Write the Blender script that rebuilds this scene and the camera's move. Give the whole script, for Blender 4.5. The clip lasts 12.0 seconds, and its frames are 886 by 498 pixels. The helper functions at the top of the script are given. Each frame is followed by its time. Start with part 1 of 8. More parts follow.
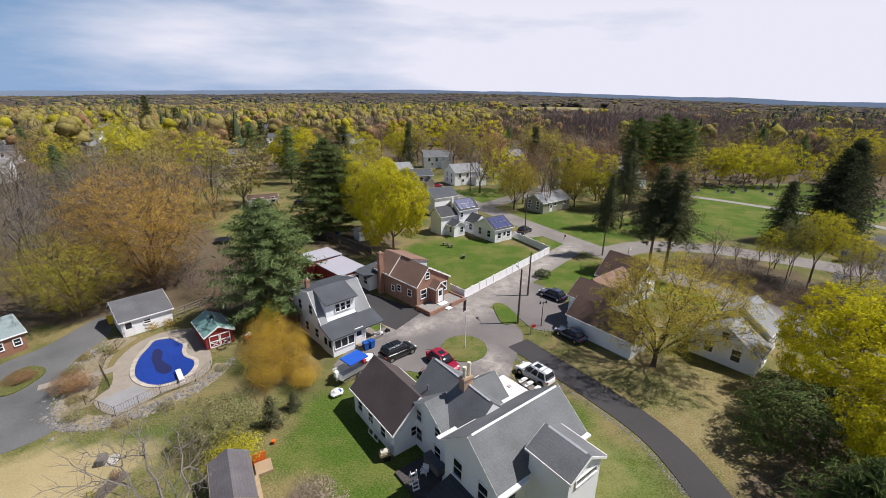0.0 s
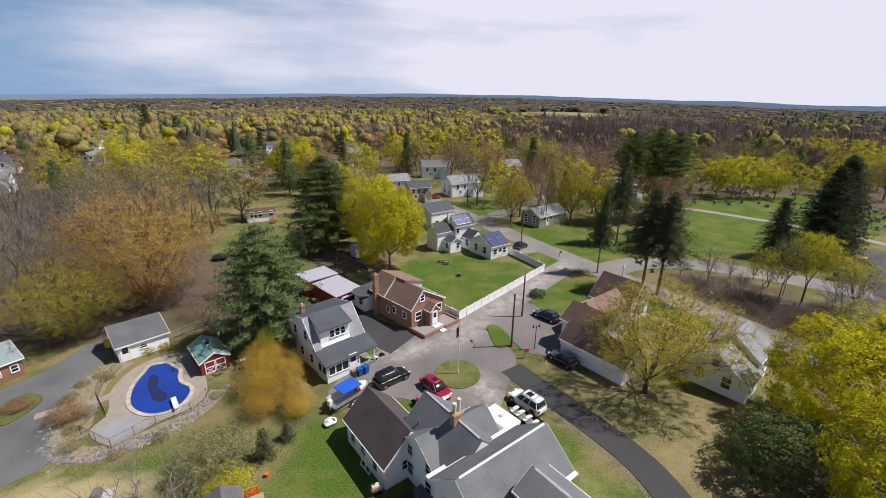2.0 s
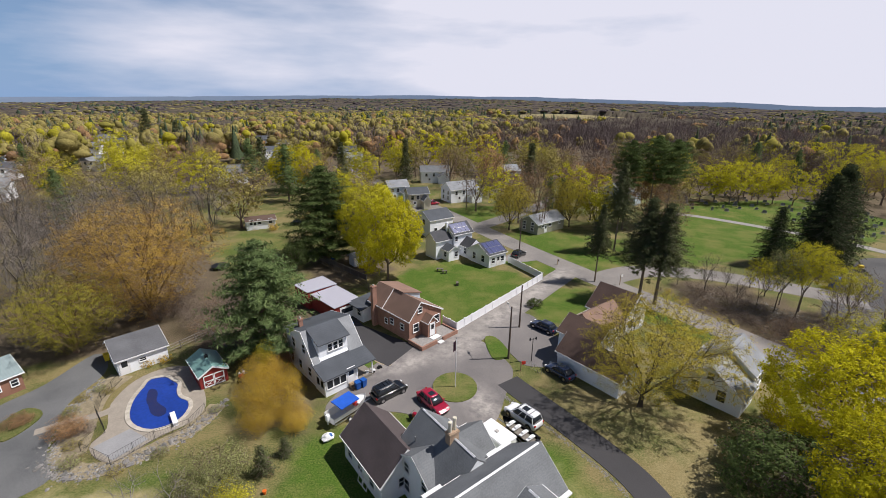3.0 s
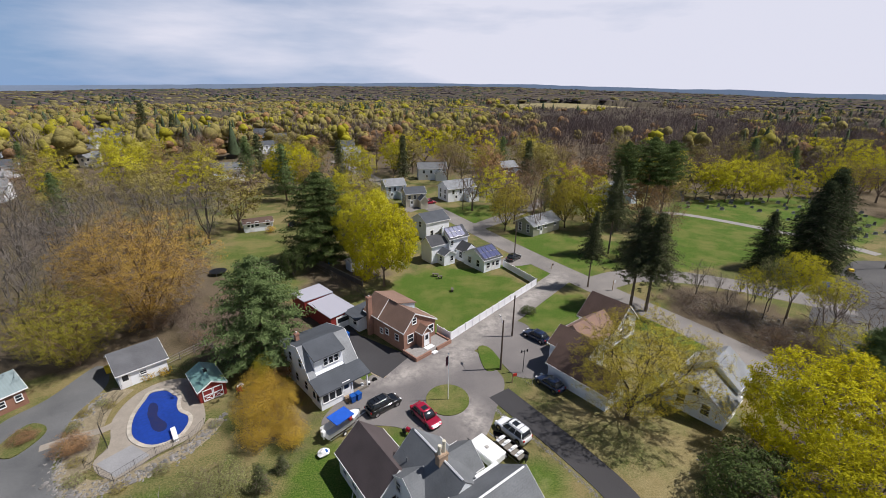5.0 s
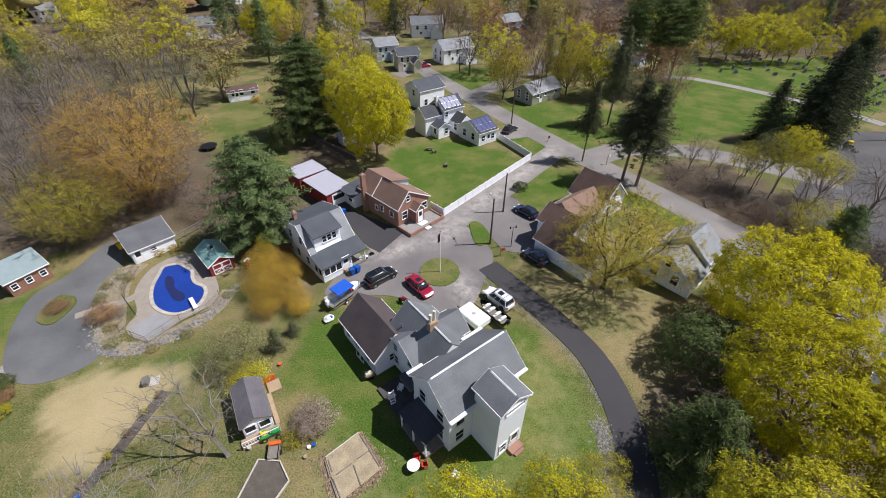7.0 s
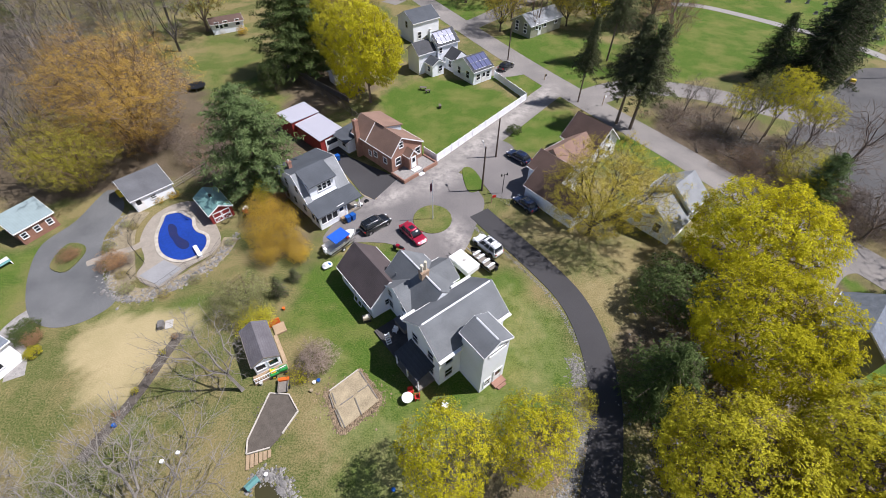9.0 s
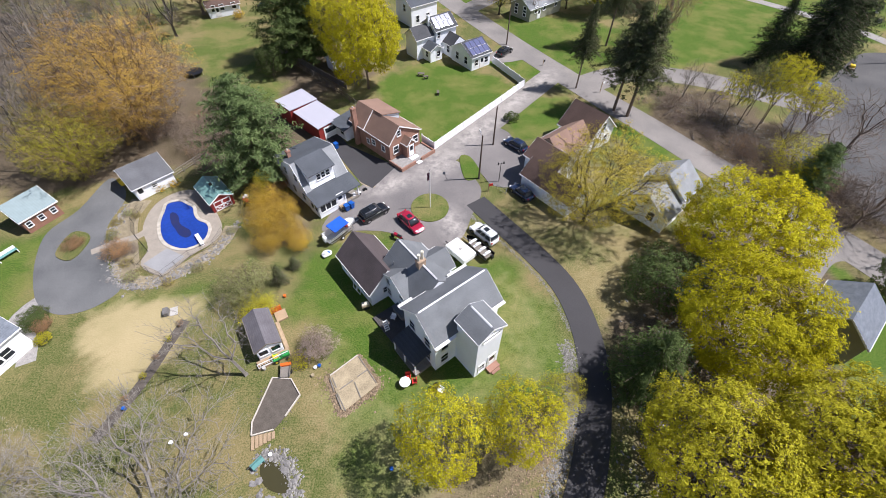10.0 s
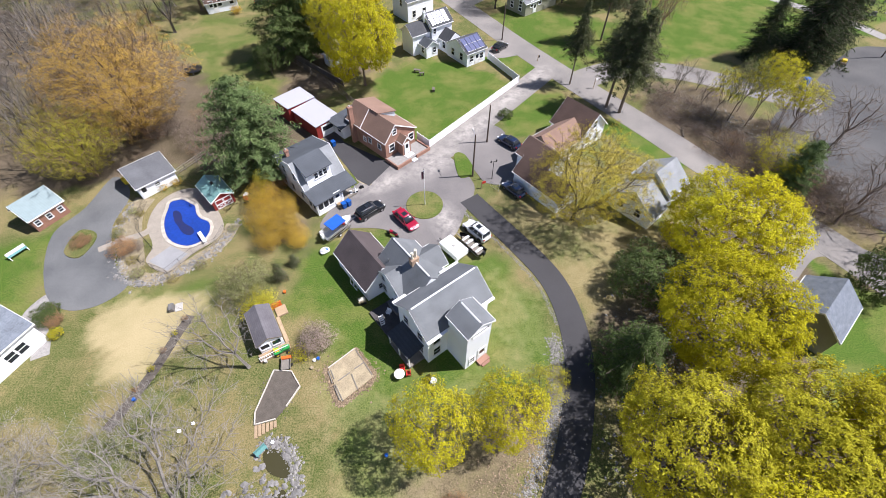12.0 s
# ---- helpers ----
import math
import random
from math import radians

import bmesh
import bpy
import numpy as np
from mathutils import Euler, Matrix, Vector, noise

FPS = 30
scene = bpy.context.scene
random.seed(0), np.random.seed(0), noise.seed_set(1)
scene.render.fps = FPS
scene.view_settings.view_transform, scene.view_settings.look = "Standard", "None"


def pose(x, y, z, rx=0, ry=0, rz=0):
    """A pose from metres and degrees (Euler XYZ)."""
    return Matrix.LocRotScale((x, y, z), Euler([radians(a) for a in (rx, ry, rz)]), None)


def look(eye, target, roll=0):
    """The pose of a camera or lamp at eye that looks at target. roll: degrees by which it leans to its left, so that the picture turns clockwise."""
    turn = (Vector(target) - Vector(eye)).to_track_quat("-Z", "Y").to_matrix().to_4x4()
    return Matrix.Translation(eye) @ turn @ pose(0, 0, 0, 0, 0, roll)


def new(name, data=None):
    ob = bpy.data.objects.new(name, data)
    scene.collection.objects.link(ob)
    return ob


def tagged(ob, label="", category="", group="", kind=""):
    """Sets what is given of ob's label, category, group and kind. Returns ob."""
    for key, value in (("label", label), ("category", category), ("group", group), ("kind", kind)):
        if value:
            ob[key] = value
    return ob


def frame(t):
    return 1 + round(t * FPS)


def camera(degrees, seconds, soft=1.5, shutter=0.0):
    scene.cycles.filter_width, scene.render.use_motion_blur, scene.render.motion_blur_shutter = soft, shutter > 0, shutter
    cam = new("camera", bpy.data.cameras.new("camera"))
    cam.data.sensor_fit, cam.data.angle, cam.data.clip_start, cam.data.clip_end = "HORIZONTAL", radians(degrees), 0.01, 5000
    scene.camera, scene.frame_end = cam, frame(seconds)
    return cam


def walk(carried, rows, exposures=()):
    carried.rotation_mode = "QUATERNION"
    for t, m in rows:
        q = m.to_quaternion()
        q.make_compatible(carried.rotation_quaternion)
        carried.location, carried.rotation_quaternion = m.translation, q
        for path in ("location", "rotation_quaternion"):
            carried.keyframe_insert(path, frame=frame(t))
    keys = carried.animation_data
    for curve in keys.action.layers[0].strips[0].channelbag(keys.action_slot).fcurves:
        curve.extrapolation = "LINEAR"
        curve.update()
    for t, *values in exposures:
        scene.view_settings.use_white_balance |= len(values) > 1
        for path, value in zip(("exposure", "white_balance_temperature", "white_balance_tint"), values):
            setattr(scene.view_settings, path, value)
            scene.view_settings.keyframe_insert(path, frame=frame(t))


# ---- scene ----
cam = camera(91.1, 12.0, 0.75)

PATH = [
    (0, (0.033, 0.243, 28.892), (0.012, 2.131, 28.233), 0.8),
    (0.5, (0.271, 0.405, 29.554), (0.248, 2.295, 28.899), 0.7),
    (1, (0.427, 0.521, 30.276), (0.405, 2.412, 29.626), 0.8),
    (1.5, (0.589, 0.567, 31.02), (0.568, 2.459, 30.372), 0.8),
    (2, (0.777, 0.648, 31.792), (0.756, 2.541, 31.146), 0.8),
    (2.5, (0.939, 0.718, 32.596), (0.919, 2.611, 31.953), 0.7),
    (3, (1.127, 0.762, 33.411), (1.106, 2.657, 32.771), 0.7),
    (5, (1.953, 0.984, 37.078), (1.935, 2.861, 36.389), 0.6),
    (5.5, (2.162, 1.051, 37.638), (2.147, 2.881, 36.83), 0.6),
    (6, (2.349, 0.987, 38.177), (2.34, 2.737, 37.209), 0.6),
    (6.5, (2.558, 0.902, 38.689), (2.554, 2.562, 37.574), 0.6),
    (7, (2.794, 0.759, 39.246), (2.791, 2.341, 38.023), 0.6),
    (7.5, (3.009, 0.655, 39.822), (3.008, 2.176, 38.523), 0.7),
    (9.5, (3.76, 0.34, 43.184), (3.77, 1.678, 41.698), 0.8),
    (10, (3.964, 0.211, 43.791), (3.973, 1.525, 42.282), 0.8),
    (10.5, (4.135, 0.126, 44.451), (4.145, 1.421, 42.928), 0.8),
    (11, (4.351, -0.034, 45.074), (4.359, 1.25, 43.541), 0.7),
    (11.5, (4.629, -0.159, 45.628), (4.635, 1.117, 44.089), 0.6),
    (12, (4.926, -0.36, 46.1), (4.931, 0.914, 44.559), 0.5),
]
walk(cam, [(t, look(eye, target, roll)) for t, eye, target, roll in PATH], [(0, 0.2, 6330, 14), (5, 0.06, 6230, 14), (6.5, 0.18, 6080, 15), (9.5, 0.5, 5980, 17), (12, 0.78, 5960, 17)])

# ---- light ----
SUN_AZ, SUN_EL = radians(85), radians(56)
sun_way = Vector((math.sin(SUN_AZ) * math.cos(SUN_EL), math.cos(SUN_AZ) * math.cos(SUN_EL), math.sin(SUN_EL)))
sun = new("sun", bpy.data.lights.new("sun", "SUN"))
sun.data.energy, sun.data.angle, sun.data.color = 5.0, radians(0.6), (1.0, 0.955, 0.88)
sun.matrix_world = look(sun_way * 400, (0, 0, 0))
scene.view_settings.exposure = 0.0

world = bpy.data.worlds.new("world")
scene.world = world
world.use_nodes = True
wn, wl = world.node_tree.nodes, world.node_tree.links
wn.clear()
sky = wn.new("ShaderNodeTexSky")
sky.sky_type, sky.sun_disc, sky.sun_elevation, sky.sun_rotation = "NISHITA", False, SUN_EL, SUN_AZ
sky.air_density, sky.dust_density, sky.ozone_density = 1.0, 0.6, 3.0
w_out, w_bg = wn.new("ShaderNodeOutputWorld"), wn.new("ShaderNodeBackground")
w_bg.inputs["Strength"].default_value = 0.05
w_tc, w_map = wn.new("ShaderNodeTexCoord"), wn.new("ShaderNodeMapping")
w_map.inputs["Scale"].default_value = (1.0, 1.0, 5.0)
w_map.inputs["Location"].default_value = (0.35, 0.0, 0.1)
w_noise, w_ramp, w_mix = wn.new("ShaderNodeTexNoise"), wn.new("ShaderNodeValToRGB"), wn.new("ShaderNodeMixRGB")
w_noise.inputs["Scale"].default_value, w_noise.inputs["Detail"].default_value = 1.9, 8
w_ramp.color_ramp.elements[0].position, w_ramp.color_ramp.elements[1].position = 0.22, 0.52
w_mix.inputs["Color2"].default_value = (14.2, 14.3, 15.6, 1)
wl.new(w_tc.outputs["Generated"], w_map.inputs["Vector"])
wl.new(w_map.outputs["Vector"], w_noise.inputs["Vector"])
w_sep, w_thin = wn.new("ShaderNodeSeparateXYZ"), wn.new("ShaderNodeMath")
w_thin.operation = "MULTIPLY_ADD"
w_thin.inputs[1].default_value = -0.8
wl.new(w_tc.outputs["Generated"], w_sep.inputs["Vector"])
w_high = wn.new("ShaderNodeMapRange")
w_high.inputs["From Min"].default_value, w_high.inputs["From Max"].default_value = 0.2, 0.7
w_high.inputs["To Min"].default_value = -0.03
wl.new(w_sep.outputs["Z"], w_high.inputs["Value"])
wl.new(w_high.outputs["Result"], w_thin.inputs[0])
w_bank = wn.new("ShaderNodeMath")
w_bank.operation = "MULTIPLY_ADD"
w_bank.inputs[1].default_value = 0.5
wl.new(w_sep.outputs["X"], w_bank.inputs[0])
wl.new(w_noise.outputs["Fac"], w_bank.inputs[2])
wl.new(w_bank.outputs[0], w_thin.inputs[2])
wl.new(w_thin.outputs[0], w_ramp.inputs["Fac"])
wl.new(w_ramp.outputs["Color"], w_mix.inputs["Fac"])
w_low, w_haze = wn.new("ShaderNodeMapRange"), wn.new("ShaderNodeMixRGB")
w_low.inputs["From Min"].default_value, w_low.inputs["From Max"].default_value = 0.0, 0.5
w_low.inputs["To Min"].default_value, w_low.inputs["To Max"].default_value = 0.85, 0.0
w_haze.inputs["Color2"].default_value = (4.9, 7.8, 12.4, 1)
wl.new(w_sep.outputs["Z"], w_low.inputs["Value"])
wl.new(w_low.outputs["Result"], w_haze.inputs["Fac"])
wl.new(sky.outputs["Color"], w_haze.inputs["Color1"])
wl.new(w_haze.outputs["Color"], w_mix.inputs["Color1"])
wl.new(w_mix.outputs["Color"], w_bg.inputs["Color"])
wl.new(w_bg.outputs["Background"], w_out.inputs["Surface"])


# ---- materials ----
def shade(c, k):
    return (min(c[0] * k, 1), min(c[1] * k, 1), min(c[2] * k, 1), 1)


def mat(name, base, rough=0.8, metal=0.0, var=0.25, scale=1.5, fine=14.0, bump=0.15, tint=None, bands=None, island=0.0, spec=0.3, each=0.0):
    """A surface with broad blotches and fine grain; bands=(axis, period, depth) adds courses across it."""
    m = bpy.data.materials.new(name)
    m.use_nodes = True
    n, l = m.node_tree.nodes, m.node_tree.links
    b = n["Principled BSDF"]
    b.inputs["Roughness"].default_value, b.inputs["Metallic"].default_value = rough, metal
    b.inputs["Specular IOR Level"].default_value = spec
    tc = n.new("ShaderNodeTexCoord")
    big, small = n.new("ShaderNodeTexNoise"), n.new("ShaderNodeTexNoise")
    big.inputs["Scale"].default_value, big.inputs["Detail"].default_value = scale, 5
    small.inputs["Scale"].default_value, small.inputs["Detail"].default_value = fine, 4
    add = n.new("ShaderNodeMath")
    add.operation = "MULTIPLY_ADD"
    add.inputs[1].default_value, add.inputs[2].default_value = 0.5, -0.0
    half = n.new("ShaderNodeMath")
    half.operation = "MULTIPLY_ADD"
    half.inputs[1].default_value = 0.5
    ramp = n.new("ShaderNodeValToRGB")
    ramp.color_ramp.elements[0].position, ramp.color_ramp.elements[1].position = 0.3, 0.7
    ramp.color_ramp.elements[0].color = shade(base, 1 - var)
    ramp.color_ramp.elements[1].color = shade(tint or base, 1 + var)
    for k in (big, small):
        l.new(tc.outputs["Object"], k.inputs["Vector"])
    l.new(big.outputs["Fac"], add.inputs[0])
    l.new(small.outputs["Fac"], half.inputs[0])
    l.new(add.outputs[0], half.inputs[2])
    l.new(half.outputs[0], ramp.inputs["Fac"])
    color, height = ramp.outputs["Color"], small.outputs["Fac"]
    if bands:
        axis, period, depth = bands
        wave = n.new("ShaderNodeTexWave")
        wave.wave_type, wave.bands_direction, wave.wave_profile = "BANDS", axis, "SAW"
        wave.inputs["Scale"].default_value = 0.314159 / period
        wave.inputs["Distortion"].default_value = 0.3
        l.new(tc.outputs["Object"], wave.inputs["Vector"])
        mul = n.new("ShaderNodeMixRGB")
        mul.blend_type = "MULTIPLY"
        mul.inputs["Fac"].default_value = depth
        l.new(color, mul.inputs["Color1"])
        l.new(wave.outputs["Color"], mul.inputs["Color2"])
        color = mul.outputs["Color"]
    if island or each:
        hsv = n.new("ShaderNodeHueSaturation")
        rng = n.new("ShaderNodeMapRange")
        k = island or each
        rng.inputs["To Min"].default_value, rng.inputs["To Max"].default_value = 1 - k, 1 + k
        if island:
            l.new(n.new("ShaderNodeNewGeometry").outputs["Random Per Island"], rng.inputs["Value"])
        else:
            l.new(n.new("ShaderNodeObjectInfo").outputs["Random"], rng.inputs["Value"])
        l.new(rng.outputs["Result"], hsv.inputs["Value"])
        l.new(color, hsv.inputs["Color"])
        color = hsv.outputs["Color"]
    l.new(color, b.inputs["Base Color"])
    if bump:
        bp = n.new("ShaderNodeBump")
        bp.inputs["Strength"].default_value, bp.inputs["Distance"].default_value = bump, 0.05
        l.new(height, bp.inputs["Height"])
        l.new(bp.outputs["Normal"], b.inputs["Normal"])
    return m


def leafy(name, a, b, through_light=0.35, grain=0.55, patch=0.5, mottle=0.0):
    """Leaves and buds: each clump its own shade between a and b, partly lit through."""
    m = bpy.data.materials.new(name)
    m.use_nodes = True
    n, l = m.node_tree.nodes, m.node_tree.links
    n.clear()
    out, mix = n.new("ShaderNodeOutputMaterial"), n.new("ShaderNodeMixShader")
    dif, tra = n.new("ShaderNodeBsdfDiffuse"), n.new("ShaderNodeBsdfTranslucent")
    geo, ramp = n.new("ShaderNodeNewGeometry"), n.new("ShaderNodeValToRGB")
    tc, noise_n, mixf = n.new("ShaderNodeTexCoord"), n.new("ShaderNodeTexNoise"), n.new("ShaderNodeMath")
    noise_n.inputs["Scale"].default_value = patch
    mixf.operation = "MULTIPLY_ADD"
    mixf.inputs[1].default_value = grain
    sub = n.new("ShaderNodeMath")
    sub.operation = "MULTIPLY_ADD"
    sub.inputs[1].default_value, sub.inputs[2].default_value = 1.45 - grain, -0.5 + grain * 0.5
    ramp.color_ramp.elements[0].color, ramp.color_ramp.elements[1].color = (*a, 1), (*b, 1)
    l.new(tc.outputs["Object"], noise_n.inputs["Vector"])
    l.new(noise_n.outputs["Fac"], sub.inputs[0])
    l.new(geo.outputs["Random Per Island"], mixf.inputs[0])
    l.new(sub.outputs[0], mixf.inputs[2])
    l.new(mixf.outputs[0], ramp.inputs["Fac"])
    hsv, info, rng = n.new("ShaderNodeHueSaturation"), n.new("ShaderNodeObjectInfo"), n.new("ShaderNodeMapRange")
    rng.inputs["To Min"].default_value, rng.inputs["To Max"].default_value = 0.85, 1.15
    l.new(info.outputs["Random"], rng.inputs["Value"])
    value = rng.outputs["Result"]
    if mottle:
        speck, span, mul = n.new("ShaderNodeTexNoise"), n.new("ShaderNodeMapRange"), n.new("ShaderNodeMath")
        speck.inputs["Scale"].default_value, speck.inputs["Detail"].default_value, speck.inputs["Roughness"].default_value = mottle, 6, 0.7
        span.inputs["From Min"].default_value, span.inputs["From Max"].default_value = 0.35, 0.65
        span.inputs["To Min"].default_value, span.inputs["To Max"].default_value = 0.5, 1.45
        mul.operation = "MULTIPLY"
        l.new(tc.outputs["Object"], speck.inputs["Vector"])
        l.new(speck.outputs["Fac"], span.inputs["Value"])
        l.new(span.outputs["Result"], mul.inputs[0])
        l.new(value, mul.inputs[1])
        value = mul.outputs[0]
    l.new(value, hsv.inputs["Value"])
    l.new(ramp.outputs["Color"], hsv.inputs["Color"])
    for k in (dif, tra):
        l.new(hsv.outputs["Color"], k.inputs["Color"])
    mix.inputs["Fac"].default_value = through_light
    l.new(dif.outputs[0], mix.inputs[1])
    l.new(tra.outputs[0], mix.inputs[2])
    l.new(mix.outputs[0], out.inputs["Surface"])
    return m


def glossy(name, base, rough=0.15, metal=0.0, coat=0.0):
    m = mat(name, base, rough, metal, var=0.05, bump=0.0, spec=0.5)
    m.node_tree.nodes["Principled BSDF"].inputs["Coat Weight"].default_value = coat
    return m


WHITE_SIDING = mat("white_siding", (0.84, 0.865, 0.9), 0.6, var=0.05, bands=("Z", 0.16, 0.07), scale=0.6)
WHITE_TRIM = mat("white_trim", (0.8, 0.8, 0.8), 0.5, var=0.05, bump=0.03)
CREAM_SIDING = mat("cream_siding", (0.62, 0.57, 0.45), 0.65, var=0.1, bands=("Z", 0.18, 0.12))
OLIVE_SIDING = mat("olive_siding", (0.3, 0.3, 0.22), 0.7, var=0.1, bands=("Z", 0.18, 0.15))
BLUE_SIDING = mat("pale_blue_siding", (0.55, 0.63, 0.7), 0.65, var=0.08, bands=("Z", 0.18, 0.12))
GREY_SHINGLE = mat("grey_shingles", (0.15, 0.158, 0.165), 0.85, var=0.30, scale=0.5, fine=9, bands=("Z", 0.115, 0.09))
GARAGE_SHINGLE = mat("mid_grey_shingles", (0.12, 0.122, 0.13), 0.85, var=0.32, scale=0.5, fine=9, bands=("Z", 0.115, 0.08))
DARK_SHINGLE = mat("charcoal_shingles", (0.068, 0.07, 0.076), 0.85, var=0.32, scale=0.5, fine=9, bands=("Z", 0.12, 0.17))
PURPLE_SHINGLE = mat("brown_black_shingles", (0.085, 0.068, 0.068), 0.85, var=0.30, scale=0.5, fine=9, bands=("Z", 0.12, 0.15))
SLATE_SHINGLE = mat("slate_grey_shingles", (0.075, 0.083, 0.095), 0.8, var=0.27, scale=0.5, fine=9, bands=("Z", 0.1, 0.11))
PALE_SHINGLE = mat("weathered_pale_shingles", (0.24, 0.25, 0.26), 0.85, var=0.30, scale=0.7, fine=10, bands=("Z", 0.12, 0.11))
BROWN_SHINGLE = mat("brown_shingles", (0.115, 0.075, 0.06), 0.85, var=0.30, scale=0.5, fine=9, bands=("Z", 0.12, 0.12))
TAN_SHINGLE = mat("red_brown_shingles", (0.235, 0.15, 0.112), 0.85, var=0.27, scale=0.4, fine=9, bands=("Z", 0.12, 0.11))
BLUEGREY_SHINGLE = mat("blue_grey_shingles", (0.15, 0.168, 0.195), 0.85, var=0.37, scale=1.5, fine=8, bands=("Z", 0.12, 0.11))
WHITE_METAL = mat("white_metal_roof", (0.43, 0.425, 0.48), 0.45, var=0.06, bands=("X", 0.3, 0.1), bump=0.02)
GREEN_METAL = mat("green_metal_roof", (0.2, 0.36, 0.33), 0.45, var=0.1, bands=("X", 0.3, 0.12), bump=0.02)
PALE_GREEN_METAL = mat("pale_green_metal_roof", (0.235, 0.295, 0.3), 0.5, var=0.12, bands=("X", 0.3, 0.1), bump=0.02)
BRICK = mat("red_brick", (0.33, 0.185, 0.135), 0.85, var=0.25, scale=1.2, fine=12, bands=("Z", 0.075, 0.2))
PINK_BRICK = mat("pinkish_brick", (0.28, 0.145, 0.1), 0.85, var=0.2, fine=12, bands=("Z", 0.075, 0.2))
TAN_BRICK = mat("weathered_tan_brick", (0.4, 0.29, 0.2), 0.85, var=0.25, fine=12, bands=("Z", 0.075, 0.2))
RED_PAINT = mat("barn_red_paint", (0.27, 0.035, 0.03), 0.65, var=0.18, bands=("X", 0.2, 0.15))
GLASS = glossy("window_glass", (0.02, 0.024, 0.03), 0.06)
SOLAR = glossy("solar_cells", (0.045, 0.055, 0.15), 0.3)
ALU = glossy("brushed_aluminium", (0.6, 0.6, 0.62), 0.35, 1.0)
ASPHALT = mat("asphalt", (0.105, 0.1, 0.108), 0.9, var=0.3, scale=0.09, fine=20, bump=0.1, tint=(0.2, 0.182, 0.168))
ASPHALT_GREY = mat("grey_blue_asphalt", (0.092, 0.096, 0.1), 0.85, var=0.3, scale=0.16, fine=16, bump=0.06, tint=(0.145, 0.145, 0.143))
def dusted(m, spots, color, most=0.8):
    """Pale dust trodden into a surface: soft patches (x, y, length, width, turn), frayed by noise."""
    n, l = m.node_tree.nodes, m.node_tree.links
    b, tc = n["Principled BSDF"], n.new("ShaderNodeTexCoord")
    base, total = b.inputs["Base Color"].links[0].from_socket, None
    for x, y, length, width, turn in spots:
        mp, gr = n.new("ShaderNodeMapping"), n.new("ShaderNodeTexGradient")
        mp.vector_type, gr.gradient_type = "TEXTURE", "SPHERICAL"
        mp.inputs["Location"].default_value, mp.inputs["Scale"].default_value = (x, y, 0), (length, width, 5)
        mp.inputs["Rotation"].default_value = (0, 0, radians(turn))
        l.new(tc.outputs["Object"], mp.inputs["Vector"])
        l.new(mp.outputs["Vector"], gr.inputs["Vector"])
        if total is None:
            total = gr.outputs["Fac"]
        else:
            mx = n.new("ShaderNodeMath")
            mx.operation = "MAXIMUM"
            l.new(total, mx.inputs[0])
            l.new(gr.outputs["Fac"], mx.inputs[1])
            total = mx.outputs[0]
    nz, fray, mix = n.new("ShaderNodeTexNoise"), n.new("ShaderNodeMath"), n.new("ShaderNodeMixRGB")
    nz.inputs["Scale"].default_value, nz.inputs["Detail"].default_value, nz.inputs["Roughness"].default_value = 0.7, 8, 0.65
    l.new(tc.outputs["Object"], nz.inputs["Vector"])
    rng_n = n.new("ShaderNodeMapRange")
    rng_n.inputs["From Min"].default_value, rng_n.inputs["From Max"].default_value, rng_n.inputs["To Max"].default_value = 0.36, 0.62, most * 1.6
    l.new(nz.outputs["Fac"], rng_n.inputs["Value"])
    fray.operation, fray.use_clamp = "MULTIPLY", True
    l.new(total, fray.inputs[0])
    l.new(rng_n.outputs["Result"], fray.inputs[1])
    l.new(fray.outputs[0], mix.inputs["Fac"])
    l.new(base, mix.inputs["Color1"])
    mix.inputs["Color2"].default_value = (*color, 1)
    l.new(mix.outputs["Color"], b.inputs["Base Color"])


SMOOTH_CONCRETE = mat("smooth_concrete", (0.27, 0.268, 0.27), 0.85, var=0.15, scale=0.5, fine=8)
ASPHALT_NEW = mat("fresh_asphalt", (0.05, 0.048, 0.05), 0.85, var=0.22, scale=0.15, fine=24, bump=0.1)
ASPHALT_OLD = mat("worn_asphalt", (0.165, 0.158, 0.155), 0.9, var=0.38, scale=0.12, fine=22, bump=0.1, tint=(0.22, 0.2, 0.18))
DUST = [(-4, 51.3, 7, 2.6, 28), (3.5, 56.5, 7.5, 4.0, 46), (10.5, 66, 10, 3.0, 49), (18, 76, 9, 2.6, 51), (24, 84, 7, 3.5, 51), (5.5, 43, 3, 6, 20)]
dusted(ASPHALT, DUST, (0.36, 0.33, 0.3))
dusted(ASPHALT_OLD, DUST, (0.36, 0.33, 0.3))
ASPHALT_LOT = mat("dark_worn_asphalt", (0.056, 0.057, 0.061), 0.9, var=0.3, scale=0.1, fine=18, bump=0.1, tint=(0.1, 0.096, 0.092))
CONCRETE = mat("concrete", (0.42, 0.4, 0.37), 0.85, var=0.15, scale=0.5, fine=8)
PAVER = mat("pool_paving", (0.29, 0.255, 0.21), 0.85, var=0.18, scale=0.9, fine=6)
ROCK = mat("fieldstone", (0.19, 0.18, 0.17), 0.9, var=0.3, scale=1.2, fine=5, bump=0.5, each=0.25)
GRAVEL = mat("grey_gravel", (0.27, 0.255, 0.24), 0.95, var=0.35, scale=3, fine=10, bump=0.6)
SOIL = mat("dark_soil", (0.1, 0.085, 0.07), 0.95, var=0.3, scale=1.5, fine=9, bump=0.5)
SAND = mat("pale_sand", (0.32, 0.262, 0.17), 0.95, var=0.45, scale=0.9, fine=9, bump=0.3)
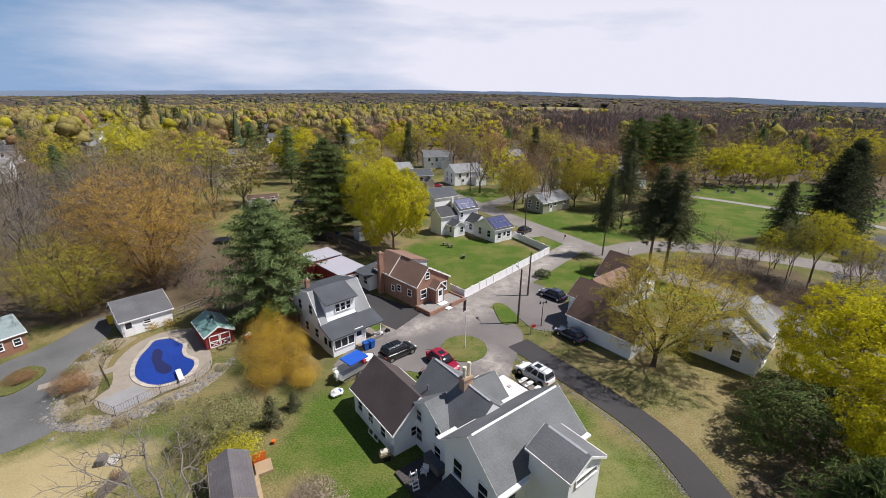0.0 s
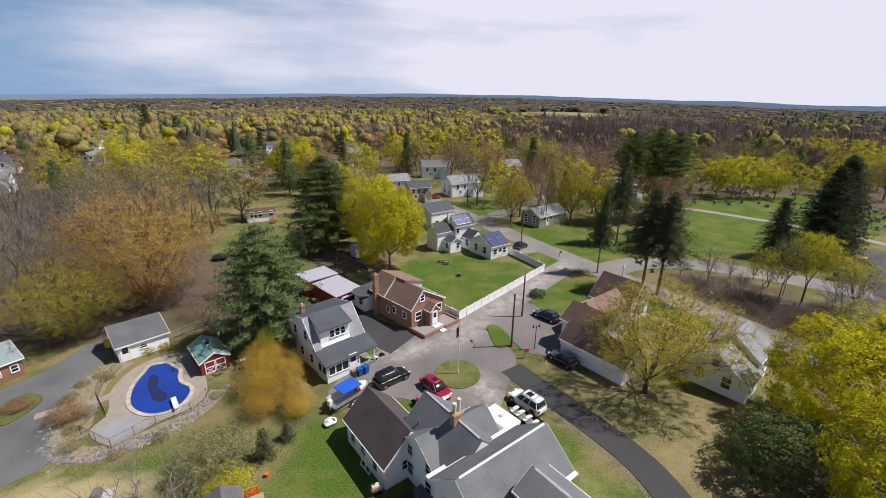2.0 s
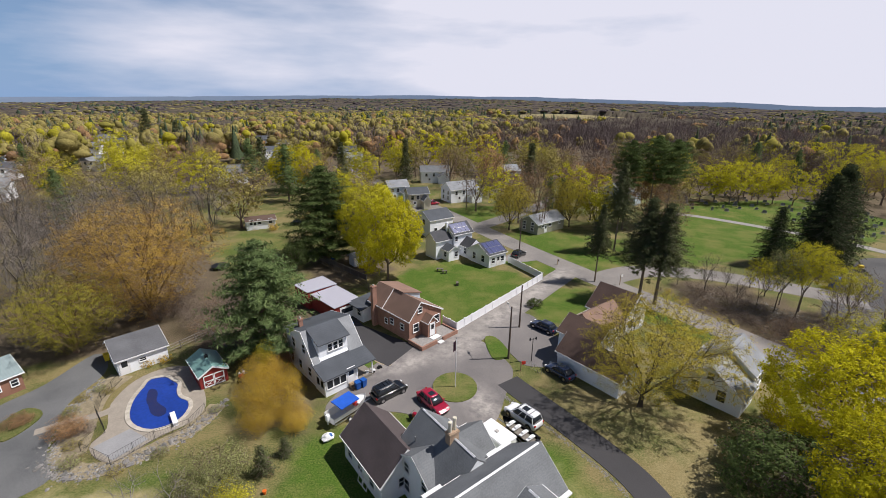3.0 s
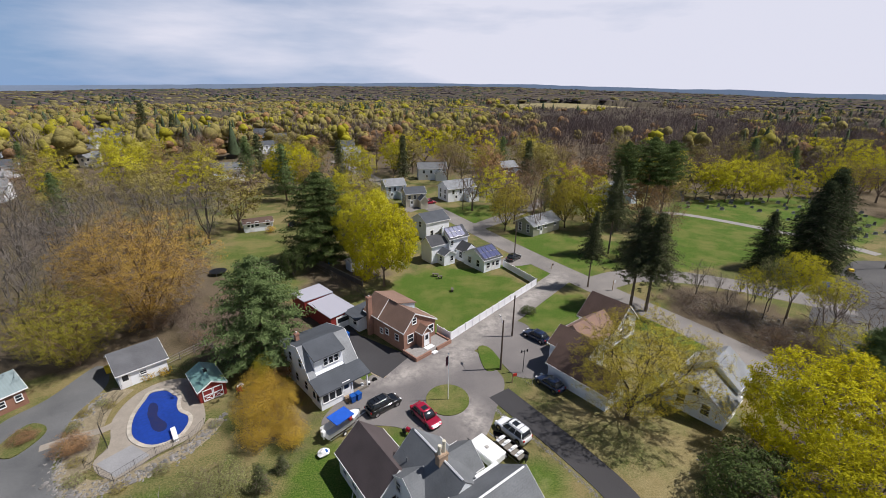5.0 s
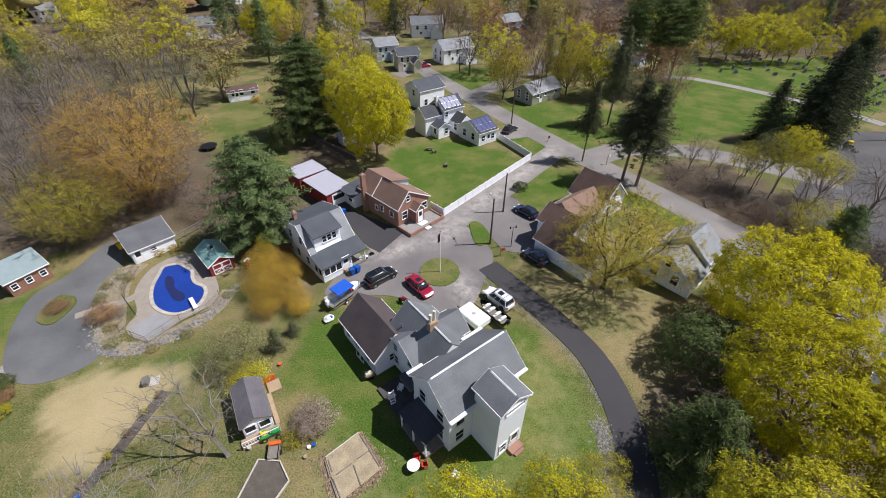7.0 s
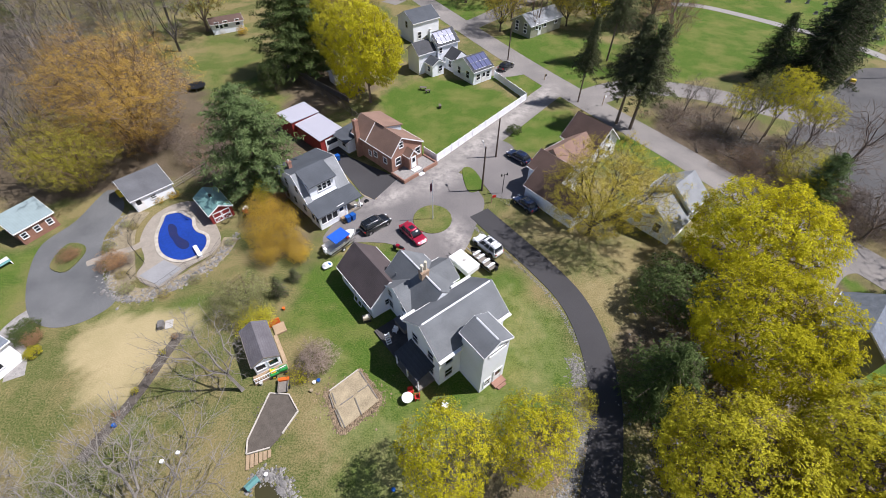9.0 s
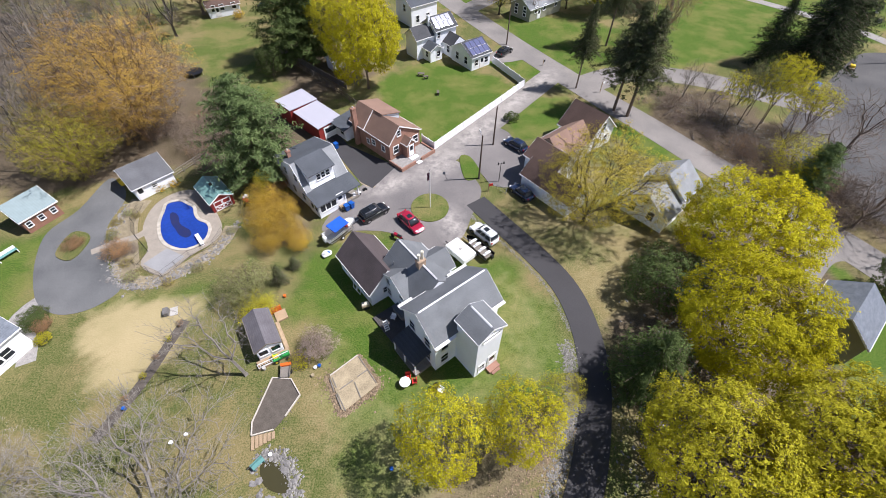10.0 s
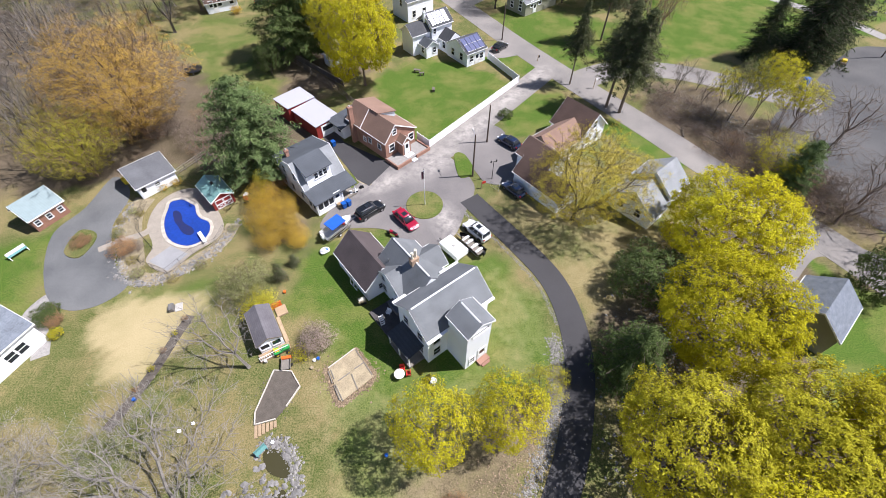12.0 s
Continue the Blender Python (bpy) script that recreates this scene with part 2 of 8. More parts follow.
TIMBER = mat("weathered_timber", (0.33, 0.24, 0.15), 0.8, var=0.25, scale=2, fine=12)
GREY_TIMBER = mat("silvered_timber", (0.2, 0.18, 0.155), 0.85, var=0.25, scale=2, fine=12)
# deck timber with the house's shadow put into its colour
SHADED_DECK = mat("shade_darkened_deck", (0.075, 0.068, 0.066), 0.8, var=0.25, scale=2, fine=12)
BLEACHED_TIMBER = mat("bleached_timber", (0.47, 0.43, 0.37), 0.8, var=0.2, scale=2, fine=12)
POLE_WOOD = mat("creosoted_pole", (0.12, 0.09, 0.07), 0.85, var=0.25, scale=2, fine=12)
BARK = mat("grey_brown_bark", (0.17, 0.13, 0.1), 0.95, var=0.3, scale=2, fine=10, bump=0.4)
RUST_BARK = mat("reddish_brown_bark", (0.19, 0.13, 0.085), 0.95, var=0.3, scale=2, fine=10, bump=0.4)
DARK_BARK = mat("dark_brown_bark", (0.075, 0.06, 0.048), 0.95, var=0.3, scale=2, fine=10, bump=0.4)
PALE_BARK = mat("pale_grey_bark", (0.135, 0.118, 0.1), 0.95, var=0.25, scale=2, fine=10, bump=0.4)
TWIG = mat("brown_twigs", (0.2, 0.155, 0.125), 0.95, var=0.25, scale=0.5, fine=5, bump=0.0)
VINYL = mat("white_vinyl", (0.8, 0.8, 0.82), 0.4, var=0.04, bump=0.0)
BLACK_METAL = glossy("black_metal", (0.015, 0.015, 0.017), 0.4, 0.3)
RUBBER = mat("tyre_rubber", (0.02, 0.02, 0.02), 0.9, var=0.2, bump=0.0)
CHROME = glossy("wheel_alloy", (0.55, 0.55, 0.57), 0.25, 1.0)
PAINT_RED = glossy("red_car_paint", (0.36, 0.014, 0.04), 0.2, 0.2, 1.0)
PAINT_BLACK = glossy("black_car_paint", (0.012, 0.013, 0.014), 0.2, 0.2, 1.0)
PAINT_WHITE = glossy("white_car_paint", (0.78, 0.79, 0.8), 0.25, 0.0, 1.0)
PAINT_NAVY = glossy("navy_car_paint", (0.015, 0.025, 0.06), 0.2, 0.2, 1.0)
LAMP_RED = glossy("tail_lamp_red", (0.4, 0.01, 0.01), 0.2)
LAMP_CLEAR = glossy("clear_lamp", (0.7, 0.7, 0.7), 0.1)
TARP_BLUE = mat("blue_tarpaulin", (0.02, 0.1, 0.5), 0.55, var=0.15, scale=2)
POOL_COVER = mat("blue_pool_cover", (0.013, 0.045, 0.26), 0.45, var=0.25, scale=0.3, fine=3, bump=0.05)
POOL_SILT = mat("silt_on_blue_cover", (0.013, 0.032, 0.15), 0.5, var=0.35, scale=0.9, fine=5, bump=0.05, tint=(0.02, 0.02, 0.06))
PLASTIC_BLUE = mat("blue_plastic", (0.015, 0.09, 0.36), 0.4, var=0.08, bump=0.0)
PLASTIC_RED = mat("red_plastic", (0.55, 0.04, 0.03), 0.4, var=0.08, bump=0.0)
PLASTIC_WHITE = mat("white_plastic", (0.8, 0.8, 0.8), 0.4, var=0.04, bump=0.0)
PLASTIC_GREEN = mat("green_plastic", (0.03, 0.26, 0.06), 0.4, var=0.08, bump=0.0)
PLASTIC_YELLOW = mat("yellow_plastic", (0.7, 0.5, 0.03), 0.4, var=0.08, bump=0.0)
ORANGE = mat("orange_paint", (0.62, 0.13, 0.02), 0.45, var=0.1, bump=0.0)
TEAL = mat("teal_paint", (0.12, 0.26, 0.25), 0.5, var=0.08, bump=0.0)
FLAG = mat("faded_flag_cloth", (0.25, 0.12, 0.16), 0.8, var=0.3, scale=6)
POND = glossy("murky_water", (0.05, 0.045, 0.02), 0.05)
YELLOW_LEAF = leafy("fresh_yellow_green_leaves", (0.35, 0.325, 0.013), (0.68, 0.62, 0.028), 0.38)
SPARSE_LEAF = leafy("pale_golden_young_leaves", (0.34, 0.285, 0.04), (0.58, 0.48, 0.07), 0.36)
LIME_LEAF = leafy("yellow_olive_leaves", (0.34, 0.315, 0.022), (0.64, 0.59, 0.045), 0.38)
ORANGE_LEAF = leafy("orange_brown_buds", (0.37, 0.235, 0.055), (0.55, 0.37, 0.085), 0.36)
BUD_LEAF = leafy("olive_yellow_buds", (0.28, 0.255, 0.03), (0.5, 0.455, 0.06), 0.32)
DARK_SPRUCE = leafy("blackish_spruce_needles", (0.028, 0.04, 0.02), (0.08, 0.093, 0.046), 0.22)
OLIVE_LEAF = leafy("olive_buds", (0.22, 0.19, 0.06), (0.4, 0.34, 0.11), 0.3)
GOLD_LEAF = leafy("golden_blossom", (0.46, 0.3, 0.045), (0.76, 0.55, 0.075), 0.4)
RUST_LEAF = leafy("rusty_buds", (0.25, 0.15, 0.08), (0.42, 0.26, 0.13), 0.25)
GREY_TWIG = leafy("grey_twig_haze", (0.165, 0.142, 0.122), (0.29, 0.25, 0.212), 0.15)
PALE_TWIG = leafy("pale_silver_twigs", (0.26, 0.24, 0.215), (0.42, 0.39, 0.35), 0.1)
RUST_TWIG = leafy("pinkish_brown_twigs", (0.3, 0.23, 0.185), (0.5, 0.4, 0.33), 0.15)
MAUVE_TWIG = leafy("mauve_brown_twig_haze", (0.115, 0.085, 0.075), (0.2, 0.152, 0.13), 0.15)
PINE_LEAF = leafy("blue_green_pine_needles", (0.075, 0.115, 0.042), (0.215, 0.28, 0.11), 0.32)
SPRUCE_LEAF = leafy("dark_spruce_needles", (0.06, 0.072, 0.034), (0.165, 0.178, 0.085), 0.25)
HOLLY_LEAF = leafy("dark_evergreen_leaves", (0.042, 0.064, 0.022), (0.15, 0.195, 0.065), 0.3)
SHRUB_LEAF = leafy("grey_green_shrub_leaves", (0.19, 0.2, 0.08), (0.37, 0.37, 0.16), 0.3)

FAR_MAUVE = leafy("far_mauve_brown_crowns", (0.095, 0.074, 0.07), (0.165, 0.13, 0.122), 0.2, 0.6, 0.02, 1.8)
FAR_GREY = leafy("far_grey_crowns", (0.19, 0.16, 0.13), (0.3, 0.25, 0.2), 0.2, 0.6, 0.02, 1.8)
FAR_RUST = leafy("far_rusty_crowns", (0.23, 0.14, 0.075), (0.36, 0.22, 0.1), 0.25, 0.6, 0.02, 1.8)
FAR_OLIVE = leafy("far_olive_crowns", (0.2, 0.17, 0.06), (0.33, 0.28, 0.1), 0.3, 0.6, 0.02, 1.8)
FAR_LIME = leafy("far_pale_green_crowns", (0.22, 0.198, 0.05), (0.37, 0.33, 0.075), 0.3, 0.6, 0.02, 1.8)
FAR_YELLOW = leafy("far_yellow_green_crowns", (0.26, 0.235, 0.025), (0.44, 0.4, 0.04), 0.3, 0.6, 0.02, 1.8)
FAR_GREEN = leafy("far_evergreen_crowns", (0.05, 0.07, 0.04), (0.11, 0.14, 0.075), 0.2, 0.6, 0.02, 1.8)

# bluish air haze is mixed into the colours of the distant woods
HAZED_MAUVE = leafy("hazed_mauve_woods", (0.07, 0.06, 0.064), (0.115, 0.097, 0.1), 0.2, 0.6, 0.006, 0.25)
CANOPY = mat("hazed_bare_woods", (0.08, 0.066, 0.07), 1.0, var=0.5, scale=0.012, fine=0.11, bump=0.0, tint=(0.09, 0.078, 0.055), spec=0.0)
HAZED_OLIVE = leafy("hazed_olive_woods", (0.15, 0.13, 0.06), (0.23, 0.2, 0.085), 0.2, 0.6, 0.006, 0.25)
HAZED_GREEN = leafy("hazed_evergreen_woods", (0.03, 0.044, 0.03), (0.065, 0.085, 0.055), 0.2, 0.6, 0.006, 0.25)


# ---- building blocks ----
def thing(name, x=0.0, y=0.0, z=0.0, rz=0.0, label="", category="", group="", kind=""):
    ob = new(name)
    ob.matrix_world = pose(x, y, z, 0, 0, rz)
    ob.empty_display_size = 0.3
    return tagged(ob, label, category, group, kind)


def link_mesh(name, me, material, parent, label=""):
    ob = new(name, me)
    if material is not None and not me.materials:
        me.materials.append(material)
    if parent is not None:
        ob.parent = parent
    if label:
        ob["label"] = label
    return ob


def part(name, bm, material, parent, label=""):
    me = bpy.data.meshes.new(name)
    bmesh.ops.recalc_face_normals(bm, faces=bm.faces)
    bm.to_mesh(me)
    bm.free()
    return link_mesh(name, me, material, parent, label)


def box(bm, x0, x1, y0, y1, z0, z1, bevel=0.0):
    vs = [bm.verts.new(p) for p in ((x0, y0, z0), (x1, y0, z0), (x1, y1, z0), (x0, y1, z0), (x0, y0, z1), (x1, y0, z1), (x1, y1, z1), (x0, y1, z1))]
    fs = [bm.faces.new([vs[i] for i in f]) for f in ((0, 3, 2, 1), (4, 5, 6, 7), (0, 1, 5, 4), (1, 2, 6, 5), (2, 3, 7, 6), (3, 0, 4, 7))]
    if bevel:
        bmesh.ops.bevel(bm, geom=list({e for f in fs for e in f.edges}), offset=bevel, segments=2, affect="EDGES")
    return bm


def boxes(*rows, bevel=0.0):
    bm = bmesh.new()
    for r in rows:
        box(bm, *r, bevel=bevel)
    return bm


def prism(bm, low, high):
    """A solid between two rings of as many corners."""
    a, b = [bm.verts.new(p) for p in low], [bm.verts.new(p) for p in high]
    bm.faces.new(a[::-1]), bm.faces.new(b)
    for i in range(len(a)):
        j = (i + 1) % len(a)
        bm.faces.new((a[i], a[j], b[j], b[i]))
    return bm


def slab(bm, corners, thick=0.12):
    """A plate whose top has the given corners."""
    return prism(bm, [(x, y, z - thick) for x, y, z in corners], corners)


def rod(bm, a, b, r0, r1=None, sides=8):
    a, b = Vector(a), Vector(b)
    r1 = r0 if r1 is None else r1
    q = (b - a).to_track_quat("Z", "Y")
    ring = [q @ Vector((math.cos(k * math.tau / sides), math.sin(k * math.tau / sides), 0)) for k in range(sides)]
    return prism(bm, [a + v * r0 for v in ring], [b + v * r1 for v in ring])


def blob(bm, x, y, z, rx, ry, rz, seed=0, rough=0.25, sub=2):
    """A rough lump."""
    got = bmesh.ops.create_icosphere(bm, subdivisions=sub, radius=1)
    for v in got["verts"]:
        k = 1 + rough * noise.noise(v.co * 1.7 + Vector((seed * 3.7, seed * 1.3, seed)))
        v.co = Vector((x + v.co.x * rx * k, y + v.co.y * ry * k, z + v.co.z * rz * k))
    return bm


def flat_shape(outline, z0, z1):
    """A plate with the outline, from z0 up to z1."""
    bm = bmesh.new()
    prism(bm, [(x, y, z0) for x, y in outline], [(x, y, z1) for x, y in outline])
    bmesh.ops.triangulate(bm, faces=[f for f in bm.faces if len(f.verts) > 4])
    return bm


def smooth(points, n=6, closed=True):
    """A Catmull-Rom line through the points."""
    out, k = [], len(points)
    for i in range(k if closed else k - 1):
        p = [points[(i + j) % k] if closed else points[min(max(i + j, 0), k - 1)] for j in (-1, 0, 1, 2)]
        for s in range(n):
            t = s / n
            out.append(tuple(0.5 * (2 * p[1][a] + (p[2][a] - p[0][a]) * t + (2 * p[0][a] - 5 * p[1][a] + 4 * p[2][a] - p[3][a]) * t * t + (3 * p[1][a] - p[0][a] - 3 * p[2][a] + p[3][a]) * t ** 3) for a in (0, 1)))
    if not closed:
        out.append(tuple(points[-1]))
    return out


def ribbon(points, width, z0, z1, n=6):
    """A strip of road along the line, with rounded bends."""
    line = [Vector((*p, 0)) for p in smooth(points, n, False)]
    left, right = [], []
    for i, p in enumerate(line):
        d = (line[min(i + 1, len(line) - 1)] - line[max(i - 1, 0)]).normalized()
        side = Vector((-d.y, d.x, 0)) * width / 2
        left.append(p + side), right.append(p - side)
    bm = bmesh.new()
    rows = [[bm.verts.new((q.x, q.y, z)) for q, z in ((a, z0), (a, z1), (b, z1), (b, z0))] for a, b in zip(left, right)]
    for a, b in zip(rows, rows[1:]):
        for i in range(4):
            j = (i + 1) % 4
            bm.faces.new((a[i], a[j], b[j], b[i]))
    bm.faces.new(rows[0]), bm.faces.new(rows[-1][::-1])
    return bm


# ---- parts of houses ----
def window(parent, x, y, z, turn, w=0.9, h=1.4, trim=WHITE_TRIM, grid=True, name="window"):
    """A window on a wall: x, y, z its foot's middle, turn the way that it faces (0: -y)."""
    m = pose(x, y, z, 0, 0, turn)
    bm = bmesh.new()
    f = 0.1
    for r in ((-w / 2 - f, -w / 2, -0.07, 0.02, -f, h + f), (w / 2, w / 2 + f, -0.07, 0.02, -f, h + f), (-w / 2, w / 2, -0.07, 0.02, h, h + f), (-w / 2 - 0.05, w / 2 + 0.05, -0.12, 0.02, -f, 0.0)):
        box(bm, *r)
    if grid:
        box(bm, -w / 2, w / 2, -0.05, 0.0, h * 0.5 - 0.03, h * 0.5 + 0.03)
    ob = part(name, bm, trim, parent)
    ob.matrix_basis = m
    part("pane", boxes((-w / 2, w / 2, -0.025, 0.01, 0.0, h)), GLASS, ob, "dark window glass")
    return ob


def door(parent, x, y, z, turn, w=0.95, h=2.05, leaf=WHITE_TRIM, trim=WHITE_TRIM, name="door"):
    m = pose(x, y, z, 0, 0, turn)
    ob = part(name, boxes((-w / 2, w / 2, -0.05, 0.02, 0.0, h), (-w / 2 + 0.12, w / 2 - 0.12, -0.07, 0, 0.2, h * 0.45), bevel=0.01), leaf, parent)
    ob.matrix_basis = m
    part("door_frame", boxes((-w / 2 - 0.1, -w / 2, -0.08, 0.02, 0, h + 0.1), (w / 2, w / 2 + 0.1, -0.08, 0.02, 0, h + 0.1), (-w / 2, w / 2, -0.08, 0.02, h, h + 0.1)), trim, ob)
    part("pane", boxes((-w / 2 + 0.15, w / 2 - 0.15, -0.065, 0, h * 0.52, h * 0.9)), GLASS, ob)
    return ob


def gable(parent, x0, x1, y0, y1, ze, zr, wall, roof, along="x", mid=0.5, over=0.3, z0=0.0, trim=WHITE_TRIM, roof_b=None, ze_b=None, cap=None, thick=0.14, ends=(1, 1)):
    """One gabled block: the roof's edge is the rectangle x0..x1, y0..y1 and the walls stand back from it by over.
    ze, ze_b: the heights of the two eaves; mid: where the ridge runs between them."""
    ze_b = ze if ze_b is None else ze_b
    flip = along == "y"

    def at(a, b, z):
        return (b, a, z) if flip else (a, b, z)
    a0, a1, b0, b1 = (y0, y1, x0, x1) if flip else (x0, x1, y0, y1)
    br = b0 + (b1 - b0) * mid
    s0, s1 = (zr - ze) / max(br - b0, 0.01), (zr - ze_b) / max(b1 - br, 0.01)
    t = thick + 0.02
    ring = [(b0 + over, z0), (b1 - over, z0), (b1 - over, ze_b + s1 * over - t), (br, zr - t), (b0 + over, ze + s0 * over - t)]
    bm = bmesh.new()
    prism(bm, [at(a0 + over * ends[0], b, z) for b, z in ring], [at(a1 - over * ends[1], b, z) for b, z in ring])
    part("wall", bm, wall, parent)
    for (be, e, m_) in ((b0, ze, roof), (b1, ze_b, roof_b or roof)):
        bm = bmesh.new()
        slab(bm, [at(a0, be, e), at(a1, be, e), at(a1, br, zr), at(a0, br, zr)], thick)
        part("roof", bm, m_, parent)
    for a, s in ((a0, -1), (a1, 1)):
        if not ends[0 if s < 0 else 1]:
            continue
        for be, e in ((b0, ze), (b1, ze_b)):
            p = [at(a, be, e - thick - 0.1), at(a, br, zr - thick - 0.1), at(a, br, zr - 0.03), at(a, be, e - 0.03)]
            q = [at(a + s * 0.035, be, e - thick - 0.1), at(a + s * 0.035, br, zr - thick - 0.1), at(a + s * 0.035, br, zr - 0.03), at(a + s * 0.035, be, e - 0.03)]
            part("rake_board", prism(bmesh.new(), p, q), trim, parent)
    for be, e, s in ((b0, ze, -1), (b1, ze_b, 1)):
        g0, g1 = sorted((be + s * 0.002, be + s * 0.05))
        lo, hi = at(a0, g0, e - 0.16), at(a1, g1, e + 0.0)
        part("gutter", boxes((lo[0], hi[0], lo[1], hi[1], lo[2], hi[2])), trim, parent)
    if cap:
        part("ridge_cap", prism(bmesh.new(), [at(a0 + 0.3, br - 0.1, zr - 0.05), at(a0 + 0.3, br, zr + 0.05), at(a0 + 0.3, br + 0.1, zr - 0.05)],
                                [at(a1 - 0.3, br - 0.1, zr - 0.05), at(a1 - 0.3, br, zr + 0.05), at(a1 - 0.3, br + 0.1, zr - 0.05)]), cap, parent, "pale ridge cap")


def chimney(parent, x, y, z0, z1, w=0.6, d=0.6, pots=0, body=BRICK):
    ob = part("chimney", boxes((x - w / 2, x + w / 2, y - d / 2, y + d / 2, z0, z1), (x - w / 2 - 0.06, x + w / 2 + 0.06, y - d / 2 - 0.06, y + d / 2 + 0.06, z1 - 0.22, z1 - 0.06)), body, parent, "brick chimney")
    for k in range(pots):
        bm = bmesh.new()
        px = x + (k - (pots - 1) / 2) * w * 0.5
        rod(bm, (px, y, z1), (px, y, z1 + 0.75 + 0.25 * k), 0.16, 0.13, 10)
        rod(bm, (px, y, z1 + 0.75 + 0.25 * k), (px, y, z1 + 0.95 + 0.25 * k), 0.19, 0.17, 10)
        part("chimney_pot", bm, CREAM_SIDING, ob, "cream clay chimney pot")
    if not pots:
        part("flue", rod(bmesh.new(), (x, y, z1), (x, y, z1 + 0.2), 0.13, 0.12, 10), CONCRETE, ob)
    return ob


# ---- plants ----
def cones(segs, sides):
    """One mesh of tapered sticks: rows of p0, p1, r0, r1."""
    s = np.array(segs, dtype=float)
    p0, p1, r0, r1 = s[:, 0:3], s[:, 3:6], s[:, 6], s[:, 7]
    d = p1 - p0
    d /= np.linalg.norm(d, axis=1)[:, None] + 1e-9
    ref = np.where(np.abs(d[:, 2:3]) > 0.9, [[1.0, 0, 0]], [[0, 0, 1.0]])
    u = np.cross(d, ref)
    u /= np.linalg.norm(u, axis=1)[:, None] + 1e-9
    v = np.cross(d, u)
    verts = []
    for p, r in ((p0, r0), (p1, r1)):
        for k in range(sides):
            a = k * math.tau / sides
            verts.append(p + (u * math.cos(a) + v * math.sin(a)) * r[:, None])
    verts = np.stack(verts, 1).reshape(-1, 3)
    n = len(s)
    base = (np.arange(n) * 2 * sides)[:, None]
    faces = [base + np.array([[k, (k + 1) % sides, sides + (k + 1) % sides, sides + k]]) for k in range(sides)]
    return verts, np.stack(faces, 1).reshape(-1, 4)


def cones_mesh(segs):
    bm = bmesh.new()
    for x0, y0, z0, x1, y1, z1, r0, r1 in segs:
        rod(bm, (x0, y0, z0), (x1, y1, z1), r0, r1, 7)
    return bm


def mesh_of(name, verts, faces, material):
    me = bpy.data.meshes.new(name)
    me.from_pydata(verts.tolist(), [], faces.tolist())
    me.materials.append(material)
    return me


def leaves(rs, points, size, up=0.4, stretch=1.0, width=0.75, out=None, along=None, wild=0.45):
    """Small four-cornered clumps round the points, each turned at random and folded."""
    n = len(points)
    nor = rs.normal(size=(n, 3))
    if out is not None:
        nor = nor * wild + out / (np.linalg.norm(out, axis=1)[:, None] + 1e-6)
        nor[:, 2] += up * 0.5
    else:
        nor[:, 2] = np.abs(nor[:, 2]) + up
    nor /= np.linalg.norm(nor, axis=1)[:, None]
    a = np.cross(nor, rs.normal(size=(n, 3)))
    if along is not None:
        a = along / (np.linalg.norm(along, axis=1)[:, None] + 1e-6) + rs.normal(scale=0.35, size=(n, 3))
        a /= np.linalg.norm(a, axis=1)[:, None]
        nor = np.cross(a, np.cross(nor, a))
    a /= np.linalg.norm(a, axis=1)[:, None] + 1e-9
    b = np.cross(nor, a)
    s = size * rs.uniform(0.55, 1.35, size=(n, 1))
    a, b = a * s * stretch, b * s * width
    fold = nor * s * rs.uniform(-0.35, 0.35, size=(n, 1))
    v = np.stack([points - a, points - b * rs.uniform(0.5, 1.1, (n, 1)) + fold, points + a, points + b * rs.uniform(0.5, 1.1, (n, 1)) + fold], 1)
    return v.reshape(-1, 3), np.arange(n * 4).reshape(-1, 4)


def limbs_to(seed, tips, fork, trunk, twig, limbs=6, pull=0.5, rise=0.12, bend=0.08):
    """The sticks of a broad-leaved tree: a trunk up to the fork, then limbs that part again and again until each tip is reached."""
    rs = np.random.RandomState(seed)
    segs, total = [], len(tips)

    def bent(p, q, r0, r1, wild):
        far = np.linalg.norm(q - p)
        m = (p + q) / 2 + rs.normal(size=3) * far * wild
        segs.append((*p, *m, r0, (r0 + r1) / 2))
        segs.append((*m, *q, (r0 + r1) / 2, r1))

    def part_ways(p, pts, r, level):
        n = len(pts)
        if n <= 2:
            for q in pts:
                segs.append((*p, *q, r, twig))
            return
        k = min(n, limbs if level == 0 else 2 if rs.rand() < 0.55 else 3)
        u = pts - p
        if level < 2:
            u = u / (np.linalg.norm(u, axis=1)[:, None] + 1e-6)
        mid = u[rs.choice(n, k, replace=False)]
        for _ in range(4 if level < 3 else 2):
            which = ((u[:, None] - mid[None]) ** 2).sum(2).argmin(1)
            mid = np.array([u[which == j].mean(0) if (which == j).any() else mid[j] for j in range(k)])
        for j in range(k):
            sub = pts[which == j]
            if not len(sub):
                continue
            way = sub.mean(0) - p
            q = p + way * pull * rs.uniform(0.8, 1.2)
            if level < 2:
                q[2] += rise * np.linalg.norm(way)
            r2 = max(twig, min(r * 0.9, trunk * 0.8 * (len(sub) / total) ** 0.47))
            if len(sub) > 7:
                bent(p, q, min(r, r2 * 1.2), r2, bend)
            else:
                segs.append((*p, *q, min(r, r2 * 1.2), r2))
            part_ways(q, sub, r2, level + 1)

    foot, top = np.zeros(3), np.array(fork, dtype=float)
    segs.append((*foot, *(top * 0.12), trunk * 1.5, trunk * 1.08))
    segs.append((*(top * 0.12), *top, trunk * 1.08, trunk * 0.85))
    part_ways(top, tips, trunk * 0.85, 0)
    return np.array(segs)


PLANTS = {}


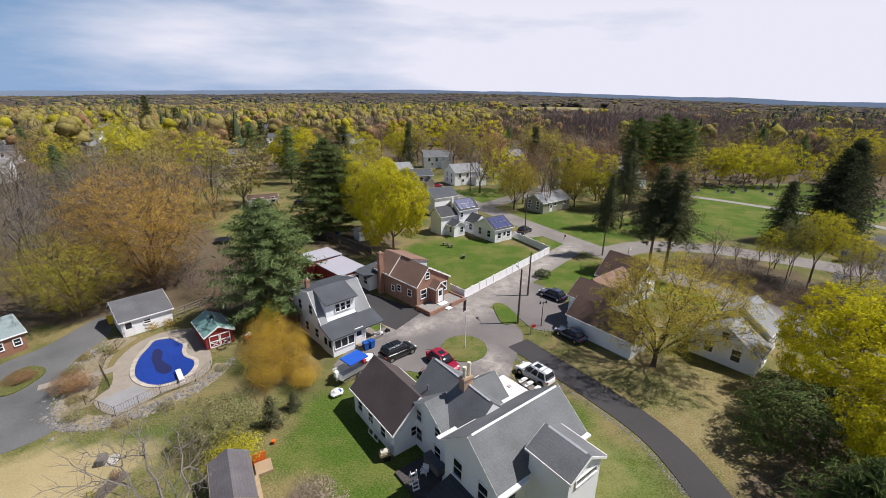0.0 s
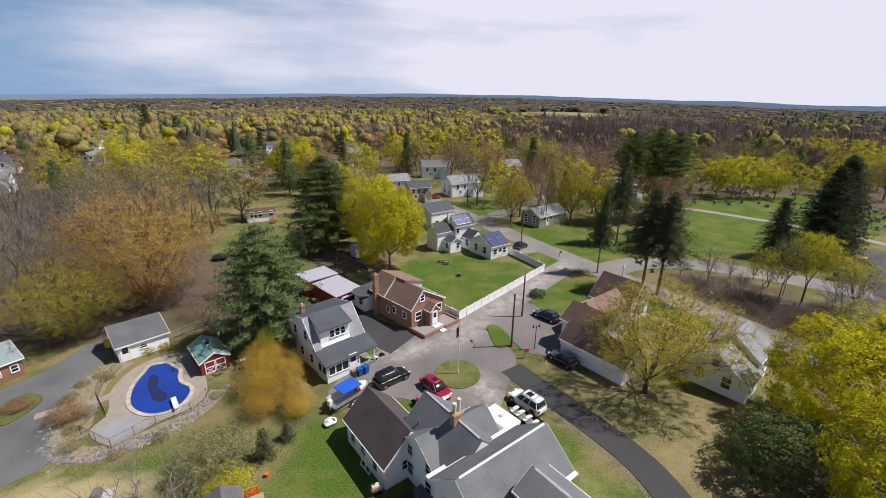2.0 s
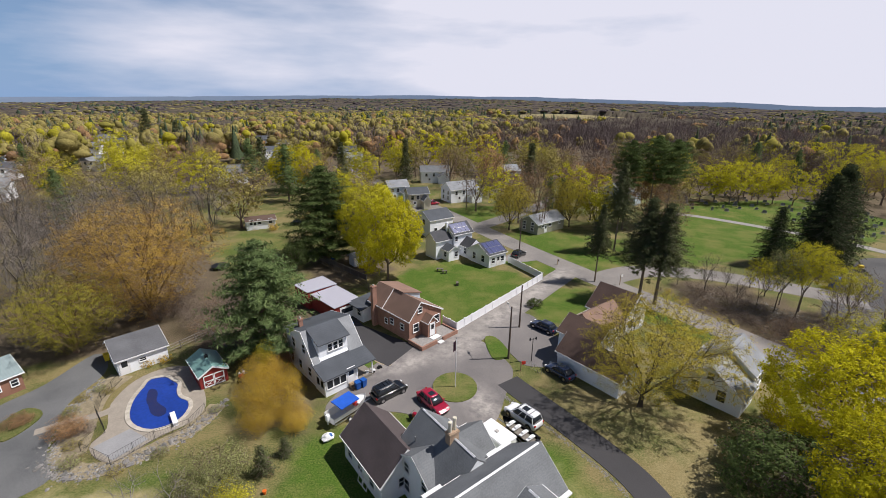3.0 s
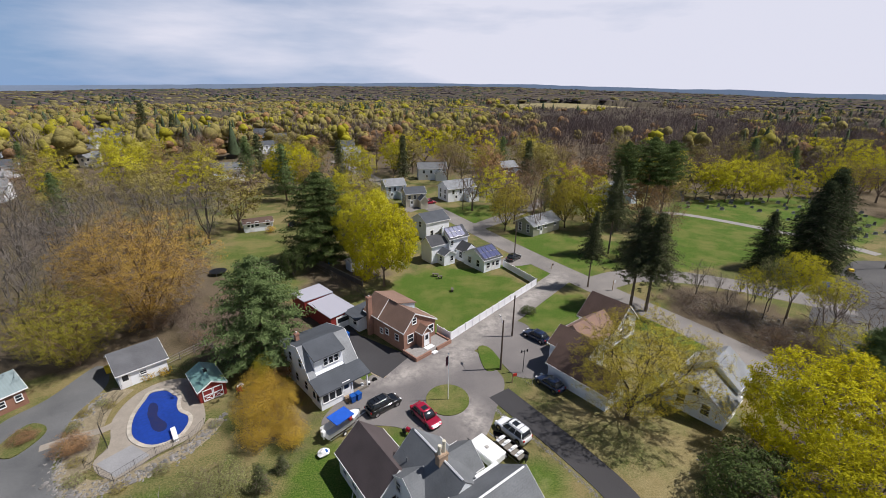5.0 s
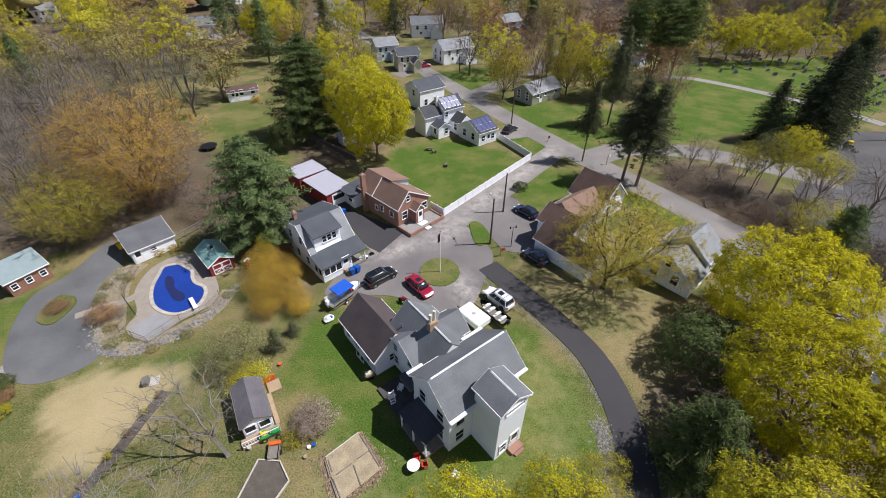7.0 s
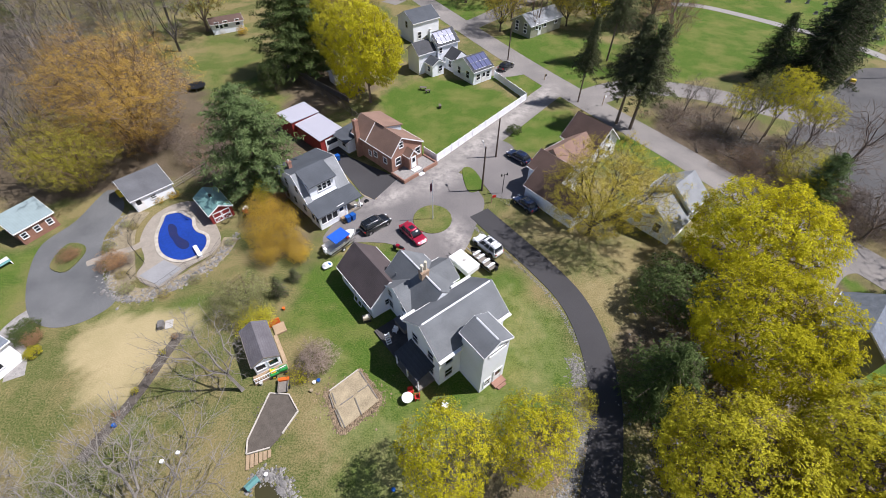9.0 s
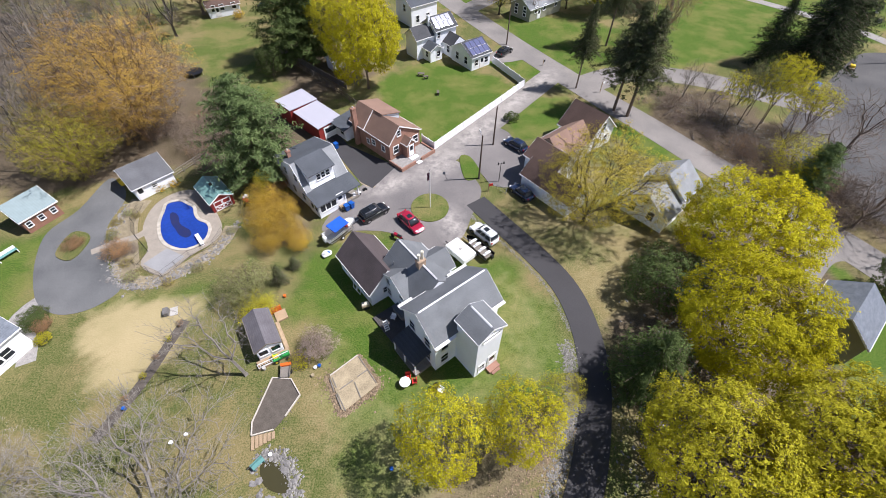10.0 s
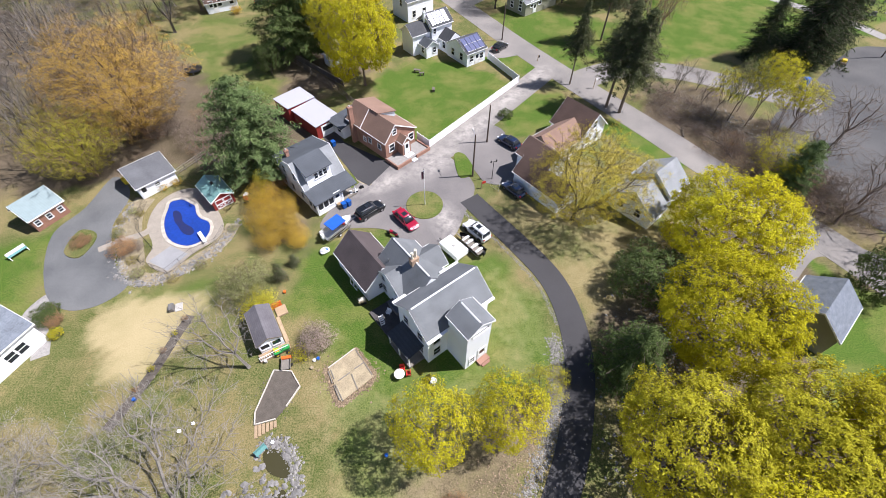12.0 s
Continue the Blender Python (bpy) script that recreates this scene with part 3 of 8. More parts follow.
def broadleaf(key, height, radius, count, size, seed, bark=BARK, crown=YELLOW_LEAF, jitter=0.3, twig=0.012, sides=3, thin=False, lobes=0, low=0.16, stretch=1.2, fork=0.2, limbs=6, trunk=0.28, tips=500, hollow=0.45, vase=0.0, lean=(0.0, 0.0), width=0.7, **kw):
    """Meshes for one kind of broad-leaved tree, at the given size. With lobes the crown is made of rounded masses; else it is a loose dome, drawn in below by vase. Leaves sit in bunches at the twigs' tips."""
    rs = np.random.RandomState(seed)
    hub, axes = np.array([[0, 0, height * (1 + low) / 2]]), np.array([[radius, radius, height * (1 - low) / 2]])
    if lobes:
        k = np.arange(lobes) + 0.5
        up, turn = 1 - (1 + 0.6) * k / lobes, k * 2.39996
        flat = np.sqrt(1 - up ** 2)
        mid = np.stack([flat * np.cos(turn), flat * np.sin(turn), up], 1) + rs.normal(scale=0.09, size=(lobes, 3))
        big = 2.0 / math.sqrt(lobes) * rs.uniform(0.75, 1.25, lobes)
        mid *= (1.0 - big * 0.62)[:, None]
        which = rs.choice(lobes, tips, p=big ** 2 / (big ** 2).sum())
        d = rs.normal(size=(tips, 3)) + mid[which] * 1.3
        d /= np.linalg.norm(d, axis=1)[:, None]
        p = mid[which] + d * (big[which] * rs.uniform(0.5, 1.04, tips) ** 0.7)[:, None]
    else:
        d = rs.normal(size=(tips, 3))
        d[:, 2] = d[:, 2] * 0.9 + 0.12
        d /= np.linalg.norm(d, axis=1)[:, None]
        ang = np.arctan2(d[:, 1], d[:, 0])
        edge = 1 + 0.09 * np.sin(ang * 3 + seed) + 0.08 * np.sin(ang * 5 + d[:, 2] * 4 + seed * 2) + 0.06 * np.sin(d[:, 2] * 9 + ang * 2)
        p = d * (edge * (hollow + (1 - hollow) * rs.uniform(0, 1, tips) ** 0.6))[:, None]
    p[:, :2] *= (1 - vase * np.clip(0.35 - p[:, 2], 0, 1.35) / 1.35)[:, None]
    p = p * axes + hub
    p = p[p[:, 2] > height * 0.04]
    p[:, 0] += lean[0] * p[:, 2] / height
    p[:, 1] += lean[1] * p[:, 2] / height
    wood = p if len(p) < 2200 else p[rs.choice(len(p), 2200, replace=False)]
    s = limbs_to(seed, wood, (lean[0] * fork * 0.5, lean[1] * fork * 0.5, height * fork), trunk, twig, limbs, **kw)
    pick = p[rs.randint(0, len(p), count)] + rs.normal(scale=jitter, size=(count, 3)) * np.array([[1, 1, 0.75]])
    pick[:, 2] = np.maximum(pick[:, 2], min(0.4, height * 0.05))
    out = (pick - hub) / axes
    if thin:
        rise = out * np.array([[1, 1, 0.4]]) + np.array([[0, 0, 0.6]])
        shape = leaves(rs, pick, size, 0.2, 2.6, thin, along=rise)
    else:
        shape = leaves(rs, pick, size, 0.6, stretch, width, out=out)
    PLANTS[key] = (mesh_of("trunk", *cones(s, sides), bark), mesh_of("crown", *shape, crown), height, radius)


def conifer(key, height, radius, bare, tiers, per, seed, crown=SPRUCE_LEAF, bark=BARK, droop=0.25, power=0.85, size=0.45, ragged=0.25, clumps=9, trunk=0.22, full=1.0, tuft=1, puff=0.2, flat=0.45):
    """Meshes for one kind of needle tree: whorls of branches with sprays of needles."""
    rng, rs = random.Random(seed), np.random.RandomState(seed)
    segs, pts = [(0, 0, 0, 0, 0, height * 0.97, trunk, 0.02)], []
    for i in range(tiers):
        f = i / (tiers - 1)
        z = bare + (height - bare) * f ** 0.92
        r = radius * min(1.0, (1 - f) * full) ** power * rng.uniform(1 - ragged, 1 + ragged * 0.4) + 0.15
        for k in range(per):
            a = k * math.tau / per + rng.uniform(-0.4, 0.4) + i * 0.7
            rr = r * rng.uniform(1 - ragged * 1.4, 1.05)
            end = Vector((math.cos(a) * rr, math.sin(a) * rr, z - droop * rr + rng.gauss(0, 0.12)))
            segs.append((0, 0, z, *end, 0.045, 0.012))
            m = max(3, int(clumps * rr / radius + 2))
            for j in range(m):
                g = (j + rng.random()) / m
                p = Vector((0, 0, z)).lerp(end, 0.2 + 0.8 * g)
                pts.append((p.x + rng.gauss(0, 0.14 + 0.16 * g), p.y + rng.gauss(0, 0.14 + 0.16 * g), p.z + rng.gauss(0, 0.12)))
    pts = np.array(pts)
    if tuft > 1:
        pts = np.repeat(pts, tuft, 0) + rs.normal(scale=puff, size=(len(pts) * tuft, 3)) * np.array([[1, 1, flat]])
    v, f = leaves(rs, pts, size, 1.4, 1.8, 0.42, out=pts * np.array([[1, 1, 0]]) / radius)
    PLANTS[key] = (mesh_of("trunk", *cones(segs, 5), bark), mesh_of("crown", v, f, crown), height, radius)


def plant(key, x, y, h=None, r=None, rz=0.0, name="tree", label="", category="tree", group="", crown=None, z=0.0):
    wood, leaf, h0, r0 = PLANTS[key]
    ob = thing(name, x, y, z, rz, label, category, group)
    ob.scale = ((r or r0) / r0, (r or r0) / r0, (h or h0) / h0)
    link_mesh("trunk", wood, None, ob)
    c = link_mesh("crown", leaf, None, ob)
    if crown is not None:
        c.material_slots[0].link = "OBJECT"
        c.material_slots[0].material = crown
    return ob


# ---- ground ----
def inside(px, py, poly):
    """How far each point lies inside the outline (outside: minus)."""
    best, odd = np.full(px.shape, 1e9), np.zeros(px.shape, bool)
    for (x0, y0), (x1, y1) in zip(poly, poly[1:] + poly[:1]):
        dx, dy = x1 - x0, y1 - y0
        t = np.clip(((px - x0) * dx + (py - y0) * dy) / (dx * dx + dy * dy + 1e-9), 0, 1)
        best = np.minimum(best, np.hypot(px - x0 - t * dx, py - y0 - t * dy))
        cross = (y0 > py) != (y1 > py)
        odd ^= cross & (px < (x1 - x0) * (py - y0) / (y1 - y0 + 1e-12) + x0)
    return np.where(odd, best, -best)


def soft(px, py, poly, edge=1.2, rag=1.0):
    wob = np.sin(px * 1.3 + py * 0.7) * 0.4 + np.sin(px * 0.45 - py * 0.9 + 2) * 0.6 + np.sin(px * 3.1 + py * 2.3) * 0.25
    return np.clip(0.5 + (inside(px, py, poly) + wob * rag) / (2 * edge), 0, 1)


RIDGE = -30
FIELD = [(70, 700), (110, 980), (235, 960), (370, 800), (345, 690), (190, 640)]


def land(x, y):
    """The lie of the land: flat by the houses, low hills far off."""
    d = np.hypot(x, y)
    k = np.clip((d - 260) / 1500, 0, 1)
    az = np.degrees(np.arctan2(x, np.maximum(y, 1)))
    far = np.clip((d - 1500) / 2600, 0, 1) ** 1.3
    roll = np.sin(x * 0.004 + 1) * np.sin(y * 0.0033) * 7 + np.sin(x * 0.0013 + y * 0.0017) * 5
    ridge = RIDGE + 80 * np.exp(-(az / 36) ** 2) + 3 * np.sin(az * 0.31) + 2 * np.sin(az * 0.83 + 1)
    knoll = 15 * np.exp(-((x - 215) / 190) ** 2 - ((y - 860) / 150) ** 2)
    return roll * k * (1 - far) - 6 * k * (1 - far) + ridge * far + knoll


LAWN_BRIGHT = [[(3, 61), (20, 81.5), (10, 88), (2, 92), (-9, 84), (-7, 67)], [(20.5, 83), (27, 87), (17, 99), (13.5, 91)],
               [(50, 88), (73, 97), (104, 103), (140, 135), (135, 165), (85, 156), (62, 128), (48, 104)], [(14, 70.5), (22, 78), (28, 77), (32, 66), (24, 66), (17.5, 62.5)],
               [(33, 66), (36, 70), (46, 56), (43, 54), (37, 60)], [(55, 36), (62, 29), (60, 16), (52, 8), (45, 14), (47, 22), (54, 30)]]
LAWN_FULL = [[(-5, 15), (3, 15.5), (4, 8), (-5, 6)], [(-14, 37), (-3, 41), (-1, 38), (13, 37), (18, 28), (18, 20), (12, 12), (2, 15), (-6, 14), (-10, 24), (-15, 29)], [(-38, 29), (-24, 33), (-26, 30), (-36, 27)],
             [(-60, 37), (-49, 41), (-46, 32), (-42, 27), (-52, 20), (-66, 28)], [(-23, 50), (-9, 47), (-8, 52), (-18, 58)], [(28, 84), (16, 112), (24, 120), (50, 108), (46, 94)],
             [(-6, 150), (-30, 150), (-26, 168), (-4, 165)], [(0, 124), (-4, 140), (20, 148), (26, 135), (10, 118)]]
LAWN_THIN = [[(-35, 70), (-22, 78), (-40, 110), (-55, 112), (-52, 90)]]
DRY = [[(-37.3, 28.3), (-36, 23.6), (-31.5, 19), (-27.6, 18.6), (-25.8, 23.8), (-24, 27.5), (-26, 30.2), (-33.5, 30)]]
DULL = [[(13, 44), (19, 37), (24, 27), (31, 30), (33, 40), (26, 50), (18, 48)], [(-9, 6), (-2, 16), (14, 14), (10, 2), (-8, 0)], [(-9, 24), (2, 17), (8, 19), (10, 12), (-8, 13)],
        [(11, 34), (16, 32), (18.5, 24), (14, 20), (11, 22)]]
LITTER = [[(40, 66), (47, 56), (56, 43), (66, 40), (72, 56), (64, 70), (58, 81), (46, 82)], [(23, 26), (24, 8), (28, -20), (80, -20), (70, 25), (56, 36), (46, 44), (36, 38), (28, 30)],
          [(-22, 50), (-17, 66), (-40, 78), (-60, 100), (-140, 130), (-160, 40), (-62, 48), (-50, 50), (-40, 54), (-30, 54)], [(9, 4), (16, 14), (14, 18), (9, 14), (2, 8)], [(-24, 70), (-10, 86), (-16, 100), (-30, 90)],
          [(-22, 50), (-20, 38), (-14, 38), (-16, 48)]]


def ground_sheet():
    def axis(lo, hi):
        near = np.arange(lo, hi + 0.1, 1.0)
        out_hi = hi + 1.5 * (1.13 ** np.arange(1, 60) - 1) / 0.13
        out_lo = lo - 1.5 * (1.13 ** np.arange(1, 60) - 1) / 0.13
        a = np.concatenate([out_lo[::-1], near, out_hi])
        return np.unique(np.clip(a, -3450, 4600))
    xs, ys = axis(-85, 125), axis(-25, 175)
    xs = np.unique(np.clip(xs, -3450, 3450))
    gx, gy = np.meshgrid(xs, ys)
    gz = land(gx, gy) + np.where(np.hypot(gx, gy) < 260, 0.0, 0.0)
    nx, ny = len(xs), len(ys)
    verts = np.stack([gx, gy, gz], -1).reshape(-1, 3)
    i = (np.arange(ny - 1)[:, None] * nx + np.arange(nx - 1)[None]).reshape(-1)
    faces = np.stack([i, i + 1, i + nx + 1, i + nx], 1)
    me = bpy.data.meshes.new("ground")
    me.from_pydata(verts.tolist(), [], faces.tolist())
    px, py = verts[:, 0], verts[:, 1]
    w = np.zeros((len(verts), 4))
    bright = np.max([soft(px, py, p) for p in LAWN_BRIGHT], 0)
    full = np.max([soft(px, py, p, 1.6) for p in LAWN_FULL], 0) * 0.8
    w[:, 0] = np.maximum(np.maximum(bright, full), soft(px, py, LAWN_THIN[0], 3.0, 1.5) * 0.5)
    w[:, 1] = np.maximum(np.max([soft(px, py, p, 1.0) for p in DRY], 0), np.max([soft(px, py, p, 3, 1.5) for p in DULL], 0) * 0.3)
    w[:, 2] = np.max([soft(px, py, p, 2.0, 1.5) for p in LITTER], 0)
    far = np.clip((np.hypot(px - 10, py - 70) - 110) / 40, 0, 1)
    w[:, 2] = np.maximum(w[:, 2], far * (w[:, 0] < 0.3))
    field = soft(px, py, FIELD, 30, 5) * 0.55
    w[:, 1] = np.maximum(w[:, 1], field)
    w[:, 2] *= (1 - field) * (1 - bright)
    w[:, 3] = 1
    attr = me.color_attributes.new("cover", "FLOAT_COLOR", "POINT")
    attr.data.foreach_set("color", w.astype(np.float32).reshape(-1))
    m = bpy.data.materials.new("grass_and_leaf_litter")
    m.use_nodes = True
    n, l = m.node_tree.nodes, m.node_tree.links
    b = n["Principled BSDF"]
    b.inputs["Roughness"].default_value, b.inputs["Specular IOR Level"].default_value = 0.95, 0.1
    tc, at, sep = n.new("ShaderNodeTexCoord"), n.new("ShaderNodeAttribute"), n.new("ShaderNodeSeparateColor")
    at.attribute_name = "cover"
    l.new(at.outputs["Color"], sep.inputs["Color"])
    tex = []
    for sc, det in ((0.14, 8), (0.8, 10), (6.0, 12)):
        t = n.new("ShaderNodeTexNoise")
        t.inputs["Scale"].default_value, t.inputs["Detail"].default_value, t.inputs["Roughness"].default_value = sc, det, 0.62
        l.new(tc.outputs["Object"], t.inputs["Vector"])
        tex.append(t)

    def ramp(src, a, c, lo=0.35, hi=0.65):
        r = n.new("ShaderNodeValToRGB")
        r.color_ramp.elements[0].position, r.color_ramp.elements[1].position = lo, hi
        r.color_ramp.elements[0].color, r.color_ramp.elements[1].color = (*a, 1), (*c, 1)
        l.new(src, r.inputs["Fac"])
        return r.outputs["Color"]

    def mixed(fac, a, c):
        k = n.new("ShaderNodeMixRGB")
        l.new(fac, k.inputs["Fac"])
        l.new(a, k.inputs["Color1"])
        l.new(c, k.inputs["Color2"])
        return k.outputs["Color"]

    def ragged(chan, sharp=1.6):
        """The cover's share, frayed by the grain."""
        k = n.new("ShaderNodeMath")
        k.operation = "MULTIPLY_ADD"
        l.new(sep.outputs[chan], k.inputs[0])
        k.inputs[1].default_value = sharp
        o = n.new("ShaderNodeMath")
        o.operation = "MULTIPLY_ADD"
        l.new(tex[1].outputs["Fac"], o.inputs[0])
        o.inputs[1].default_value, o.inputs[2].default_value = 1.0, -0.5 - (sharp - 1) / 2
        l.new(o.outputs[0], k.inputs[2])
        k.use_clamp = True
        return k.outputs[0]
    olive = mixed(tex[1].outputs["Fac"], ramp(tex[0].outputs["Fac"], (0.065, 0.095, 0.02), (0.23, 0.18, 0.085), 0.44, 0.57), ramp(tex[2].outputs["Fac"], (0.045, 0.066, 0.014), (0.26, 0.21, 0.1), 0.4, 0.6))
    green = mixed(tex[1].outputs["Fac"], ramp(tex[2].outputs["Fac"], (0.031, 0.064, 0.01), (0.155, 0.178, 0.042), 0.4, 0.6), ramp(tex[0].outputs["Fac"], (0.05, 0.115, 0.011), (0.2, 0.185, 0.06), 0.45, 0.66))
    tan = mixed(tex[1].outputs["Fac"], ramp(tex[2].outputs["Fac"], (0.3, 0.245, 0.125), (0.43, 0.35, 0.195)), ramp(tex[0].outputs["Fac"], (0.23, 0.205, 0.09), (0.4, 0.325, 0.18)))
    brown = mixed(tex[1].outputs["Fac"], ramp(tex[2].outputs["Fac"], (0.045, 0.034, 0.022), (0.2, 0.155, 0.105), 0.4, 0.62), ramp(tex[0].outputs["Fac"], (0.065, 0.055, 0.028), (0.16, 0.125, 0.085)))
    col = mixed(ragged("Red"), olive, green)
    col = mixed(ragged("Blue"), col, brown)
    col = mixed(ragged("Green", 1.2), col, tan)
    l.new(col, b.inputs["Base Color"])
    bp = n.new("ShaderNodeBump")
    bp.inputs["Strength"].default_value, bp.inputs["Distance"].default_value = 0.5, 0.08
    l.new(tex[2].outputs["Fac"], bp.inputs["Height"])
    l.new(bp.outputs["Normal"], b.inputs["Normal"])
    ob = link_mesh("ground", me, m, None)
    me.polygons.foreach_set("use_smooth", [True] * len(me.polygons))
    tagged(ob, "green and dry spring lawns and brown woodland floor", "ground", kind="structure")


ground_sheet()


def paved(name, bm, material, label, category="road"):
    return tagged(part(name, bm, material, None), label, category, kind="structure")


paved("road", ribbon([(-60, 240), (-20, 172), (0, 136), (10, 118), (22, 97), (33, 79.5), (42, 66), (52, 50), (60, 38), (72, 16), (90, -25)], 5.9, -0.1, 0.03), ASPHALT_OLD, "worn pale grey asphalt road")
paved("road_side", ribbon([(33.5, 83), (42, 87), (54, 86), (66, 80), (77, 73)], 6.5, -0.1, 0.024), ASPHALT_OLD, "worn asphalt side road")
paved("road_cross", ribbon([(9, 119), (20, 132), (34, 150), (60, 190)], 5.5, -0.1, 0.024), ASPHALT_OLD, "asphalt side street between lawns")
paved("lane", ribbon([(28, 88), (20, 78), (13.5, 69.8), (8.5, 64), (3, 57.5), (-3, 51.5)], 5.0, -0.1, 0.036), ASPHALT_OLD, "patched grey asphalt lane")
paved("turning_circle", flat_shape(smooth([(-12.5, 41.5), (-10.5, 47.5), (-7, 52.5), (-2.5, 56.5), (2.4, 58.4), (6.5, 57.2), (9.4, 52.3), (9.9, 49.3), (8.4, 44.9), (6.8, 40.4), (4.4, 38.6), (0.5, 38), (-2.6, 41.0), (-6.5, 41.6)], 5), -0.1, 0.042), ASPHALT, "grey asphalt turning circle with dusty tracks")
paved("parking_pad", flat_shape(smooth([(7.6, 60.5), (12, 66.8), (15.6, 65.4), (16.4, 60.6), (19.2, 57.2), (15.8, 51.6), (12, 51.2), (10.3, 54), (8, 58.6)], 4), -0.1, 0.048), ASPHALT, "grey asphalt parking pad")
paved("driveway", ribbon([(9, 47.8), (11.6, 44.2), (15.8, 38.4), (19.2, 32.8), (20.6, 27.2), (20.6, 21.3), (19.4, 15.8), (17.6, 10.6), (14.5, 4), (10, -8)], 3.3, -0.1, 0.054), ASPHALT_NEW, "fresh black asphalt driveway")
paved("driveway_side", flat_shape([(-17.5, 65.2), (-15, 66.2), (-12, 61.5), (-3.3, 55.8), (-6.5, 50.4), (-8.5, 51.8)], -0.1, 0.05), ASPHALT_NEW, "dark asphalt driveway beside the brick house")
paved("driveway_loop", flat_shape(smooth([(-48, 45.2), (-47.2, 52), (-44, 50.2), (-42.4, 47), (-42.2, 41.7), (-39.6, 36.5), (-37.6, 33.7), (-35.3, 31.4), (-37.1, 28.7), (-40.1, 27.6), (-43.0, 28.4), (-45.4, 30.6), (-48.3, 35.5), (-49.8, 40.6)], 5), -0.1, 0.03), ASPHALT_GREY, "grey asphalt driveway loop")
paved("driveway_house", flat_shape(smooth([(13.5, 93.5), (19, 99.5), (23.5, 94.5), (16.5, 91.2)], 3), -0.1, 0.026), ASPHALT_OLD, "grey asphalt house driveway")
paved("driveway_far", ribbon([(-4, 150), (-8, 143), (-12, 137)], 5, -0.1, 0.02), ASPHALT_OLD, "grey asphalt driveway")
paved("parking_lot", flat_shape(smooth([(63, 64), (70, 74), (80, 82), (92, 93), (101, 98), (116, 92), (130, 60), (100, 30), (72, 38), (65, 50)], 5), -0.1, 0.018), ASPHALT_LOT, "large worn grey asphalt parking lot")
paved("cemetery_path", ribbon([(70, 139), (78, 137.5), (90, 127), (103, 112), (108, 102)], 3.2, -0.1, 0.03), GRAVEL, "pale gravel cemetery path", "path")
paved("road_back", ribbon([(49, 33.5), (55, 38.5), (60, 38), (66, 33)], 4.2, -0.1, 0.02), ASPHALT_OLD, "grey asphalt drive by the beige house")
def grassed(ob, green):
    """Gives a small lawn its share of green cover."""
    attr = ob.data.color_attributes.new("cover", "FLOAT_COLOR", "POINT")
    attr.data.foreach_set("color", [green, 0.0, 0.0, 1.0] * len(ob.data.vertices))
    return ob


tagged(grassed(part("traffic_island", flat_shape([(2.3 + 2.75 * math.cos(k * math.tau / 40), 46.3 + 2.95 * math.sin(k * math.tau / 40)) for k in range(40)], -0.1, 0.13), bpy.data.materials["grass_and_leaf_litter"], None), 0.5), "round grass island with brown edge", "traffic island", kind="structure")
tagged(grassed(part("grass_verge", flat_shape(smooth([(6.9, 58.2), (8.6, 58.3), (10.1, 54.2), (8.9, 52.6), (7.5, 53)], 4), -0.1, 0.12), bpy.data.materials["grass_and_leaf_litter"], None), 0.8), "small triangular grass verge", "verge", kind="structure")
tagged(part("driveway_island", flat_shape(smooth([(-46.4, 40.6), (-44, 40.4), (-43.2, 38.6), (-43.9, 35.8), (-46.4, 36.8)], 4), -0.1, 0.15), bpy.data.materials["grass_and_leaf_litter"], None), "rough planted island in the driveway", "planting bed", kind="structure")


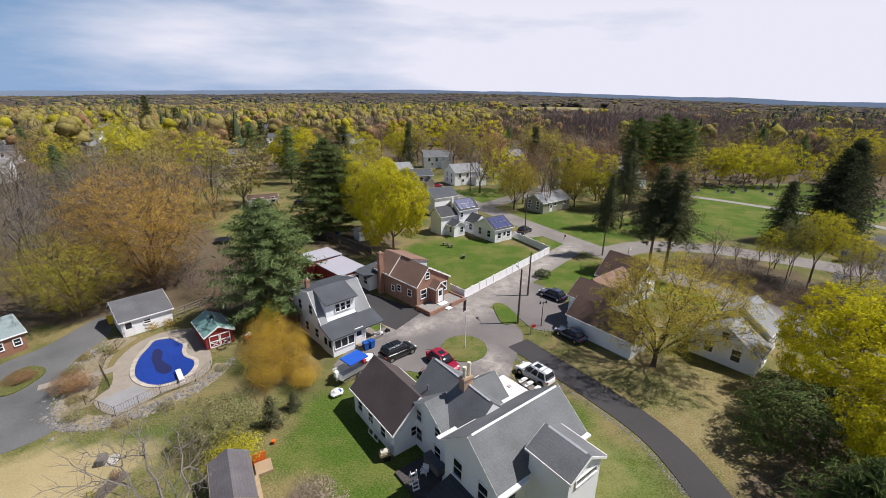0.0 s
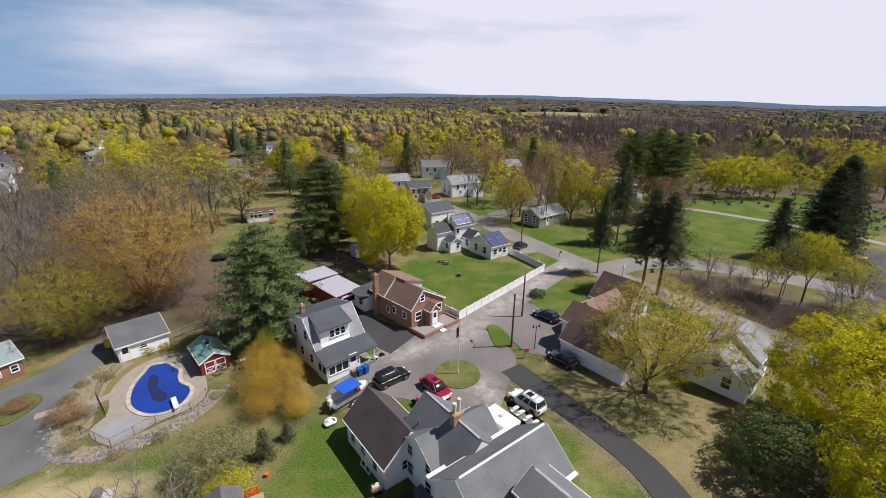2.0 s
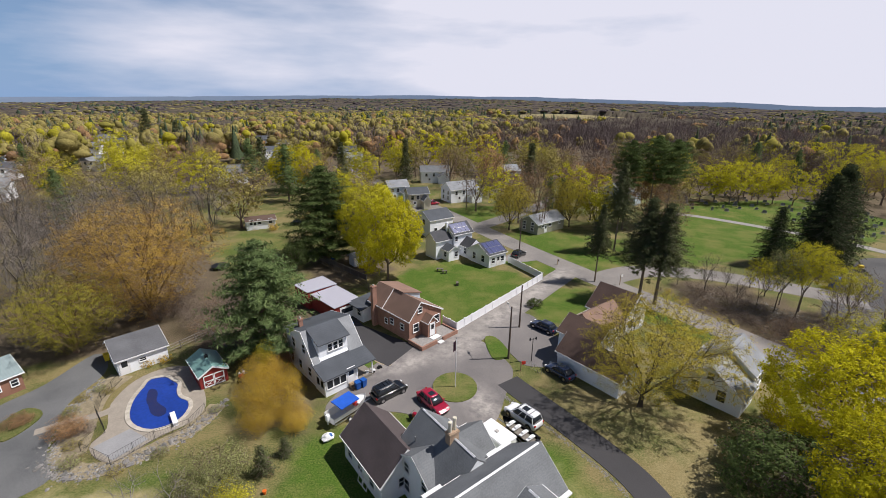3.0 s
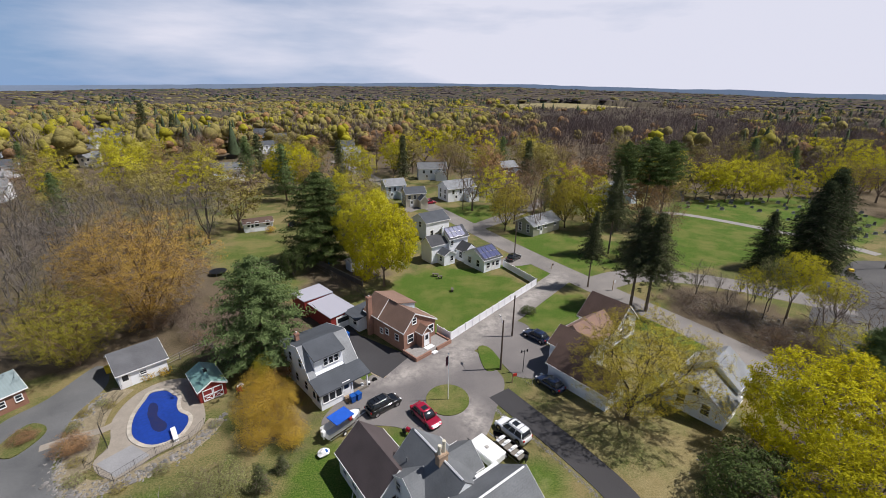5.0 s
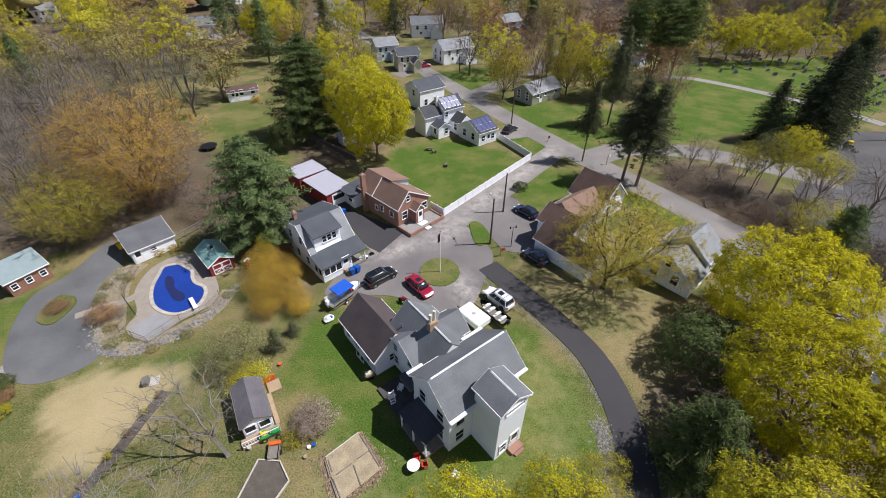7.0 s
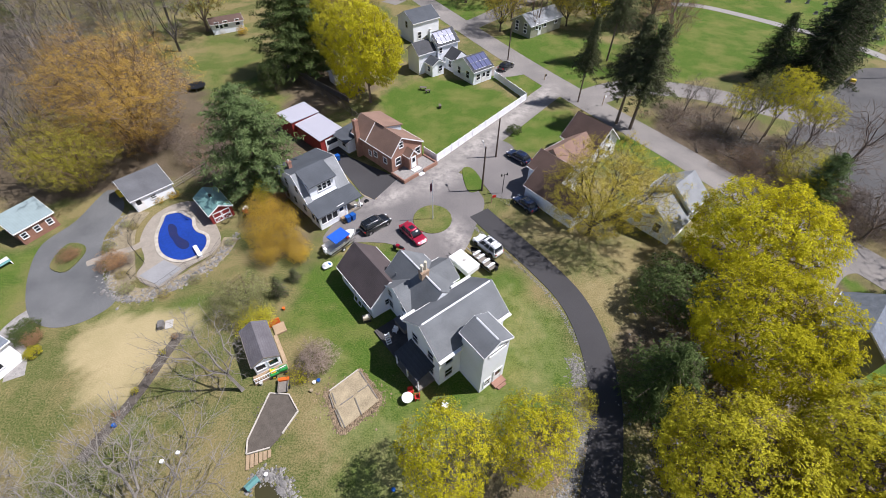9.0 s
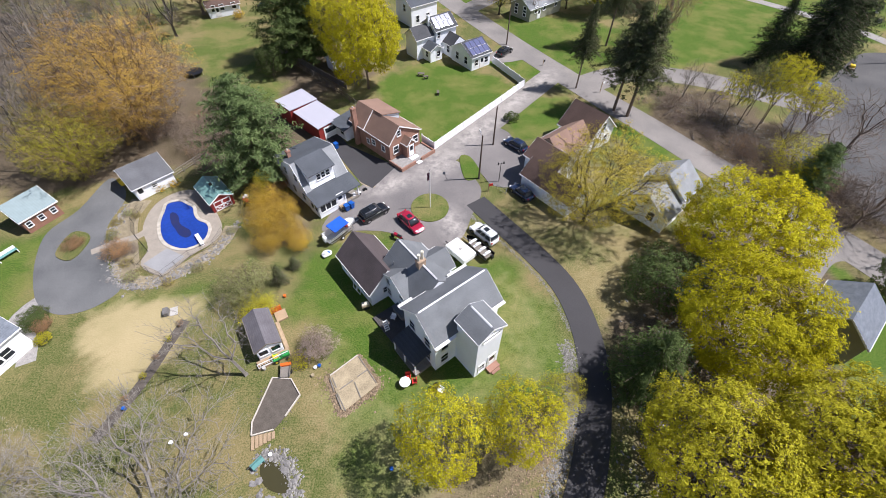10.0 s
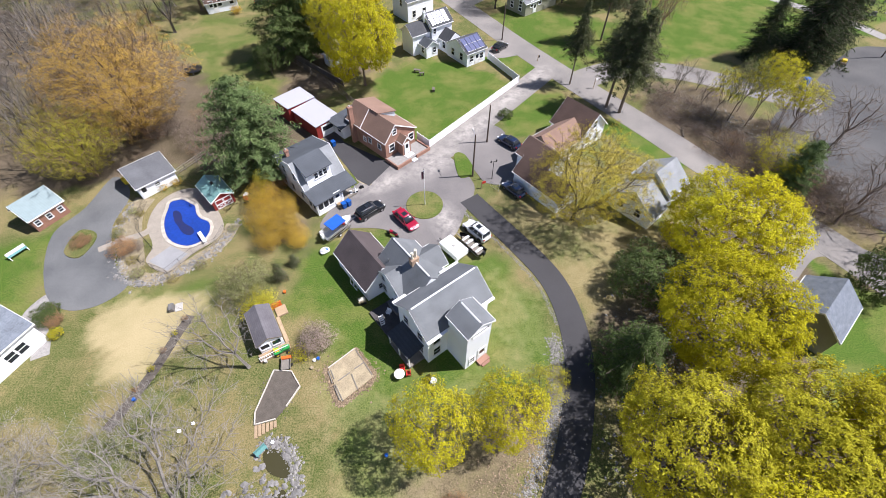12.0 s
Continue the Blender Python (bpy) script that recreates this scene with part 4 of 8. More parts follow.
# ---- farmhouse ----
def farmhouse():
    h = thing("farmhouse", 3.43, 20.62, 0, 38.5, "large white clapboard farmhouse with grey shingle gables", "house")
    gable(h, 0, 9.2, 0, 6.0, 5.6, 8.05, WHITE_SIDING, GREY_SHINGLE, "x", cap=WHITE_TRIM)
    gable(h, 2.8, 6.5, -3.08, 0.5, 7.45, 8.5, WHITE_SIDING, GREY_SHINGLE, "y", cap=WHITE_TRIM, over=0.22)
    gable(h, 1.8, 8.0, 5.5, 13.2, 3.95, 6.85, WHITE_SIDING, GREY_SHINGLE, "y", cap=WHITE_TRIM, ends=(0, 1), mid=0.48)
    gable(h, 1.4, 5.0, 7.2, 12.4, 4.1, 5.75, WHITE_SIDING, GREY_SHINGLE, "x", ends=(1, 0))
    gable(h, 4.8, 9.0, 7.6, 11.6, 4.0, 5.7, WHITE_SIDING, GREY_SHINGLE, "x", ends=(0, 1))
    gable(h, -0.9, 4.7, 11.2, 19.0, 2.55, 5.15, WHITE_SIDING, PURPLE_SHINGLE, "y")
    chimney(h, 4.7, 8.6, 5.5, 7.5, 0.95, 0.6, 2, body=TAN_BRICK)
    for r in ((0.0, 1.7), (6.6, 9.2)):
        part("eave_trim", boxes((r[0] - 0.05, r[1], 6.0, 6.34, 5.47, 5.62)), WHITE_TRIM, h)
    for r in ((0.0, 2.6), (6.7, 9.2)):
        part("eave_trim", boxes((r[0] - 0.05, r[1], -0.34, 0.0, 5.47, 5.62)), WHITE_TRIM, h)
    for y, z in ((1.6, 0.9), (4.2, 0.9), (1.6, 3.5), (4.2, 3.5)):
        window(h, 0.3, y, z, -90)
    for x, z in ((1.5, 3.4), (1.5, 0.9), (7.7, 3.4), (7.7, 0.9)):
        window(h, x, 0.3, z, 0)
    window(h, 4.75, -2.86, 6.55, 0, 2.1, 0.4, grid=False)
    window(h, 3.9, -2.86, 0.7, 0, 0.7, 1.2)
    door(h, 5.3, -2.86, 0.35, 0)
    step = part("step", boxes((4.6, 6.1, -3.6, -2.86, 0, 0.33), (4.8, 5.9, -3.9, -3.6, 0, 0.17), bevel=0.02), BRICK, h, "red brick front step")
    for y in (8.4, 11.0):
        window(h, 1.7, y, 3.0, -90, 0.7, 0.95)
        window(h, 1.7, y, 0.9, -90, 0.8, 1.2)
    window(h, 1.5, 11.5, 1.2, 0, 0.7, 0.9)
    window(h, 1.9, 11.5, 3.4, 0, 0.5, 0.7)
    for y in (13.2, 15.4, 17.4):
        window(h, -0.6, y, 0.9, -90, 0.8, 1.0)
    # side porch under its own dark roof
    part("porch_roof", slab(bmesh.new(), [(-1.9, 1.0, 2.5), (0.3, 1.0, 3.1), (0.3, 5.0, 3.1), (-1.9, 5.0, 2.5)], 0.14), DARK_SHINGLE, h)
    for y in (1.1, 3.0, 4.9):
        part("porch_post", boxes((-1.8, -1.66, y - 0.07, y + 0.07, 0, 2.4)), WHITE_TRIM, h)
    part("porch_floor", boxes((-1.8, 0.29, 1.0, 5.0, 0, 0.35)), GREY_TIMBER, h)
    part("vent_pipe", rod(bmesh.new(), (3.0, 11.6, 4.6), (3.0, 11.6, 5.6), 0.06), GREY_SHINGLE, h)


farmhouse()


def cottage():
    h = thing("cottage", -13.1, 43.75, 0, 44.0, "small white cottage with dark shed dormer and glazed porch", "house")
    W = 6.9
    bm = bmesh.new()
    ring = [(2.5, 0), (10.0, 0), (10.0, 5.2), (5.2, 6.45), (2.5, 3.35)]
    prism(bm, [(0.25, y, z) for y, z in ring], [(W - 0.25, y, z) for y, z in ring])
    part("wall", bm, WHITE_SIDING, h)
    part("roof", slab(bmesh.new(), [(0, 5.2, 6.65), (W, 5.2, 6.65), (W, 10.3, 5.35), (0, 10.3, 5.35)], 0.14), SLATE_SHINGLE, h)
    # front slopes are paler than the back slope and dormer roof
    for x0, x1 in ((0, 0.95), (4.95, W)):
        part("roof", slab(bmesh.new(), [(x0, 2.2, 3.15), (x1, 2.2, 3.15), (x1, 5.2, 6.65), (x0, 5.2, 6.65)], 0.14), PALE_SHINGLE, h, "pale front roof slope")
    bm = bmesh.new()
    prism(bm, [(0.95, y, z) for y, z in ((2.75, 3.6), (5.2, 3.6), (5.2, 6.45), (2.75, 5.55))], [(4.95, y, z) for y, z in ((2.75, 3.6), (5.2, 3.6), (5.2, 6.45), (2.75, 5.55))])
    dormer = part("dormer", bm, WHITE_SIDING, h)
    part("dormer_roof", slab(bmesh.new(), [(0.75, 2.3, 5.62), (5.15, 2.3, 5.62), (5.15, 5.35, 6.74), (0.75, 5.35, 6.74)], 0.12), SLATE_SHINGLE, dormer)
    for x in (2.5, 3.25, 4.0):
        window(h, x, 2.75, 4.15, 0, 0.55, 0.95)
    part("porch_roof", slab(bmesh.new(), [(-0.2, -0.35, 2.5), (W + 0.2, -0.35, 2.5), (W + 0.2, 2.7, 3.4), (-0.2, 2.7, 3.4)], 0.14), SLATE_SHINGLE, h)
    part("porch_wall", boxes((0.1, 4.6, 0, 2.49, 0, 0.95), (0.1, 0.28, 0.0, 2.49, 0.95, 2.3), (4.42, 4.6, 0, 2.49, 0.95, 2.3), (0.28, 4.42, 0.0, 0.14, 2.1, 2.4)), WHITE_SIDING, h)
    for x in (0.75, 1.65, 2.55):
        window(h, x, 0.02, 1.0, 0, 0.75, 1.05, grid=False)
    for y in (0.6, 1.6):
        window(h, 0.1, y, 1.0, -90, 0.75, 1.05, grid=False)
    part("porch_post", boxes((6.7, 6.84, 0.0, 0.14, 0, 2.4)), WHITE_TRIM, h)
    door(h, 3.65, 0.02, 0.5, 0)
    part("porch_floor", boxes((4.6, 6.9, 0.0, 2.5, 0, 0.4)), GREY_TIMBER, h)
    for k in range(4):
        part("stair_tread", boxes((3.2, 4.2, -0.35 - 0.3 * k, -0.05 - 0.3 * k, 0, 0.56 - 0.14 * k), bevel=0.015), TIMBER, h, "raw timber step")
    for y, z in ((4, 0.9), (6.5, 0.9), (8.8, 0.9), (5.2, 3.6), (8.0, 3.4)):
        window(h, 0.25, y, z, -90, 0.8, 1.2)
        window(h, W - 0.25, y, z, 90, 0.8, 1.2)
    chimney(h, 1.2, 7.6, 5.6, 7.15, 0.5, 0.5)
    for x in (0.0, W):
        bm = bmesh.new()
        s = -0.05 if x == 0 else 0.05
        for a, b in (((2.2, 3.15), (5.2, 6.65)), ((5.2, 6.65), (10.3, 5.35))):
            prism(bm, [(x, a[0], a[1] - 0.25), (x, b[0], b[1] - 0.25), (x, b[0], b[1] + 0.02), (x, a[0], a[1] + 0.02)], [(x + s, a[0], a[1] - 0.25), (x + s, b[0], b[1] - 0.25), (x + s, b[0], b[1] + 0.02), (x + s, a[0], a[1] + 0.02)])
        part("rake_board", bm, WHITE_TRIM, h)


cottage()


def brick_house():
    h = thing("brick_house", -4.25, 56.4, 0, 45.7, "red brick bungalow with brown shingle roof and brick terrace", "house")
    gable(h, 0, 6.9, 0, 9.8, 3.4, 5.95, BRICK, TAN_SHINGLE, "y", mid=0.34, ze_b=3.3, over=0.22)
    gable(h, -0.12, 7.0, 6.2, 9.95, 3.55, 6.12, BRICK, TAN_SHINGLE, "y", mid=0.34, ze_b=3.45, over=0.35, ends=(1, 1))
    bm = bmesh.new()
    prism(bm, [(2.6, 4.2, 4.2), (2.6, 9.6, 4.2), (5.9, 9.6, 3.6), (5.9, 4.2, 3.6)], [(2.6, 4.2, 5.95), (2.6, 9.6, 5.95), (5.9, 9.6, 4.85), (5.9, 4.2, 4.85)])
    d = part("dormer", bm, BLUE_SIDING, h, "pale sided shed dormer")
    part("dormer_roof", slab(bmesh.new(), [(2.3, 4.0, 6.12), (6.15, 4.0, 4.98), (6.15, 9.9, 4.98), (2.3, 9.9, 6.12)], 0.12), TAN_SHINGLE, d)
    chimney(h, -0.25, 8.0, 0, 6.7, 0.75, 0.55)
    # porch with its own gable
    gable(h, 2.5, 4.5, -1.35, 0.6, 2.75, 3.75, BRICK, TAN_SHINGLE, "y", over=0.15, ends=(1, 0))
    door(h, 3.5, -1.2, 0.5, 0, 0.85, 2.0)
    window(h, 1.5, 0.22, 1.3, 0, 1.0, 1.25)
    window(h, 2.3, 0.22, 4.1, 0, 0.7, 0.9)
    window(h, 5.7, 0.22, 1.3, 0, 1.0, 1.25)
    for y in (1.8, 4.2):
        window(h, 0.22, y, 1.5, -90, 0.75, 0.9)
    window(h, 0.22, 5.6, 1.1, -90, 0.6, 0.8)
    for y in (2.0, 5.0, 8.0):
        window(h, 6.68, y, 1.3, 90, 0.9, 1.2)
    part("porch_step", boxes((2.7, 4.3, -2.2, -1.36, 0.0, 0.5), (2.9, 4.1, -2.6, -2.2, 0, 0.34), (3.0, 4.0, -3.3, -2.6, 0, 0.2), bevel=0.02), WHITE_TRIM, h, "white painted concrete steps")
    part("terrace", boxes((0.1, 6.9, -2.7, 0.2, 0, 0.4)), GRAVEL, h, "gravel terrace")
    part("terrace_wall", boxes((-0.1, 2.9, -2.95, -2.7, 0, 0.62), (4.1, 7.15, -2.95, -2.7, 0, 0.62), (-0.1, 0.1, -2.7, 0.2, 0, 0.62), (6.9, 7.15, -2.7, 0.2, 0, 0.62)), BRICK, h)
    # rear lean-to with a dark roof
    part("wall", boxes((-1.2, 3.2, 9.8, 12.6, 0, 2.55)), WHITE_SIDING, h)
    part("roof", slab(bmesh.new(), [(-2.0, 9.0, 2.75), (3.6, 9.6, 3.2), (3.6, 13.0, 3.2), (-2.0, 13.0, 2.75)], 0.14), SLATE_SHINGLE, h)
    window(h, -1.2, 10.8, 1.0, -90, 0.9, 1.1)


brick_house()


def small_block(name, x, y, rz, label, L, W, ze, zr, wall, roof, along="x", mid=0.5, category="house", over=0.25, wins=(), doors=(), ze_b=None, z0=0.0):
    h = thing(name, x, y, 0, rz, label, category)
    gable(h, 0, L, 0, W, ze, zr, wall, roof, along, mid, over, ze_b=ze_b, z0=z0)
    for w in wins:
        window(h, *w)
    for d in doors:
        door(h, *d)
    return h


barn = thing("red_barn", -16.5, 62.0, 0, 46, "red barn garage with white metal roof", "barn")
part("wall", boxes((0.15, 4.7, 0.15, 7.7, 0, 2.5)), RED_PAINT, barn)
part("roof", slab(bmesh.new(), [(0, -0.05, 2.62), (4.9, -0.05, 2.9), (4.9, 7.75, 2.9), (0, 7.75, 2.62)], 0.12), WHITE_METAL, barn)
door(barn, 2.4, 0.15, 0, 0, 2.4, 2.1)
barn_b = thing("red_barn", -22.1, 66.5, 0, 45, "low red shed with white metal roof behind the garage", "barn")
part("wall", boxes((0.15, 5.45, 0.15, 4.7, 0, 2.9)), RED_PAINT, barn_b)
part("roof", slab(bmesh.new(), [(0, 0, 3.2), (5.6, 0, 3.2), (5.6, 4.9, 3.2), (0, 4.9, 3.05)], 0.12), WHITE_METAL, barn_b)

garage = small_block("garage", -40.14, 46.8, 47, "white garage with grey shingle roof beside the pool", 6.1, 6.6, 2.2, 3.7, WHITE_SIDING, GARAGE_SHINGLE, "x", 0.62, "garage", wins=((3.0, 0.25, 1.1, 0, 0.7, 0.5),), doors=((1.0, 0.25, 0, 0),))
small_block("garage", -51.8, 40.1, 60.5, "brick garage with pale green metal roof", 5.1, 4.7, 2.3, 3.7, PINK_BRICK, PALE_GREEN_METAL, "x", 0.7, "garage", wins=((0.9, 0.25, 0.9, 0, 0.6, 0.75), (2.5, 0.25, 0.9, 0, 0.6, 0.75), (4.1, 0.25, 0.9, 0, 0.6, 0.75)))
shed = small_block("garden_shed", -28.42, 44.48, 43.3, "small red shed with green metal roof and white crossed doors", 3.5, 5.3, 1.85, 2.85, RED_PAINT, GREEN_METAL, "y", 0.5, "shed", over=0.18)
for x in (1.15, 2.35):
    bm = boxes((x - 0.55, x + 0.55, 0.1, 0.17, 0.1, 0.2), (x - 0.55, x + 0.55, 0.1, 0.17, 1.6, 1.7), (x - 0.58, x - 0.48, 0.1, 0.17, 0.1, 1.7), (x + 0.48, x + 0.58, 0.1, 0.17, 0.1, 1.7), (x - 0.5, x + 0.5, 0.1, 0.17, 0.85, 0.95))
    for s in (-1, 1):
        prism(bm, [(x - 0.5 * s, 0.11, 0.2), (x - 0.4 * s, 0.11, 0.2), (x + 0.5 * s, 0.11, 0.85), (x + 0.4 * s, 0.11, 0.85)], [(x - 0.5 * s, 0.16, 0.2), (x - 0.4 * s, 0.16, 0.2), (x + 0.5 * s, 0.16, 0.85), (x + 0.4 * s, 0.16, 0.85)])
    part("door", bm, WHITE_TRIM, shed, "white framed shed door")
part("weather_vane", boxes((1.55, 1.95, 2.4, 2.8, 2.75, 3.1), (1.73, 1.77, 2.58, 2.62, 3.1, 3.5)), BLACK_METAL, shed)

SHED_SHINGLE = mat("mauve_grey_shingles", (0.135, 0.125, 0.135), 0.85, var=0.30, scale=0.6, fine=9, bands=("Z", 0.12, 0.14))
gshed = thing("summer_house", -15.5, 21.7, 0, 31, "grey-roofed garden house with white porch", "shed")
gable(gshed, 0, 2.9, 0, 5.0, 2.15, 2.95, WHITE_SIDING, SHED_SHINGLE, "y", over=0.15, trim=GREY_TIMBER)
window(gshed, 0.8, 0.15, 0.95, 0, 0.9, 0.8, grid=False)
window(gshed, 2.1, 0.15, 0.95, 0, 0.9, 0.8, grid=False)
window(gshed, 0.15, 2.0, 0.9, -90, 0.8, 0.8)
part("deck", boxes((-0.3, 3.2, -0.8, 0.14, 0.0, 0.3), (2.9, 3.3, 0.14, 4.0, 0, 0.3)), TIMBER, gshed)
part("railing", boxes((-0.25, 3.1, -0.78, -0.72, 0.3, 0.38), (-0.25, 3.1, -0.78, -0.72, 1.0, 1.08), *[(x, x + 0.05, -0.78, -0.73, 0.3, 1.05) for x in np.arange(-0.25, 3.1, 0.25)]), WHITE_TRIM, gshed)


def solar_house():
    h = thing("solar_house", 9.9, 87.0, 0, 38, "white clapboard house with blue rooftop solar panels", "house")
    gable(h, 0, 5.6, 0, 7.2, 2.8, 4.75, WHITE_SIDING, DARK_SHINGLE, "x")
    gable(h, 0.3, 4.6, 7.0, 11, 2.6, 4.3, WHITE_SIDING, DARK_SHINGLE, "y", ends=(0, 0))
    gable(h, -1.6, 4.4, 10.0, 15.6, 5.1, 7.2, WHITE_SIDING, DARK_SHINGLE, "x")
    gable(h, -6.2, -1.4, 10.6, 15.2, 4.2, 6.1, WHITE_SIDING, DARK_SHINGLE, "x", ends=(1, 0))
    gable(h, -4.6, -1.0, 8.0, 11.5, 2.5, 3.5, WHITE_SIDING, SLATE_SHINGLE, "y", ends=(1, 0))
    for (x0, ya, yb, za, zb, cols) in ((0.5, 0.35, 3.3, 2.98, 4.58, 4), (-1.2, 10.3, 12.5, 5.35, 7.0, 4)):
        for i in range(cols):
            for j in range(2):
                x, f0, f1 = x0 + i * 1.18, j / 2 + 0.015, (j + 1) / 2 - 0.015
                p = [(x, ya + (yb - ya) * f0, za + (zb - za) * f0 + 0.1), (x + 1.12, ya + (yb - ya) * f0, za + (zb - za) * f0 + 0.1), (x + 1.12, ya + (yb - ya) * f1, za + (zb - za) * f1 + 0.1), (x, ya + (yb - ya) * f1, za + (zb - za) * f1 + 0.1)]
                q = part("solar_panel", slab(bmesh.new(), p, 0.05), ALU, h, "blue solar panel in a pale frame")
                c = [tuple(Vector(v) * 0.97 + (sum((Vector(k) for k in p), Vector()) / 4) * 0.03 + Vector((0, 0, 0.035))) for v in p]
                part("solar_cell", slab(bmesh.new(), c, 0.02), SOLAR, q)
    for w in ((1.5, 0.3, 0.9, 0, 0.9, 1.1), (4.2, 0.3, 0.9, 0, 0.9, 1.1), (0.3, 2.2, 0.9, -90), (0.3, 5.0, 0.9, -90), (0.6, 8.5, 0.9, -90), (-1.3, 11.5, 3.6, -90, 0.7, 1.0), (-0.6, 10.3, 3.6, 0, 0.7, 1.0), (-1.3, 13.5, 3.6, -90, 0.7, 1), (-4.3, 9.5, 0.9, -90, 0.8, 1.1), (-2.2, 8.3, 0.9, 0, 0.8, 1.1)):
        window(h, *w)
    door(h, 3.0, 0.3, 0.15, 0)
    chimney(h, -1.7, 12.5, 5.5, 7.7, 0.5, 0.5, body=WHITE_SIDING)


solar_house()
small_block("grey_house", -3.5, 108, 38, "white house with grey shingle roof beyond the maple", 8, 7, 4.6, 6.6, WHITE_SIDING, SLATE_SHINGLE, "x", wins=((2, 0.25, 1, 0), (5, 0.25, 1, 0), (0.25, 3, 3, -90)))


def brown_house():
    h = thing("brown_roofed_house", 15.6, 51.4, 0, -50.3, "cream house of several wings with brown shingle roofs", "house")
    gable(h, 0, 9.4, 0, 4.7, 2.35, 4.4, WHITE_SIDING, BROWN_SHINGLE, "x")
    gable(h, -1.5, 4.7, 2.0, 7.4, 4.0, 6.0, WHITE_SIDING, BROWN_SHINGLE, "x")
    gable(h, -3.6, 2.2, 6.6, 14.6, 3.0, 5.4, CREAM_SIDING, TAN_SHINGLE, "y", ends=(0, 0))
    gable(h, -4.6, 2.1, 13.6, 20.8, 3.0, 6.35, WHITE_SIDING, BROWN_SHINGLE, "x")
    for w in ((-1.25, 3.4, 3.4, -90, 0.6, 0.9), (-1.25, 4.6, 3.4, -90, 0.6, 0.9), (-1.25, 5.8, 3.4, -90, 0.6, 0.9), (1.85, 17.2, 3.6, 90), (1.85, 16, 0.9, 90), (1.85, 18.5, 0.9, 90), (4.45, 4.6, 3.8, 90), (1.95, 9, 0.9, 90), (1.95, 12, 0.9, 90), (9.15, 2.3, 1, 90)):
        window(h, *w)
    door(h, 0.25, 2.3, 0, -90, 2.3, 2.1)
    door(h, -1.25, 6.0, 0, -90, 0.9, 2.0)


brown_house()


def cape_house():
    h = thing("cape_house", 34.2, 41.2, 0, 41, "white house with pale grey shingle roof under the trees", "house")
    gable(h, 0, 4.8, 0, 7.6, 2.3, 5.0, WHITE_SIDING, PALE_SHINGLE, "x")
    gable(h, 4.6, 9.8, 0.4, 7.2, 3.4, 6.0, WHITE_SIDING, PALE_SHINGLE, "x", ends=(1, 1))
    for w in ((0.3, 2.4, 1.0, -90), (0.3, 5.2, 1.0, -90), (0.3, 3.8, 3.2, -90, 0.7, 0.9), (6, 0.7, 1, 0), (7.3, 0.7, 1, 0), (8.6, 0.7, 1, 0), (1.5, 0.3, 0.8, 0), (3.4, 0.3, 0.8, 0)):
        window(h, *w)


cape_house()
small_block("beige_house", 48.2, 21.8, 41.5, "olive-beige house with blue-grey shingle roof", 7, 6.2, 3.5, 6.0, OLIVE_SIDING, BLUEGREY_SHINGLE, "x", wins=((0.25, 2.2, 1.0, -90, 0.8, 1.0), (0.25, 3.8, 1.0, -90, 0.8, 1.0), (2, 0.25, 1, 0), (5, 0.25, 1, 0)))
small_block("white_house", -51.0, 19.6, 67.6 - 90, "white clapboard house with teal-trimmed corner", 8.0, 8.0, 3.2, 5.6, WHITE_SIDING, BLUEGREY_SHINGLE, "y", wins=((7.75, 2.0, 1.0, 90, 1.0, 1.2), (7.75, 4.4, 1.0, 90, 1.0, 1.2), (7.75, 5.6, 1.0, 90, 1.0, 1.2)))


def far_house(x, y, rz, wall, roof, L=9, W=7, ze=4.8, zr=7.2, label="far white house among the trees", wing=True, z=0.0):
    h = thing("far_house", x, y, z, rz, label, "house", "houses of the village")
    gable(h, 0, L, 0, W, ze, zr, wall, roof, "x")
    if wing:
        gable(h, L * 0.55, L * 0.95, -3.2, 2, ze * 0.62, ze * 0.62 + 1.6, wall, roof, "y", ends=(1, 0))
    for k in (0.2, 0.45, 0.8):
        window(h, L * k, 0.3, ze * 0.6, 0, 0.9, 1.3)
    for k in (0.3, 0.7):
        window(h, 0.3, W * k, 0.9, -90, 0.9, 1.3)
        window(h, 0.3, W * k, ze * 0.6, -90, 0.9, 1.3)
    door(h, L * 0.3, 0.3, 0.2, 0)
    return h


far_house(-20, 152, 25, BLUE_SIDING, PALE_SHINGLE, 8, 7, 4.8, 6.8, "pale blue two-storey house")
far_house(-12, 141, 20, CREAM_SIDING, SLATE_SHINGLE, 7.5, 6.5, 4.6, 6.4, "cream house with dark hipped roof")
far_house(2, 149, 30, WHITE_SIDING, PALE_SHINGLE, 12, 8, 4.6, 7.0, "rambling white house with porch")
far_house(-53, 112, 30, WHITE_SIDING, BROWN_SHINGLE, 8, 4.5, 2.4, 3.4, "low white garage with brown roof", False)
far_house(25, 112, 40, OLIVE_SIDING, PALE_SHINGLE, 12, 7, 2.9, 4.9, "grey ranch house under trees", False)
